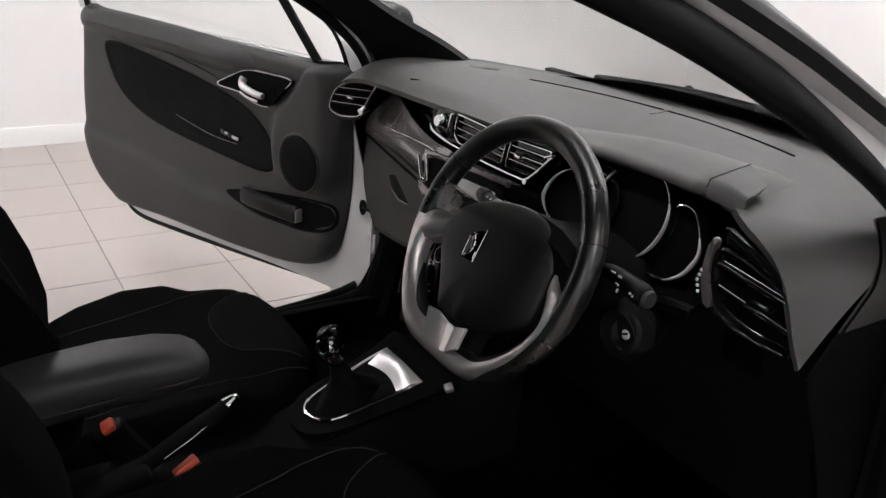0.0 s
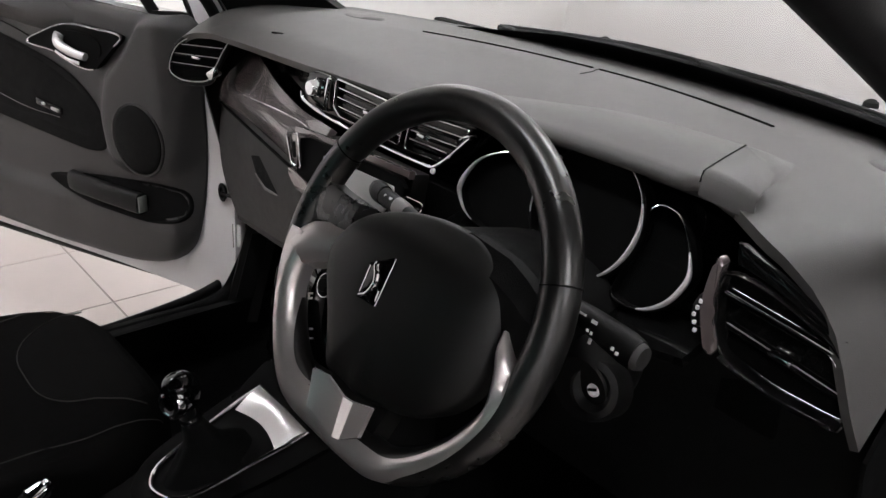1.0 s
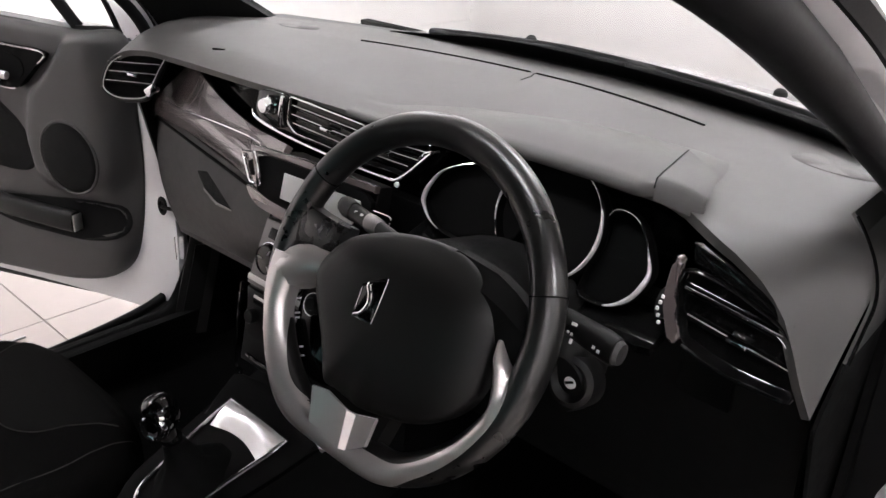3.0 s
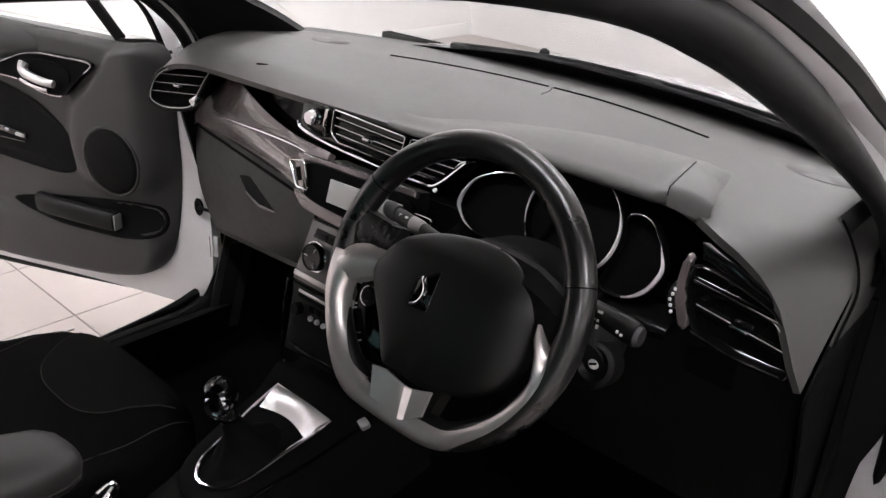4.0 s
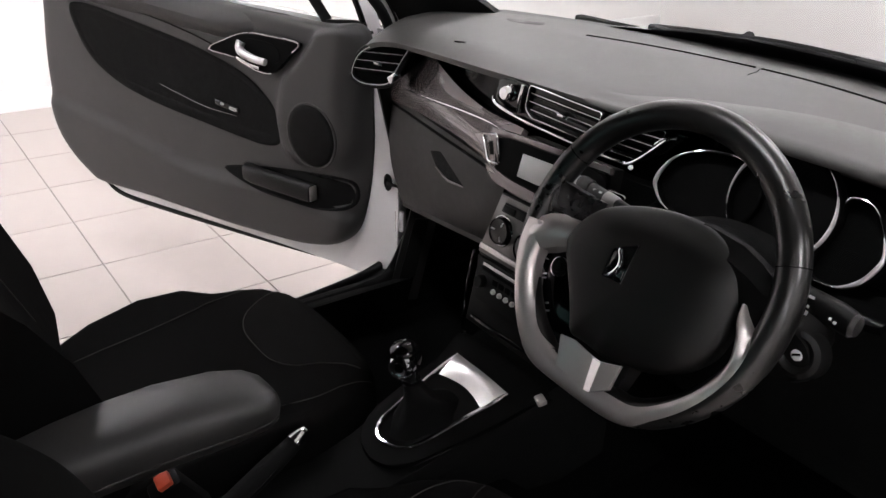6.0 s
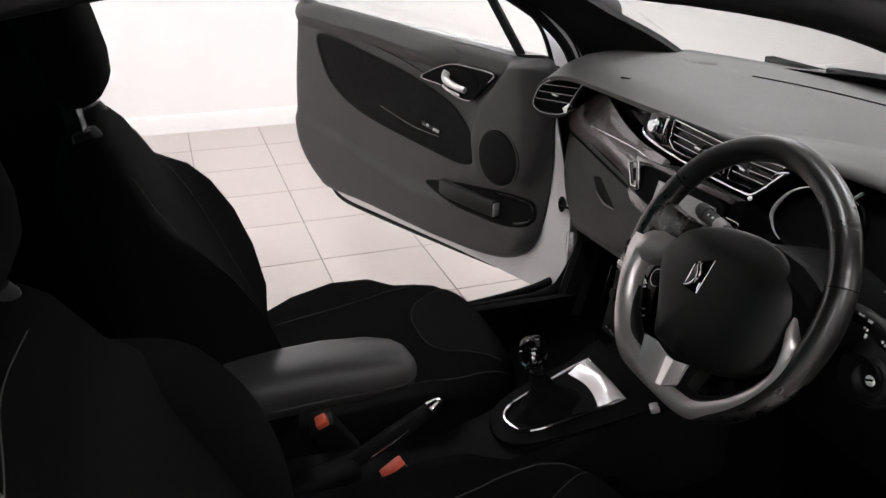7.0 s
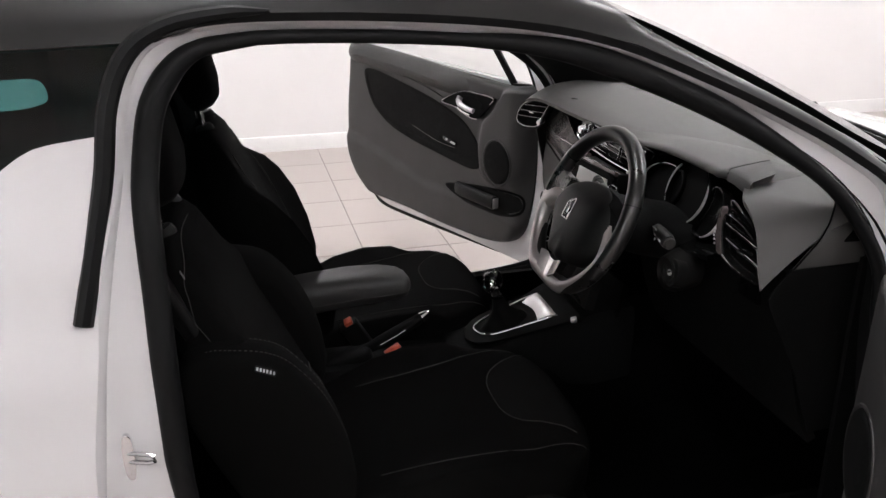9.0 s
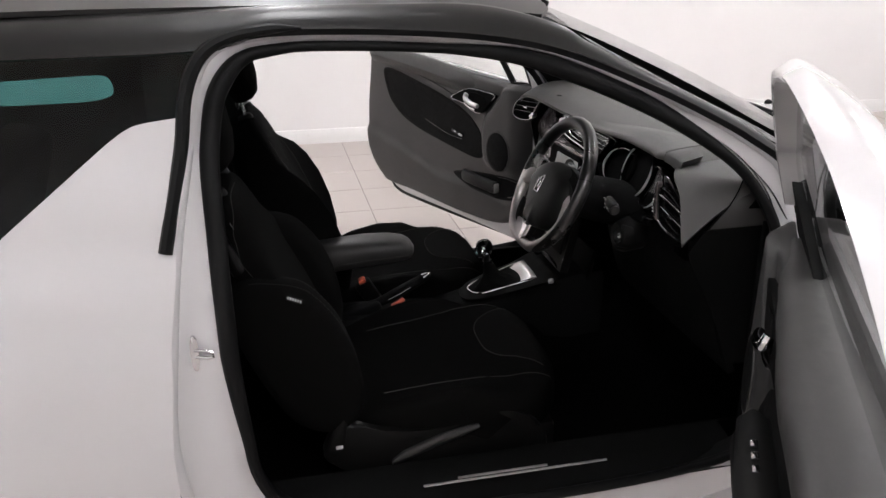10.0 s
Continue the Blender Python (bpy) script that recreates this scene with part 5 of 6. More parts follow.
part("stack_edge", tube(spline([(-0.1075, 0.158, 0.757), (-0.112, 0.15, 0.70), (-0.105, 0.135, 0.62), (-0.112, 0.148, 0.592), (-0.108, 0.13, 0.582), (-0.085, 0.06, 0.565)], 6), 0.003, 8), PIANO, dash, "gloss black edge line")
part("bin_rim", tube(spline([(-0.095, 0.150, 0.632), (-0.06, 0.143, 0.637), (0.0, 0.142, 0.640), (0.06, 0.145, 0.638), (0.10, 0.150, 0.628), (0.115, 0.155, 0.61)], 6), 0.0035, 8), PIANO, dash)


ring = [(0.150, 0.948), (0.188, 0.949), (0.180, 0.927), (0.143, 0.928)]
rr = rounded([(x, z * KS) for x, z in ring], 0.007)
b = slab(rr, 0.004, SP @ pose(0, 0, 0.020), 0.0015)
sb = part("start_panel", b, PIANO, dash, "gloss black square button")
b = tube([p + Vector((0, 0, 0.0245)) for p in rr], 0.0014, 6, True, up=(0, 0, 1))
b.transform(SP)
part("button_rim", b, CHROME, sb, "chrome rim")

# ---- steering column ----
col = thing("steering_column", "black plastic steering column shroud with stalks", "steering column", "", (0.35, 0.15, 0.93))
part("shroud", loft([[(0.35 + w * math.cos(a), y, z + h * math.copysign(abs(math.sin(a)) ** 0.8, math.sin(a))) for a in (2 * math.pi * j / 20 for j in range(20))] for w, h, y, z in ((0.065, 0.045, 0.055, 0.955), (0.075, 0.055, 0.075, 0.945), (0.09, 0.06, 0.14, 0.925), (0.10, 0.06, 0.24, 0.90))]), KNEE, col)
part("shroud_ear", loft([[(x + r * math.cos(a), y, z + r * math.sin(a)) for a in (2 * math.pi * j / 18 for j in range(18))] for x, y, z, r in ((0.47, 0.162, 0.858, 0.034), (0.468, 0.18, 0.858, 0.042), (0.44, 0.24, 0.86, 0.05))]), PLASTIC, col)
im = frame_of((0.487, 0.166, 0.866), (1, 0, 0), (0, 0.3, 1))
part("lock_ring", lathe([(0.013, -0.004), (0.016, 0.004), (0.022, 0.008), (0.028, 0.004), (0.030, -0.006), (0.030, -0.02)], 32, im), PLASTIC, col, "round black ignition surround")
part("lock_barrel", lathe([(0.001, 0.006), (0.006, 0.006), (0.0075, 0.004), (0.0075, -0.01)], 24, im), MARK, col, "bright ignition lock")
part("key_slot", rbox(0.010, 0.003, 0.001, im @ pose(0, 0, 0.0064, 0, 0, 25), 0), DIAL, col)
st = part("right_stalk", loft([[(x, y + r * math.cos(a), z + r * math.sin(a)) for a in (2 * math.pi * j / 16 for j in range(16))] for x, y, z, r in ((0.44, 0.15, 0.948, 0.008), (0.47, 0.135, 0.957, 0.011), (0.50, 0.122, 0.963, 0.0125), (0.545, 0.112, 0.963, 0.0150), (0.560, 0.109, 0.962, 0.0140))]), PLASTIC, col, "black control stalk")
part("stalk_button", lathe([(0.001, 0.006), (0.0105, 0.005), (0.0125, 0.0)], 20, frame_of((0.560, 0.109, 0.962), (0, 1, 0), (0, 0, 1))), DOORPL, st)
for x, z, w, h in ((0.497, 0.973, 0.008, 0.0018), (0.514, 0.974, 0.006, 0.003), (0.507, 0.962, 0.0025, 0.0025), (0.512, 0.962, 0.0025, 0.003), (0.512, 0.954, 0.003, 0.005), (0.541, 0.964, 0.003, 0.003), (0.547, 0.963, 0.003, 0.003)):
    part("stalk_mark", rbox(w, 0.0008, h, pose(x, 0.1095 - 0.28 * (x - 0.50) - 0.0005, z, -20, 0, 0), 0), MARK, st)
st = part("left_stalk", loft([[(x, y + r * math.cos(a), z + r * math.sin(a)) for a in (2 * math.pi * j / 16 for j in range(16))] for x, y, z, r in ((0.31, 0.125, 0.96, 0.006), (0.25, 0.135, 0.96, 0.0075), (0.20, 0.145, 0.959, 0.0105), (0.16, 0.154, 0.958, 0.0115), (0.148, 0.157, 0.958, 0.011))]), PLASTIC, col, "black control stalk")
part("stalk_end", loft([[(x, y + r * math.cos(a), z + r * math.sin(a)) for a in (2 * math.pi * j / 16 for j in range(16))] for x, y, z, r in ((0.149, 0.157, 0.958, 0.0125), (0.132, 0.161, 0.958, 0.0135), (0.121, 0.164, 0.958, 0.011), (0.118, 0.165, 0.958, 0.006))]), PLASTIC, st)
part("stalk_collar", loft([[(x, y + r * math.cos(a), z + r * math.sin(a)) for a in (2 * math.pi * j / 16 for j in range(16))] for x, y, z, r in ((0.186, 0.148, 0.959, 0.0112), (0.190, 0.147, 0.959, 0.0118), (0.206, 0.144, 0.959, 0.0112), (0.212, 0.143, 0.959, 0.0100))]), HVAC, st, "grey collar of the stalk")
for x, z in ((0.165, 0.966), (0.178, 0.967), (0.192, 0.967)):
    part("stalk_mark", rbox(0.005, 0.0008, 0.003, pose(x, 0.1425 + (0.18 - x) * 0.2, z, -35, 0, 0), 0), MARK, st)


# ---- steering wheel ----
WHEEL = frame_of((0.35, 0.028, 0.978), (1, 0, 0), (0, math.sin(radians(25)), math.cos(radians(25))))


def steering_wheel():
    w = thing("steering_wheel", "black leather steering wheel with satin metal inserts", "steering wheel", "", WHEEL.translation)

    def put(nm, b, material, lab="", parent=None):
        b.transform(WHEEL)
        return part(nm, b, material, parent or w, lab)

    RC, RR = Vector((0.008, -0.007, 0)), 0.1685

    def rim_r(a):
        """The rim's radius: round, cut flat at the bottom."""
        return min(RR, 0.1565 / max(0.05, -math.sin(a))) if math.sin(a) < 0 else RR

    def rim(a):
        r = (rim_r(a - 0.06) + 2 * rim_r(a) + rim_r(a + 0.06)) / 4
        return Vector((r * math.cos(a), r * math.sin(a), 0)) + RC
    n = 120
    put("rim", tube([rim(2 * math.pi * i / n) for i in range(n)], 0.0168, 20, True, up=(0, 0, 1)), RIM, "black leather rim")
    for a in (150, 20):
        c = rim(radians(a))
        out = (c - RC).normalized()
        put("rim_seam", tube([c + out * 0.0170 * math.cos(q) + Vector((0, 0, 0.0170 * math.sin(q))) for q in (2 * math.pi * j / 20 for j in range(20))], 0.0008, 5, True), DIAL)
    # satin insert along the lower rim
    ang = (184, 188, 197, 204, 215, 226, 236, 242, 249, 256, 264, 272, 280, 287, 294, 299, 311, 325, 340, 346, 352, 357, 361, 363)
    outer = (0.168, 0.1735, 0.1755, 0.1762, 0.179, 0.183, 0.187, 0.188, 0.182, 0.1755, 0.172, 0.1715, 0.174, 0.178, 0.179, 0.178, 0.1745, 0.1715, 0.169, 0.1665, 0.161, 0.150, 0.1365, 0.133)
    inner = (0.128, 0.132, 0.141, 0.149, 0.152, 0.155, 0.158, 0.1555, 0.151, 0.149, 0.149, 0.1495, 0.151, 0.154, 0.1605, 0.162, 0.1605, 0.1590, 0.155, 0.148, 0.139, 0.132, 0.1300, 0.1310)
    rings = []
    for i in range(121):
        a = lerp(184, 363, i / 120)
        ro, ri = (sum(float(np.interp(a + d, ang, t)) for d in (-4, -2, 0, 2, 4)) / 5 for t in (outer, inner))
        ro += 0.006 * smooth((a - 190) / 15) * (1 - smooth((a - 290) / 16))
        ar = radians(a)
        rc = (rim(ar) - RC).length
        u = Vector((math.cos(ar), math.sin(ar), 0))
        ring = [RC + u * (ro - 0.002) + Vector((0, 0, -0.006))]
        for k, h in ((0.0, 0.003), (0.06, 0.010), (0.18, 0.0155), (0.35, 0.0185), (0.6, 0.0195), (0.8, 0.0175), (0.93, 0.012), (1.0, 0.005)):
            r = lerp(ro, ri, k)
            over = math.sqrt(max(0.0, 0.0168 ** 2 - (r - rc) ** 2))
            ring.append(RC + u * r + Vector((0, 0, max(h * min(1.0, 0.4 + (ro - ri) / 0.03), over + 0.0012 * math.sin(math.pi * k) + 0.0004))))
        ring.append(RC + u * (ri + 0.002) + Vector((0, 0, -0.006)))
        rings.append(ring)
    put("satin_insert", loft(rings), SILVER, "satin metal insert on the lower rim", None)
    # spokes
    put("left_spoke", loft([[(x, y0, -0.012), (x, y0 + 0.003, h - 0.006), (x, lerp(y0, y1, 0.25), h), (x, (y0 + y1) / 2, h + 0.0025), (x, lerp(y0, y1, 0.8), h), (x, y1, h - 0.007), (x, y1, -0.012)] for x, y0, y1, h in ((-0.158, -0.050, -0.022, 0.014), (-0.148, -0.054, -0.012, 0.0175), (-0.135, -0.054, -0.004, 0.0185), (-0.12, -0.048, 0.001, 0.0175), (-0.108, -0.041, 0.004, 0.0155), (-0.095, -0.036, 0.006, 0.013), (-0.07, -0.036, 0.008, 0.010))]), SILVER, "satin metal spoke")
    put("left_spoke_back", loft([[(x, y0, -0.014), (x, y0, h), (x, (y0 + y1) / 2, h + 0.004), (x, y1, h), (x, y1, -0.014)] for x, y0, y1, h in ((-0.163, -0.005, 0.045, 0.006), (-0.13, 0.0, 0.038, 0.009), (-0.08, 0.004, 0.034, 0.010))]), RIM)
    put("right_spoke", loft([[(x, y0, -0.016), (x, y0 + 0.004, h - 0.008), (x, lerp(y0, y1, 0.55), h), (x, lerp(y0, y1, 0.75), h + 0.003), (x, y1, h - 0.009), (x, y1 + 0.002, -0.016)] for x, y0, y1, h in ((0.06, -0.03, 0.058, 0.012), (0.085, -0.03, 0.055, 0.010), (0.11, -0.028, 0.052, 0.009), (0.135, -0.03, 0.043, 0.0085), (0.155, -0.034, 0.033, 0.009), (0.172, -0.036, 0.028, 0.006))]), KNEE, "black leather spoke")
    put("bottom_spoke", loft([[(x0, y, -0.02), (x0, y, h), ((x0 + x1) / 2, y, h + 0.003), (x1, y, h), (x1, y, -0.02)] for y, x0, x1, h in ((-0.06, -0.05, 0.09, 0.002), (-0.11, -0.035, 0.055, 0.004), (-0.158, -0.02, 0.045, 0.004))]), LEATHER)
    # folded plate under the cover
    zig = ((-0.037, -0.1245, 0.0235, -0.0262, -0.159, 0.0225), (-0.020, -0.123, 0.0165, -0.0165, -0.160, 0.0195), (0.018, -0.1255, 0.0255, 0.0215, -0.164, 0.0235), (0.0235, -0.128, 0.0165, 0.0275, -0.1635, 0.0195), (0.055, -0.1175, 0.0235, 0.0515, -0.148, 0.0215))
    b = bmesh.new()
    top = [b.verts.new(q[:3]) for q in zig]
    low = [b.verts.new(q[3:]) for q in zig]
    for i in range(4):
        b.faces.new((top[i], top[i + 1], low[i + 1], low[i]))
    b.normal_update()
    bmesh.ops.solidify(b, geom=list(b.faces), thickness=0.004)
    wl = put("lower_badge_plate", b, SILVER, "folded satin metal plate")
    for q in (zig[0], zig[2]):
        put("plate_edge", tube([q[:3], q[3:]], 0.0012, 6), CHROME, "", wl)
    for i in (0, 1, 3):
        put("plate_edge", tube([zig[i][:3], zig[i + 1][:3]], 0.0010, 6), CHROME, "", wl)
    put("plate_edge", tube([zig[3][3:], zig[4][3:]], 0.0009, 6), CHROME, "", wl)
    hub = spline([(-0.098, -0.015), (-0.082, 0.014), (-0.062, 0.032), (-0.024, 0.048), (0.023, 0.057), (0.063, 0.0575), (0.085, 0.052), (0.106, 0.042), (0.123, 0.027), (0.133, 0.005), (0.1375, -0.0175), (0.138, -0.042), (0.131, -0.068), (0.112, -0.092), (0.082, -0.111), (0.052, -0.119), (0.018, -0.125), (-0.019, -0.1225), (-0.037, -0.1215), (-0.050, -0.100), (-0.064, -0.077), (-0.079, -0.056), (-0.092, -0.036)], 4, True)

    def cover(x, y, h):
        ridge = 0.005 * math.exp(-((x - 0.020 - 0.25 * (y + 0.12)) / 0.010) ** 2) * smooth((-0.075 - y) / 0.045)
        return (x, y, h + (ridge - 0.012 * smooth((y - 0.012) / 0.05) - 0.006 * smooth((x - 0.09) / 0.05)) * min(1.0, max(0.0, h / 0.02)))
    put("airbag_cover", loft([[cover(0.02 + (p.x - 0.02) * k, -0.035 + (p.y + 0.035) * k, h) for p in hub] for k, h in ((0.985, -0.014), (1.0, 0.0), (0.992, 0.0075), (0.965, 0.0135), (0.91, 0.0185), (0.82, 0.0225), (0.7, 0.0255), (0.55, 0.0275), (0.38, 0.029), (0.2, 0.0297), (0.03, 0.030))]), LEATHER, "black airbag cover", None)
    em = [(-0.0127, -0.0066), (0.0155, 0.0093), (0.013, -0.0378), (-0.0131, -0.0385)]
    e = put("emblem", slab(em, 0.002, pose(0, 0, 0.0285), 0.0006), PIANO, "small chrome-edged emblem")
    for p, q, r in ((em[0], em[1], 0.0016), (em[1], em[2], 0.0008), (em[2], em[3], 0.0014), (em[3], em[0], 0.0008)):
        put("emblem_edge", tube([(*p, 0.0305), (*q, 0.0305)], r, 6), CHROME, "", e)
    put("emblem_bar", tube(spline([(0.0145, 0.0075, 0.0306), (0.0, 0.0, 0.031), (-0.004, -0.0045, 0.031), (0.0012, -0.0123, 0.0312), (0.0027, -0.0212, 0.0312), (-0.0027, -0.0321, 0.031), (-0.0125, -0.0375, 0.0306)], 5), lambda q: 0.0012 + 0.0016 * math.sin(math.pi * q), 8), CHROME, "", e)
    put("emblem_foot", tube([(0.0065, -0.024, 0.0308), (0.0105, -0.0245, 0.0308), (0.011, -0.034, 0.0308)], 0.0012, 6), CHROME, "", e)
    # switch pod in the gap beside the cover
    pod = put("switch_pod", slab(spline([(-0.118, -0.035), (-0.128, -0.065), (-0.118, -0.10), (-0.085, -0.135), (-0.04, -0.125), (-0.05, -0.07), (-0.08, -0.035)], 4, True), 0.012, pose(0, 0, -0.024), 0.004), PIANO, "gloss black switch pod")
    put("thumb_roller", lathe([(0.001, 0.006), (0.0065, 0.006), (0.0075, 0.003), (0.011, 0.002), (0.0125, 0.0)], 24, pose(-0.108, -0.062, -0.0125)), PLASTIC, "round thumb control", pod)
    put("roller_ring", tube([(-0.108 + 0.0125 * math.cos(q), -0.062 + 0.0125 * math.sin(q), -0.0110) for q in (2 * math.pi * j / 24 for j in range(24))], 0.0011, 6, True), CHROME, "", pod)
    for x, y, w in ((-0.1265, -0.079, 0.008), (-0.1245, -0.084, 0.008), (-0.104, -0.110, 0.005), (-0.098, -0.118, 0.005)):
        put("switch_mark", rbox(w, 0.002, 0.001, pose(x, y, -0.0115, 0, 0, 25), 0), MARK, "", pod)
    return w


steering_wheel()


# ---- seats ----
from mathutils.bvhtree import BVHTree


def drape(ob, pts, way, lift=0.0012):
    """Points laid on a mesh along a direction."""
    tree = BVHTree.FromPolygons([v.co.copy() for v in ob.data.vertices], [tuple(p.vertices) for p in ob.data.polygons])
    out = []
    d = Vector(way).normalized()
    for p in pts:
        hit = tree.ray_cast(Vector(p) - d * 0.6, d)
        if hit[0] is not None:
            out.append(hit[0] - d * lift)
    return out


def seat(name, label, x0, outer, base=(-0.52, 0.46), top=(-0.80, 1.03), wings=1.0):
    """outer: +1 or -1, the side towards the door."""
    s = thing(name, label, "car seat", "front seats", (x0, -0.3, 0.30))

    def ring(cy, cz, w, front, back, bol, nrm, n=40, wing=3.0):
        out = []
        ny, nz = nrm
        for j in range(n):
            a = 2 * math.pi * j / n
            c, q = math.cos(a), math.sin(a)
            x = w * math.copysign(abs(c) ** 0.55, c)
            d = (front if q > 0 else back) * math.copysign(abs(q) ** 0.6, q)
            if q > 0:
                d += bol * (abs(x) / w) ** wing * min(1.0, q * 3) ** 0.6
            out.append((x0 + x, cy + ny * d, cz + nz * d))
        return out
    up = (0, 1)
    rows = [(-0.58, 0.43, 0.20, 0.05, 0.10, 0.0), (-0.52, 0.44, 0.235, 0.06, 0.12, 0.03), (-0.40, 0.445, 0.260, 0.066, 0.13, 0.070), (-0.30, 0.45, 0.272, 0.070, 0.13, 0.082), (-0.21, 0.455, 0.274, 0.074, 0.13, 0.068), (-0.15, 0.46, 0.272, 0.085, 0.13, 0.020), (-0.10, 0.463, 0.258, 0.092, 0.12, 0.008), (-0.06, 0.465, 0.236, 0.091, 0.11, 0.0), (-0.025, 0.464, 0.205, 0.084, 0.10, 0.0), (0.0, 0.46, 0.165, 0.07, 0.09, 0.0), (0.016, 0.452, 0.12, 0.05, 0.07, 0.0), (0.022, 0.44, 0.07, 0.025, 0.04, 0.0)]
    cu = part("cushion", loft([ring(y, z, w, f, b, k, up, 40, 4.0) for y, z, w, f, b, k in rows]), CLOTH, s, "black cloth cushion", 70)
    nb = (math.cos(radians(25)), math.sin(radians(25)))
    rows = []
    for t, w, f, b, k in ((-0.02, 0.20, 0.04, 0.07, 0.0), (0.05, 0.235, 0.05, 0.085, 0.03), (0.15, 0.255, 0.052, 0.09, 0.075), (0.3, 0.265, 0.05, 0.09, 0.10), (0.45, 0.267, 0.05, 0.088, 0.105), (0.58, 0.264, 0.048, 0.082, 0.092), (0.67, 0.255, 0.046, 0.078, 0.068), (0.73, 0.236, 0.046, 0.075, 0.035), (0.78, 0.208, 0.046, 0.07, 0.012), (0.86, 0.188, 0.045, 0.064, 0.005), (0.93, 0.172, 0.042, 0.056, 0.0), (0.98, 0.15, 0.03, 0.04, 0.0), (1.0, 0.11, 0.015, 0.02, 0.0)):
        rows.append(ring(lerp(base[0], top[0], t), lerp(base[1], top[1], t), w - (0.012 if wings < 0.5 else 0.0), f, b * (1.0 if wings < 0.5 else 1.5), k * wings, nb, 40, 4.0))
    br = part("backrest", loft(rows), CLOTH, s, "black cloth backrest with side wings", 70)
    rows = []
    for t, w, f, b in ((0.0, 0.09, 0.025, 0.025), (0.05, 0.115, 0.04, 0.04), (0.2, 0.132, 0.05, 0.05), (0.5, 0.14, 0.055, 0.055), (0.78, 0.138, 0.055, 0.05), (0.92, 0.125, 0.045, 0.04), (0.98, 0.10, 0.03, 0.03), (1.0, 0.07, 0.015, 0.015)):
        rows.append(ring(top[0] + lerp(0.015, -0.045, t), top[1] + lerp(0.05, 0.26, t), w, f, b, 0.0, nb))
    part("headrest", loft(rows), CLOTH, s, "black cloth headrest", 70)
    for dx in (-0.09, 0.09):
        p = part("headrest_post", tube([(x0 + dx, top[0] + 0.008, top[1] - 0.04), (x0 + dx, top[0] - 0.006, top[1] + 0.08)], 0.0065, 12), STEEL, s, "bright steel post")
        part("post_guide", lathe([(0.007, 0.014), (0.020, 0.012), (0.024, 0.0), (0.022, -0.01)], 20, pose(x0 + dx, top[0] + 0.005, top[1] - 0.002, 20, 0, 0)), PLASTIC, p, "black plastic guide")
    # stitching
    u = [(x0 - 0.168, -0.035), (x0 - 0.135, -0.095), (x0 - 0.105, -0.138), (x0 - 0.06, -0.16), (x0, -0.164), (x0 + 0.06, -0.16), (x0 + 0.105, -0.138), (x0 + 0.135, -0.095), (x0 + 0.168, -0.035)]
    pts = drape(cu, [(p.x, p.y, 0.6) for p in spline([(a, c, 0) for a, c in u], 8)], (0, 0, -1))
    wide = [(-0.160, 0.06), (-0.138, 0.103), (-0.095, 0.132), (-0.05, 0.156), (-0.01, 0.140)]
    pan = bmesh.new()
    grid = []
    for i in range(13):
        yy = lerp(-0.160, -0.01, i / 12)
        ww = curve_at(wide, yy)[0]
        grid.append([pan.verts.new(q) for q in drape(cu, [(x0 + lerp(-ww, ww, k / 16), yy, 0.6) for k in range(17)], (0, 0, -1), 0.0009)])
    for r0, r1 in zip(grid, grid[1:]):
        if len(r0) == len(r1) == 17:
            for k in range(16):
                pan.faces.new((r0[k], r0[k + 1], r1[k + 1], r1[k]))
    part("front_panel", pan, CLOTH2, cu, "charcoal cloth front panel", 70)
    part("front_stitching", tube(pts, 0.0011, 5), THREAD, cu, "pale grey stitched seam")
    for side in (-1, 1):
        pts = drape(cu, [(p.x, p.y, 0.6) for p in spline([(x0 + side * 0.185, 0.0, 0), (x0 + side * 0.20, -0.06, 0), (x0 + side * 0.205, -0.14, 0), (x0 + side * 0.19, -0.22, 0), (x0 + side * 0.178, -0.32, 0), (x0 + side * 0.172, -0.45, 0)], 8)], (0, 0, -1))
        part("side_stitching", tube(pts, 0.0009, 5), THREAD, cu, "grey stitched seam")
        if wings < 0.5:
            continue
        pts = drape(br, [(p.x, -0.3, p.z) for p in spline([(x0 + side * 0.15, 0, 1.0), (x0 + side * 0.168, 0, 0.93), (x0 + side * 0.178, 0, 0.86), (x0 + side * 0.172, 0, 0.75), (x0 + side * 0.168, 0, 0.62)], 8)], (0, -1, 0))
        part("back_stitching", tube(pts, 0.0009, 5), THREAD, br, "grey stitched seam")
    part("seat_base", rbox(0.44, 0.46, 0.10, pose(x0, -0.24, 0.35), 0.02), PLASTIC, s)
    # valance, levers
    xo = x0 + outer * 0.262
    val = spline([(-0.60, 0.40), (-0.60, 0.47), (-0.545, 0.50), (-0.47, 0.475), (-0.40, 0.462), (-0.30, 0.462), (-0.20, 0.485), (-0.13, 0.475), (-0.07, 0.425), (-0.06, 0.35), (-0.20, 0.33), (-0.45, 0.34)], 4, True)
    vm = Matrix(((0, 0, outer, xo - outer * 0.012), (1, 0, 0, 0), (0, 1, 0, 0), (0, 0, 0, 1)))
    va = part("valance", slab([(p.x, p.y) for p in val], 0.022, vm, 0.009, 3), PLASTIC, s, "black plastic seat side cover")
    part("height_lever", loft([[(xo + outer * (0.014 + 0.010 * math.cos(a)), y, z + r * math.sin(a)) for a in (2 * math.pi * j / 12 for j in range(12))] for y, z, r in ((-0.45, 0.385, 0.006), (-0.42, 0.40, 0.014), (-0.33, 0.432, 0.015), (-0.26, 0.452, 0.010), (-0.235, 0.458, 0.005))]), DOORPL, va, "long black height lever")
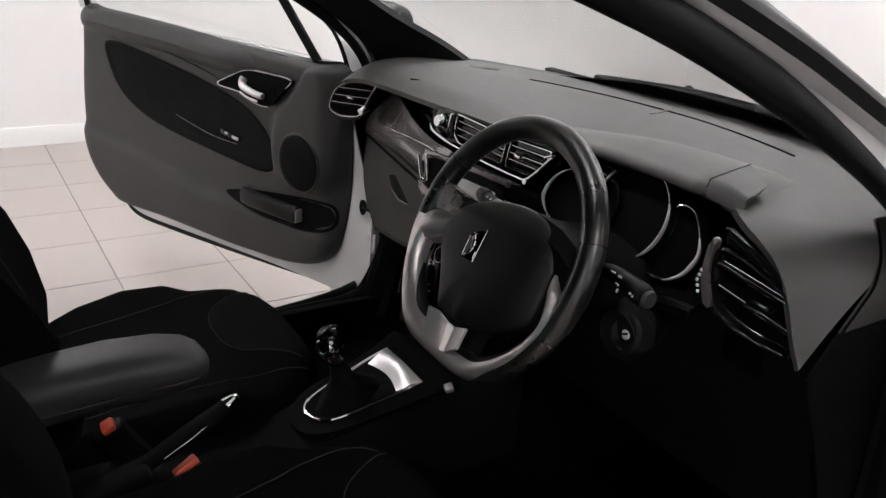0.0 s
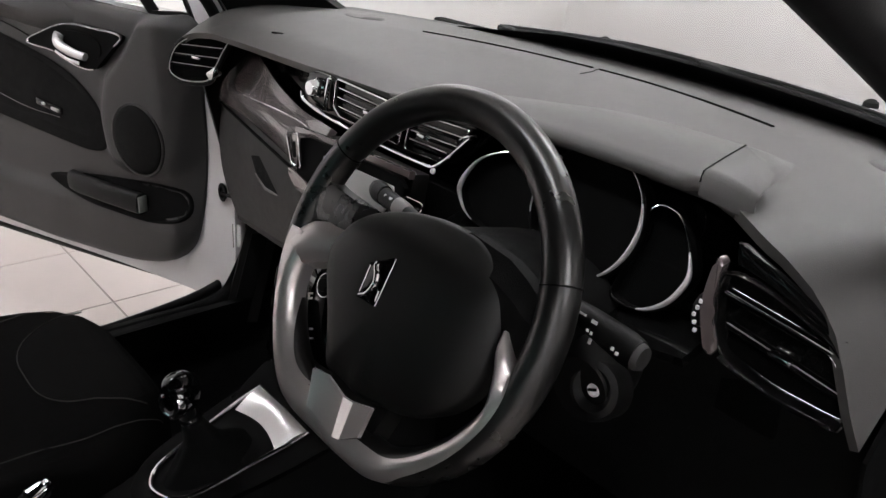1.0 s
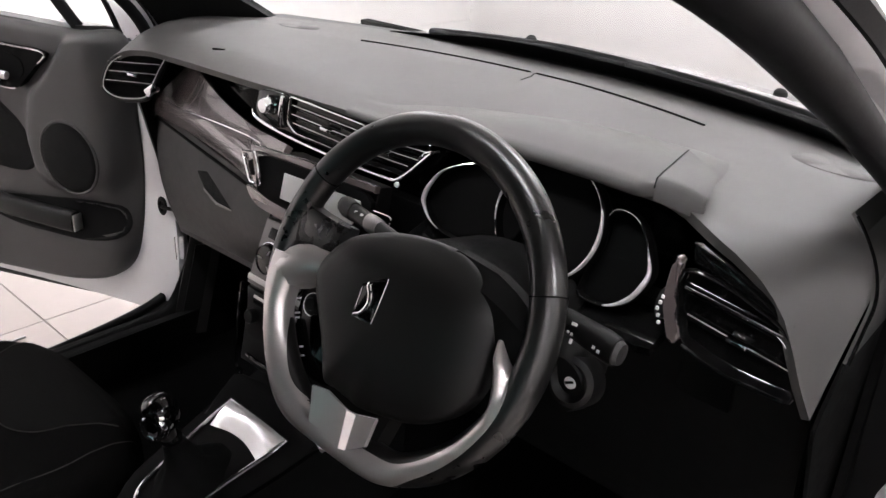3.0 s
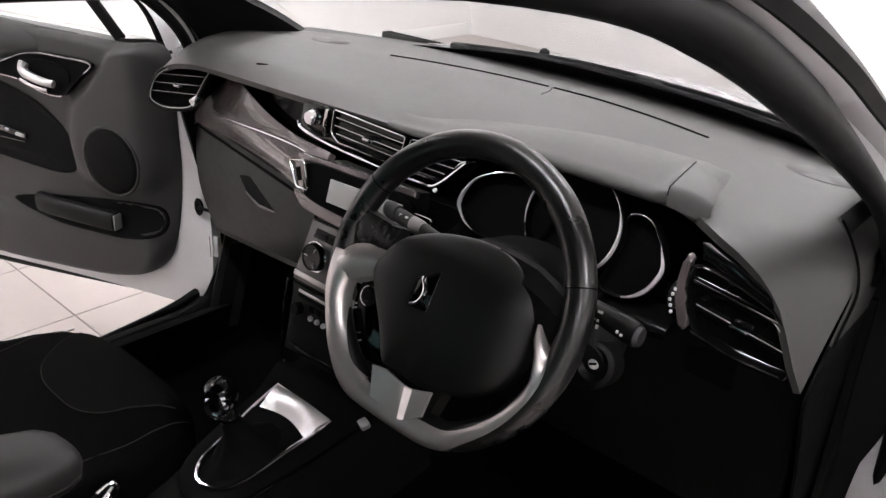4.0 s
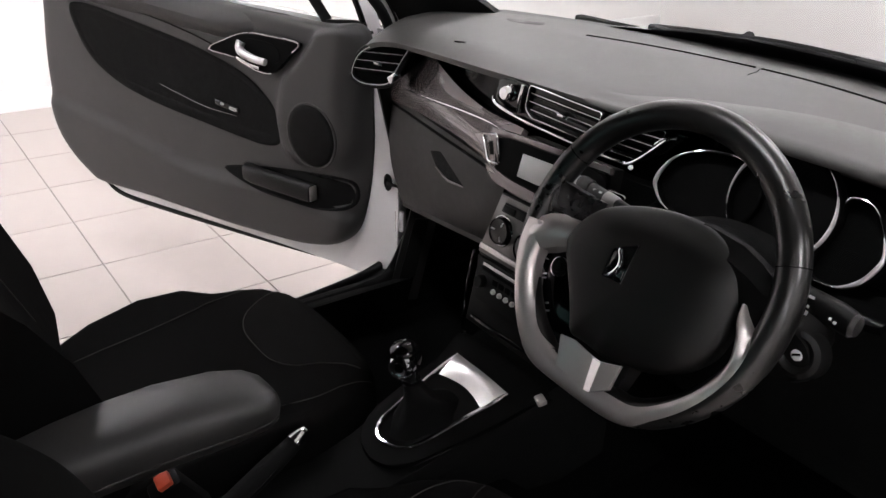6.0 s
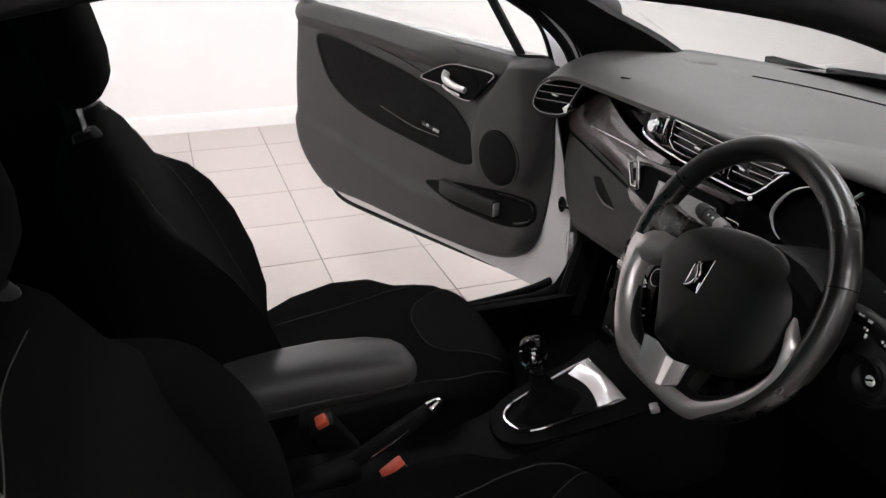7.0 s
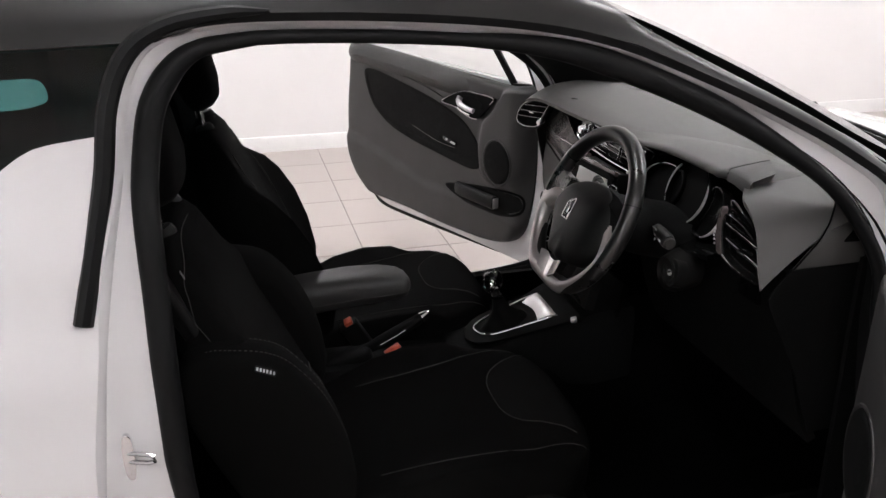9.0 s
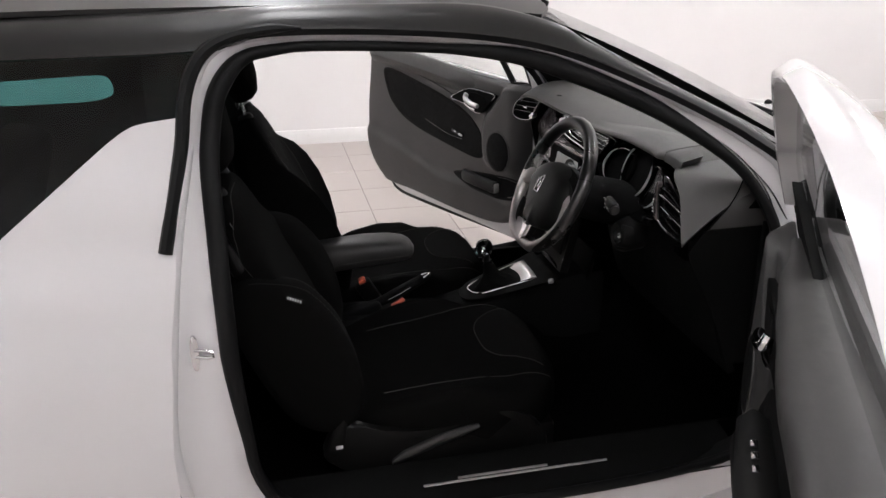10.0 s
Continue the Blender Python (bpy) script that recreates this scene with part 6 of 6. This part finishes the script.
    part("tilt_lever", loft([[(xo + outer * (0.012 + 0.008 * math.cos(a)), y + r * math.sin(a), z) for a in (2 * math.pi * j / 12 for j in range(12))] for y, z, r in ((-0.585, 0.44, 0.022), (-0.575, 0.48, 0.018), (-0.56, 0.53, 0.010), (-0.552, 0.578, 0.006))]), PLASTIC, va, "upright black recline lever")
    part("lever_symbol", rbox(0.001, 0.016, 0.010, pose(xo + outer * 0.0215, -0.575, 0.452), 0.0002), MARK, va)
    # easy-entry handle on the shoulder
    hx = x0 + outer * 0.15
    def behind(z, off):
        k = (z - base[1]) / (top[1] - base[1])
        return lerp(base[0], top[0], k) - off
    part("entry_handle_recess", rbox(0.05, 0.03, 0.17, pose(hx + outer * 0.032, behind(0.93, 0.028), 0.93, 25, 0, 0), 0.008), PLASTIC, br)
    part("entry_handle", loft([[(hx + outer * (0.052 + 0.007 * math.cos(a)), behind(z, 0.022) + r * math.sin(a), z) for a in (2 * math.pi * j / 10 for j in range(10))] for z, r in ((0.865, 0.004), (0.88, 0.010), (0.93, 0.014), (0.985, 0.010), (1.0, 0.004))]), PLASTIC, br, "black easy-entry handle")
    part("handle_symbol", rbox(0.008, 0.001, 0.016, pose(hx + outer * 0.02, behind(0.955, 0.0), 0.98, 25, 0, 0), 0.0002), PRINT, br)
    if wings < 0.5:
        edge = spline([(0, y, z) for y, z in ((-0.80, 0.80), (-0.785, 0.855), (-0.745, 0.875), (-0.70, 0.872), (-0.65, 0.861), (-0.612, 0.838), (-0.567, 0.782), (-0.543, 0.735), (-0.525, 0.685), (-0.513, 0.63), (-0.508, 0.56), (-0.53, 0.50), (-0.60, 0.48), (-0.68, 0.53), (-0.75, 0.66))], 4, True)
        cen = Vector((0, -0.645, 0.69))
        for side in (-1, 1):
            rows = []
            for dx, k in ((0.15, 0.72), (0.165, 0.84), (0.185, 0.93), (0.205, 0.98), (0.225, 1.0), (0.245, 1.0), (0.258, 0.985), (0.268, 0.96), (0.276, 0.92), (0.281, 0.86), (0.284, 0.75), (0.286, 0.55), (0.287, 0.25)):
                rows.append([(x0 + side * dx, cen.y + (p.y - cen.y) * k, cen.z + (p.z - cen.z) * k) for p in edge])
            wg = part("side_wing", loft(rows), CLOTH, br, "black cloth side wing", 70)
            for dx, k in ((0.198, 0.972), (0.252, 0.995)) if side == outer else ():
                b = bmesh.new()
                run = spline([(x0 + side * dx, cen.y + (p.y - cen.y) * k, cen.z + (p.z - cen.z) * k) for p in edge[8:34]], 3)
                for n in range(0, len(run) - 1, 2):
                    tube([run[n], run[n + 1]], 0.0008, 5, bm=b)
                part("wing_stitching", b, THREAD, wg, "dashed grey double seam")
            if side == outer:
                tree = BVHTree.FromPolygons([v.co.copy() for v in wg.data.vertices], [tuple(p.vertices) for p in wg.data.polygons])
                spot, nrm = tree.ray_cast(Vector((x0 + side * 0.281, -0.652, 0.842)) + Vector((side * 0.3, 0, 0.3)), Vector((-side, 0, -1)).normalized())[:2]
                along = Vector((0, 1, -0.45))
                tm = frame_of(spot + nrm * 0.001, along - nrm * along.dot(nrm), nrm.cross(along))
                tg = part("side_tag", rbox(0.036, 0.011, 0.0015, tm, 0.0003), PLASTIC, wg, "small woven tag")
                for k in range(6):
                    part("tag_mark", rbox(0.003, 0.0055, 0.0008, tm @ pose(-0.014 + 0.0056 * k, 0, 0.0009, 0, 0, 12), 0), MARK, tg)
        for pts in (drape(br, [(p.x, -0.3, p.z) for p in spline([(x0 - 0.20, 0, 0.612), (x0, 0, 0.60), (x0 + 0.19, 0, 0.61)], 8)], (0, -1, 0)),
                    drape(br, spline([(x0 - 0.02, -0.765, 1.023), (x0 + 0.07, -0.77, 1.028), (x0 + 0.125, -0.768, 1.021), (x0 + 0.173, -0.762, 0.985), (x0 + 0.19, -0.755, 0.948), (x0 + 0.206, -0.747, 0.91), (x0 + 0.222, -0.737, 0.877)], 6), (-0.4, -0.5, -0.76))):
            part("edge_stitching", tube(pts, 0.0008, 5), THREAD, br, "grey stitched seam")
    return s


seat("driver_seat", "black cloth driver's seat with grey stitching", 0.35, 1, (-0.545, 0.46), (-0.805, 1.03), 0.30)
seat("passenger_seat", "black cloth passenger seat with grey stitching", -0.35, -1, (-0.50, 0.46), (-0.745, 1.055))

# rear bench, in the dark behind
rb = thing("rear_bench", "black cloth rear bench seat in shadow", "rear seat", "", (0, -1.3, 0.3))
part("cushion", rbox(1.2, 0.5, 0.22, pose(0, -1.22, 0.42, 4, 0, 0), 0.05, 3), CLOTH, rb)
part("backrest", rbox(1.2, 0.16, 0.6, pose(0, -1.52, 0.72, -18, 0, 0), 0.05, 3), CLOTH, rb)
part("parcel_shelf", rbox(1.2, 0.34, 0.03, pose(0, -1.76, 0.96), 0.01), LINING, rb)

# ---- centre console ----
PS = 0.28


def plate_z(y):
    return 0.574 + PS * (y - 0.1)


cons = thing("centre_console", "black centre console with satin gear surround", "console", "", (0, 0, 0.5))
part("console_body", loft([[(-w, y, 0.36), (-w - 0.004, y, z - 0.02), (-w + 0.012, y, z), (w - 0.012, y, z), (w + 0.004, y, z - 0.02), (w, y, 0.36)] for y, z, w in ((-0.66, 0.50, 0.075), (-0.42, 0.495, 0.075), (-0.2, 0.485, 0.078), (-0.12, 0.502, 0.082), (0.0, 0.537, 0.098), (0.12, 0.57, 0.115), (0.2, 0.592, 0.118), (0.30, 0.60, 0.118))]), KNEE, cons)
part("bin_back", patch(lambda u, v: (lerp(-0.11, 0.12, u), lerp(0.24, 0.26, v), lerp(0.56, 0.67, v)), 3, 3, 0.01), DIAL, cons)


def plate(outline, lift, depth, material, name, label="", bevel=0.002, parent=cons):
    b = slab(outline, depth, frame_of((0, 0.1, 0.574 + lift), (1, 0, 0), (0, 1, PS)) @ pose(0, -0.1 * math.hypot(1, PS), 0) @ Matrix.Diagonal((1, math.hypot(1, PS), 1, 1)), bevel)
    return part(name, b, material, parent, label)


plate(spline([(-0.105, 0.15), (-0.095, 0.09), (-0.085, 0.0), (-0.07, -0.085), (-0.02, -0.125), (0.035, -0.12), (0.068, -0.085), (0.10, 0.03), (0.115, 0.12), (0.112, 0.15)], 4, True), -0.004, 0.008, DIAL, "gloss_frame", "gloss black console frame", 0.003)
[(-0.0705, 0.10), (0.0715, 0.098), (0.058, 0.02), (0.047, -0.055), (0.030, -0.086), (0.0, -0.098), (-0.022, -0.096), (-0.043, -0.075), (-0.056, -0.02), (-0.068, 0.055)]
loop = [(-0.0705, 0.10), (0.0, 0.1005), (0.0715, 0.098)] + [(p.x, p.y) for p in spline([(0.0715, 0.098, 0), (0.058, 0.02, 0), (0.047, -0.055, 0), (0.030, -0.086, 0), (0.0, -0.098, 0), (-0.022, -0.096, 0), (-0.043, -0.075, 0), (-0.056, -0.02, 0), (-0.068, 0.055, 0), (-0.0705, 0.10, 0)], 5)][1:-1]
ZP = lambda x, y, h=0.0: Vector((x, y, plate_z(y) + h))
part("chrome_loop", tube([ZP(x, y, 0.006) for x, y in loop], 0.0036, 8, True), CHROME, cons, "chrome loop round the gear lever")
part("satin_plate", patch(lambda u, v: ZP(lerp(lerp(-0.058, -0.068, v), lerp(0.060, 0.069, v), u), lerp(0.050 + 0.012 * math.sin(u * 3.14) , 0.098, v), 0.004 + 0.012 * math.sin(v * 2.2) ** 1.2 * (0.6 + 0.4 * math.sin(u * 3.14))), 14, 10, 0.004), SATIN, cons, "satin aluminium plate")
part("lower_chrome", tube([(0.112, 0.135, 0.586), (0.10, 0.08, 0.568), (0.078, -0.04, 0.533), (0.066, -0.085, 0.520)], 0.003, 8, flat=2.0), PIANO, cons)
part("frame_clip", rbox(0.022, 0.016, 0.010, pose(0.118, 0.128, 0.586, 15, 0, -20), 0.003), SATIN, cons)
part("well", slab([(p[0] * 0.97, p[1] * 0.97) for p in loop], 0.002, frame_of((0, 0.1, 0.572), (1, 0, 0), (0, 1, PS)) @ pose(0, -0.1 * math.hypot(1, PS), 0) @ Matrix.Diagonal((1, math.hypot(1, PS), 1, 1))), DIAL, cons)

gear = thing("gear_lever", "black and chrome gear lever with leather boot", "gear lever", "", (-0.01, -0.03, 0.54))
rings = []
for t, wx, wy in ((0.0, 0.052, 0.066), (0.12, 0.047, 0.058), (0.28, 0.036, 0.044), (0.45, 0.026, 0.031), (0.62, 0.020, 0.023), (0.8, 0.0175, 0.019), (0.92, 0.0165, 0.017), (1.0, 0.0125, 0.0125)):
    cx, cy, cz = lerp(0.0, -0.015, t), lerp(-0.015, -0.034, t), lerp(0.542, 0.612, t ** 1.15)
    rings.append([(cx + wx * (1 + 0.10 * math.sin(5 * a + 6 * t) * (1 - t)) * math.cos(a), cy + wy * (1 + 0.10 * math.cos(4 * a - 5 * t) * (1 - t)) * math.sin(a), cz + PS * wy * math.sin(a) * (1 - t) + 0.004 * math.sin(6 * a + 9 * t) * math.sin(math.pi * t)) for a in (2 * math.pi * j / 40 for j in range(40))])
part("boot", loft(rings), KNEE, gear, "black leather gaiter", 80)
part("collar", lathe([(0.013, 0.0), (0.0155, 0.003), (0.0155, 0.009), (0.012, 0.012)], 24, pose(-0.0155, -0.035, 0.607, 5, 0, 0)), PIANO, gear)
part("stem", tube([(-0.0145, -0.037, 0.595), (-0.014, -0.043, 0.645)], lambda t: 0.0115 - 0.001 * t, 16), PLASTIC, gear)
part("knob", lathe([(0.001, -0.028), (0.014, -0.027), (0.021, -0.019), (0.026, -0.006), (0.0265, 0.004), (0.024, 0.015), (0.017, 0.0225), (0.009, 0.0258), (0.001, 0.0265)], 32, pose(-0.016, -0.047, 0.661, 8, -6, 0)), PIANO, gear, "gloss black gear knob")
km = frame_of((-0.003, -0.064, 0.655), (0.9, 0.5, 0), (0, 0.35, 1))
part("knob_ring", lathe([(0.010, 0.006), (0.0155, 0.008), (0.021, 0.003), (0.0225, -0.006), (0.020, -0.016)], 28, km), CHROME, gear, "chrome ring of the knob")
part("knob_eye", lathe([(0.001, 0.008), (0.007, 0.008), (0.0095, 0.005)], 20, km), PIANO, gear)
for k in range(3):
    part("shift_line", rbox(0.0012, 0.012, 0.0006, pose(-0.023 + 0.007 * k, -0.047, 0.6865, 8, -6, 0), 0), MARK, gear)
part("shift_line", rbox(0.016, 0.0012, 0.0006, pose(-0.016, -0.047, 0.6868, 8, -6, 0), 0), MARK, gear)

hb = thing("handbrake", "black handbrake lever with chrome button end", "handbrake", "", (0.0, -0.4, 0.49))
part("grip", tube(spline([(0.008, -0.42, 0.505), (-0.004, -0.35, 0.53), (-0.016, -0.29, 0.552), (-0.027, -0.238, 0.572)], 6), lambda t: 0.0125 + 0.004 * math.sin(t * 3.0), 14, up=(1, 0, 0)), KNEE, hb, "black leather grip")
part("end_cap", tube([(-0.0262, -0.242, 0.5705), (-0.0285, -0.231, 0.575), (-0.030, -0.224, 0.578)], lambda t: 0.0155 - 0.004 * t, 14, up=(1, 0, 0)), CHROME, hb, "chrome end cap")
part("button", rbox(0.014, 0.010, 0.014, pose(-0.0305, -0.221, 0.579, 20, 0, 10), 0.003), CHROME, hb)
part("trim_line", tube([(0.016, -0.36, 0.528), (0.005, -0.31, 0.545), (-0.004, -0.28, 0.558)], 0.0013, 6), CHROME, hb)
part("lever_boot", rbox(0.05, 0.14, 0.035, pose(0.01, -0.45, 0.497, 12, 0, 0), 0.012, 3), KNEE, hb)

arm = thing("armrest", "black leather centre armrest lowered between the seats", "armrest", "", (-0.02, -0.45, 0.6))
AR = [(-0.065, 0.05, -0.70, 0.628, 0.035), (-0.065, 0.060, -0.66, 0.642, 0.044), (-0.055, 0.063, -0.55, 0.661, 0.046), (-0.036, 0.063, -0.42, 0.679, 0.044), (-0.020, 0.060, -0.345, 0.686, 0.040), (-0.010, 0.052, -0.305, 0.688, 0.034), (-0.004, 0.04, -0.287, 0.688, 0.026), (-0.001, 0.02, -0.277, 0.688, 0.012)]
ap = part("armrest_pad", loft([[(x0 + w * math.copysign(abs(math.cos(a)) ** 0.7, math.cos(a)), y, z + h * math.copysign(abs(math.sin(a)) ** 0.75, math.sin(a))) for a in (2 * math.pi * j / 28 for j in range(28))] for x0, w, y, z, h in AR]), VINYL, arm, "", 70)
part("pad_stitching", tube([(x0 + w * 1.003, y, z - h * 0.25) for x0, w, y, z, h in AR[1:-1]] + [(-0.001, -0.276, 0.682)], 0.0012, 5), THREAD, ap)
part("armrest_hinge", rbox(0.05, 0.10, 0.10, pose(-0.06, -0.66, 0.60), 0.02), PLASTIC, arm)

for x, y, z, ry, lab in ((0.068, -0.333, 0.545, -18, "black belt buckle with an orange-red button beside the driver's seat"), (-0.055, -0.425, 0.573, 14, "black belt buckle with an orange-red button beside the passenger seat")):
    bk = thing("seat_belt_buckle", lab, "belt buckle", "belt buckles", (x, y, z))
    m = pose(x, y, z, 28, ry, 0)
    part("buckle_body", rbox(0.03, 0.05, 0.11, m @ pose(0, -0.01, -0.06), 0.006), PLASTIC, bk)
    part("release_button", rbox(0.024, 0.042 if x > 0 else 0.022, 0.012, m @ pose(0, -0.006, -0.001), 0.003), RED, bk, "orange-red release button")
    part("buckle_stalk", rbox(0.022, 0.012, 0.10, m @ pose(0, -0.01, -0.13), 0.003), RUBBER, bk)

# ---- small parts of the body ----
for sgn, lab in ((1, "driver's"), (-1, "passenger's")):
    b = slab(ellipse(0, 0, 0.008, 0.038, 24, 2.6), 0.007, frame_of((sgn * 0.786, -0.850, 0.822), (0, sgn, 0), (0, 0, 1)), 0.001)
    st = solo("door_striker", b, CHROME, "bright steel door striker on the white pillar", "striker", "door strikers")
    part("striker_loop", tube([(sgn * 0.790, -0.850, 0.829), (sgn * 0.800, -0.824, 0.829), (sgn * 0.803, -0.815, 0.826), (sgn * 0.803, -0.815, 0.818), (sgn * 0.800, -0.824, 0.815), (sgn * 0.790, -0.850, 0.815)], 0.0036, 8), STEEL, st)
    for a, b2, x in ((-0.40, 0.045, 0.760), (-0.317, -0.10, 0.748)):
        solo("sill_strip", rbox(0.006, b2 - a, 0.004, pose(sgn * x, (a + b2) / 2, 0.4075), 0.0015), SATIN, "thin bright scuff strip on the black sill", "sill strip", "sill strips")
    blt = thing("seat_belt", "dark grey seat belt hanging by the door pillar", "seat belt", "seat belts", (sgn * 0.68, -0.83, 1.0))
    fwd = 0.03 if sgn < 0 else 0.0
    path = [(sgn * 0.635, -0.845, 1.20), (sgn * 0.665, -0.83 + fwd, 1.0), (sgn * 0.685, -0.82 + fwd, 0.75), (sgn * 0.69, -0.81 + fwd, 0.45)]
    part("webbing", loft([[Vector(p) + Vector((0, -0.022, 0)), Vector(p) + Vector((0, 0.022, 0.0)), Vector(p) + Vector((sgn * 0.002, 0.022, 0)), Vector(p) + Vector((sgn * 0.002, -0.022, 0))] for p in spline(path, 6)]), BELT, blt)
    part("belt_guide", rbox(0.02, 0.07, 0.05, pose(sgn * 0.638, -0.845, 1.20), 0.008), PLASTIC, blt)
# passenger-side door check and hinge plates, kick panel with its grille
ck = thing("door_check", "black door check strap ring on the white jamb", "door check", "", (-0.735, 0.380, 0.632))
DM = frame_of((-0.737, 0.377, 0.631), (0.953, 0.304, 0), (0, 0, 1))
part("strap_seal", lathe([(0.016, 0.0), (0.018, 0.004), (0.014, 0.006), (0.010, 0.005), (0.009, 0.001)], 24, DM @ Matrix.Diagonal((0.75, 1.3, 1, 1))), RUBBER, ck)
part("strap", rbox(0.045, 0.008, 0.006, DM @ pose(0.02, -0.002, 0.006), 0.002), PLASTIC, ck)
hg = thing("hinge_bracket", "white painted hinge bracket on the jamb", "hinge", "", (-0.72, 0.40, 0.52))
HM = frame_of((-0.719, 0.402, 0.522), (0.953, 0.304, 0), (0, 0, 1))
part("hinge_leaf", rbox(0.022, 0.058, 0.010, HM, 0.003), WHITE, hg)
part("hinge_pin", tube([HM @ Vector((-0.009, -0.03, 0.006)), HM @ Vector((-0.009, 0.03, 0.006))], 0.004, 10), STEEL, hg)
km_in = spline([(-0.69, -0.10, 0.392), (-0.69, 0.10, 0.391), (-0.69, 0.205, 0.392), (-0.69, 0.267, 0.396), (-0.69, 0.334, 0.412), (-0.69, 0.386, 0.496), (-0.69, 0.416, 0.563), (-0.69, 0.43, 0.66), (-0.69, 0.435, 0.80)], 5)
sm = thing("sill_moulding", "black curved moulding from the sill up to the footwell", "sill trim", "", (-0.69, 0.3, 0.4))
part("moulding", loft([[p + Vector((-0.02, 0.02, -0.03)), p + Vector((-0.004, 0.004, -0.004)), p + Vector((0.006, 0, 0.0)), p + Vector((0.02, 0.012, -0.006)), p + Vector((0.025, 0.05, -0.04)), p + Vector((0.03, 0.08, -0.10))] for p in km_in], None, False, False, False), KNEE, sm, "", 70)
kp = thing("kick_panel", "black footwell kick panel with a ribbed rest", "kick panel", "", (-0.69, 0.45, 0.5))
kick = lambda u, v: Vector((lerp(-0.668, -0.635, u), lerp(lerp(0.325, 0.40, u), lerp(0.405, 0.47, u), v), lerp(0.33, 0.59, v)))
part("panel", patch(kick, 6, 8, 0.012), GLOVE, kp)
part("grille", patch(lambda u, v: kick(lerp(0.25, 0.75, u), lerp(0.25, 0.85, v)) + Vector((0.004, -0.006, 0.0)), 3, 4, 0.004), PLASTIC, kp, "dark ribbed inset")

# wipers and washer jets outside the windscreen
for u0, u1 in ((0.615, 0.965), (0.27, 0.61)):
    path = [screen_at(u, 0.015 + 0.045 * min(1.0, max(0.0, u - 0.25) / 0.25)) + Vector((0, 0.010, 0.005)) for u in (lerp(u0, u1, i / 24) for i in range(25))]
    wp = thing("wiper", "black windscreen wiper at rest", "wiper", "wipers", path[0])
    part("blade", tube(path, 0.0055, 8, flat=0.7), RUBBER, wp)
    part("arm", tube([p + Vector((0, 0.018, 0.004)) for p in path], 0.005, 8), RUBBER, wp)
    part("arm_joint", rbox(0.06, 0.024, 0.016, Matrix.Translation(path[0] + Vector((0.02, 0.010, 0.0))) @ pose(0, 0, 0, 0, 3, -6), 0.006), RUBBER, wp)
for x, y in ((-0.215, 1.02), (0.355, 1.01)):
    solo("washer_jet", lathe([(0.013, 0.0), (0.012, 0.008), (0.006, 0.013), (0.001, 0.014)], 16, pose(x, y, 1.026 - 0.02 * abs(x / 0.72) ** 2.5)), RUBBER, "small black washer jet on the white bonnet", "washer jet", "washer jets")
rv = thing("rear_view_mirror", "black interior rear-view mirror", "mirror", "", (0.06, 0.06, 1.30))
part("housing", rbox(0.22, 0.04, 0.06, pose(0.08, 0.05, 1.31, -10, 0, -12), 0.014, 3), PLASTIC, rv)
part("stem", tube([(0.06, 0.07, 1.33), (0.04, 0.10, 1.40)], 0.012, 10), PLASTIC, rv)


# ---- floor ----
def floor_tiles():
    f = solo("floor", rbox(ROOM_X1 - ROOM_X0, ROOM_Y1 - ROOM_Y0, 0.1, pose((ROOM_X0 + ROOM_X1) / 2, (ROOM_Y0 + ROOM_Y1) / 2, -0.053), 0), GROUT, "beige square porcelain floor tiles with grey joints", "floor", kind="structure")
    step = 0.447
    shared = {}
    rest = bmesh.new()
    x = -1.51 + step * 14
    i = 0
    xs = []
    while x - step > ROOM_X0 - step:
        lo, hi = max(x - step, ROOM_X0), min(x, ROOM_X1)
        if hi - lo > 0.02:
            xs.append((lo, hi))
        x -= step
    y = 0.35 - step * 12
    ys = []
    while y < ROOM_Y1:
        lo, hi = max(y, ROOM_Y0), min(y + step, ROOM_Y1)
        if hi - lo > 0.02:
            ys.append((lo, hi))
        y += step
    g = 0.0025
    for x0, x1 in xs:
        for y0, y1 in ys:
            sx, sy = x1 - x0 - 2 * g, y1 - y0 - 2 * g
            cx, cy = (x0 + x1) / 2, (y0 + y1) / 2
            near = -4.2 <= cx <= -0.8 and -1.6 <= cy <= 1.6
            if near:
                key = (round(sx, 3), round(sy, 3))
                if key not in shared:
                    ob = mesh_ob("tile", rbox(sx, sy, 0.006, None, 0.0012, 1), TILE)
                    shared[key] = ob.data
                else:
                    ob = new("tile", shared[key])
                ob.location = (cx, cy, -0.003)
                ob.parent = f
            else:
                rbox(sx, sy, 0.006, pose(cx, cy, -0.003), 0, 1, rest)
    r = mesh_ob("tile_field", rest, TILE)
    r.parent = f
    r["kind"] = "stuff"


floor_tiles()
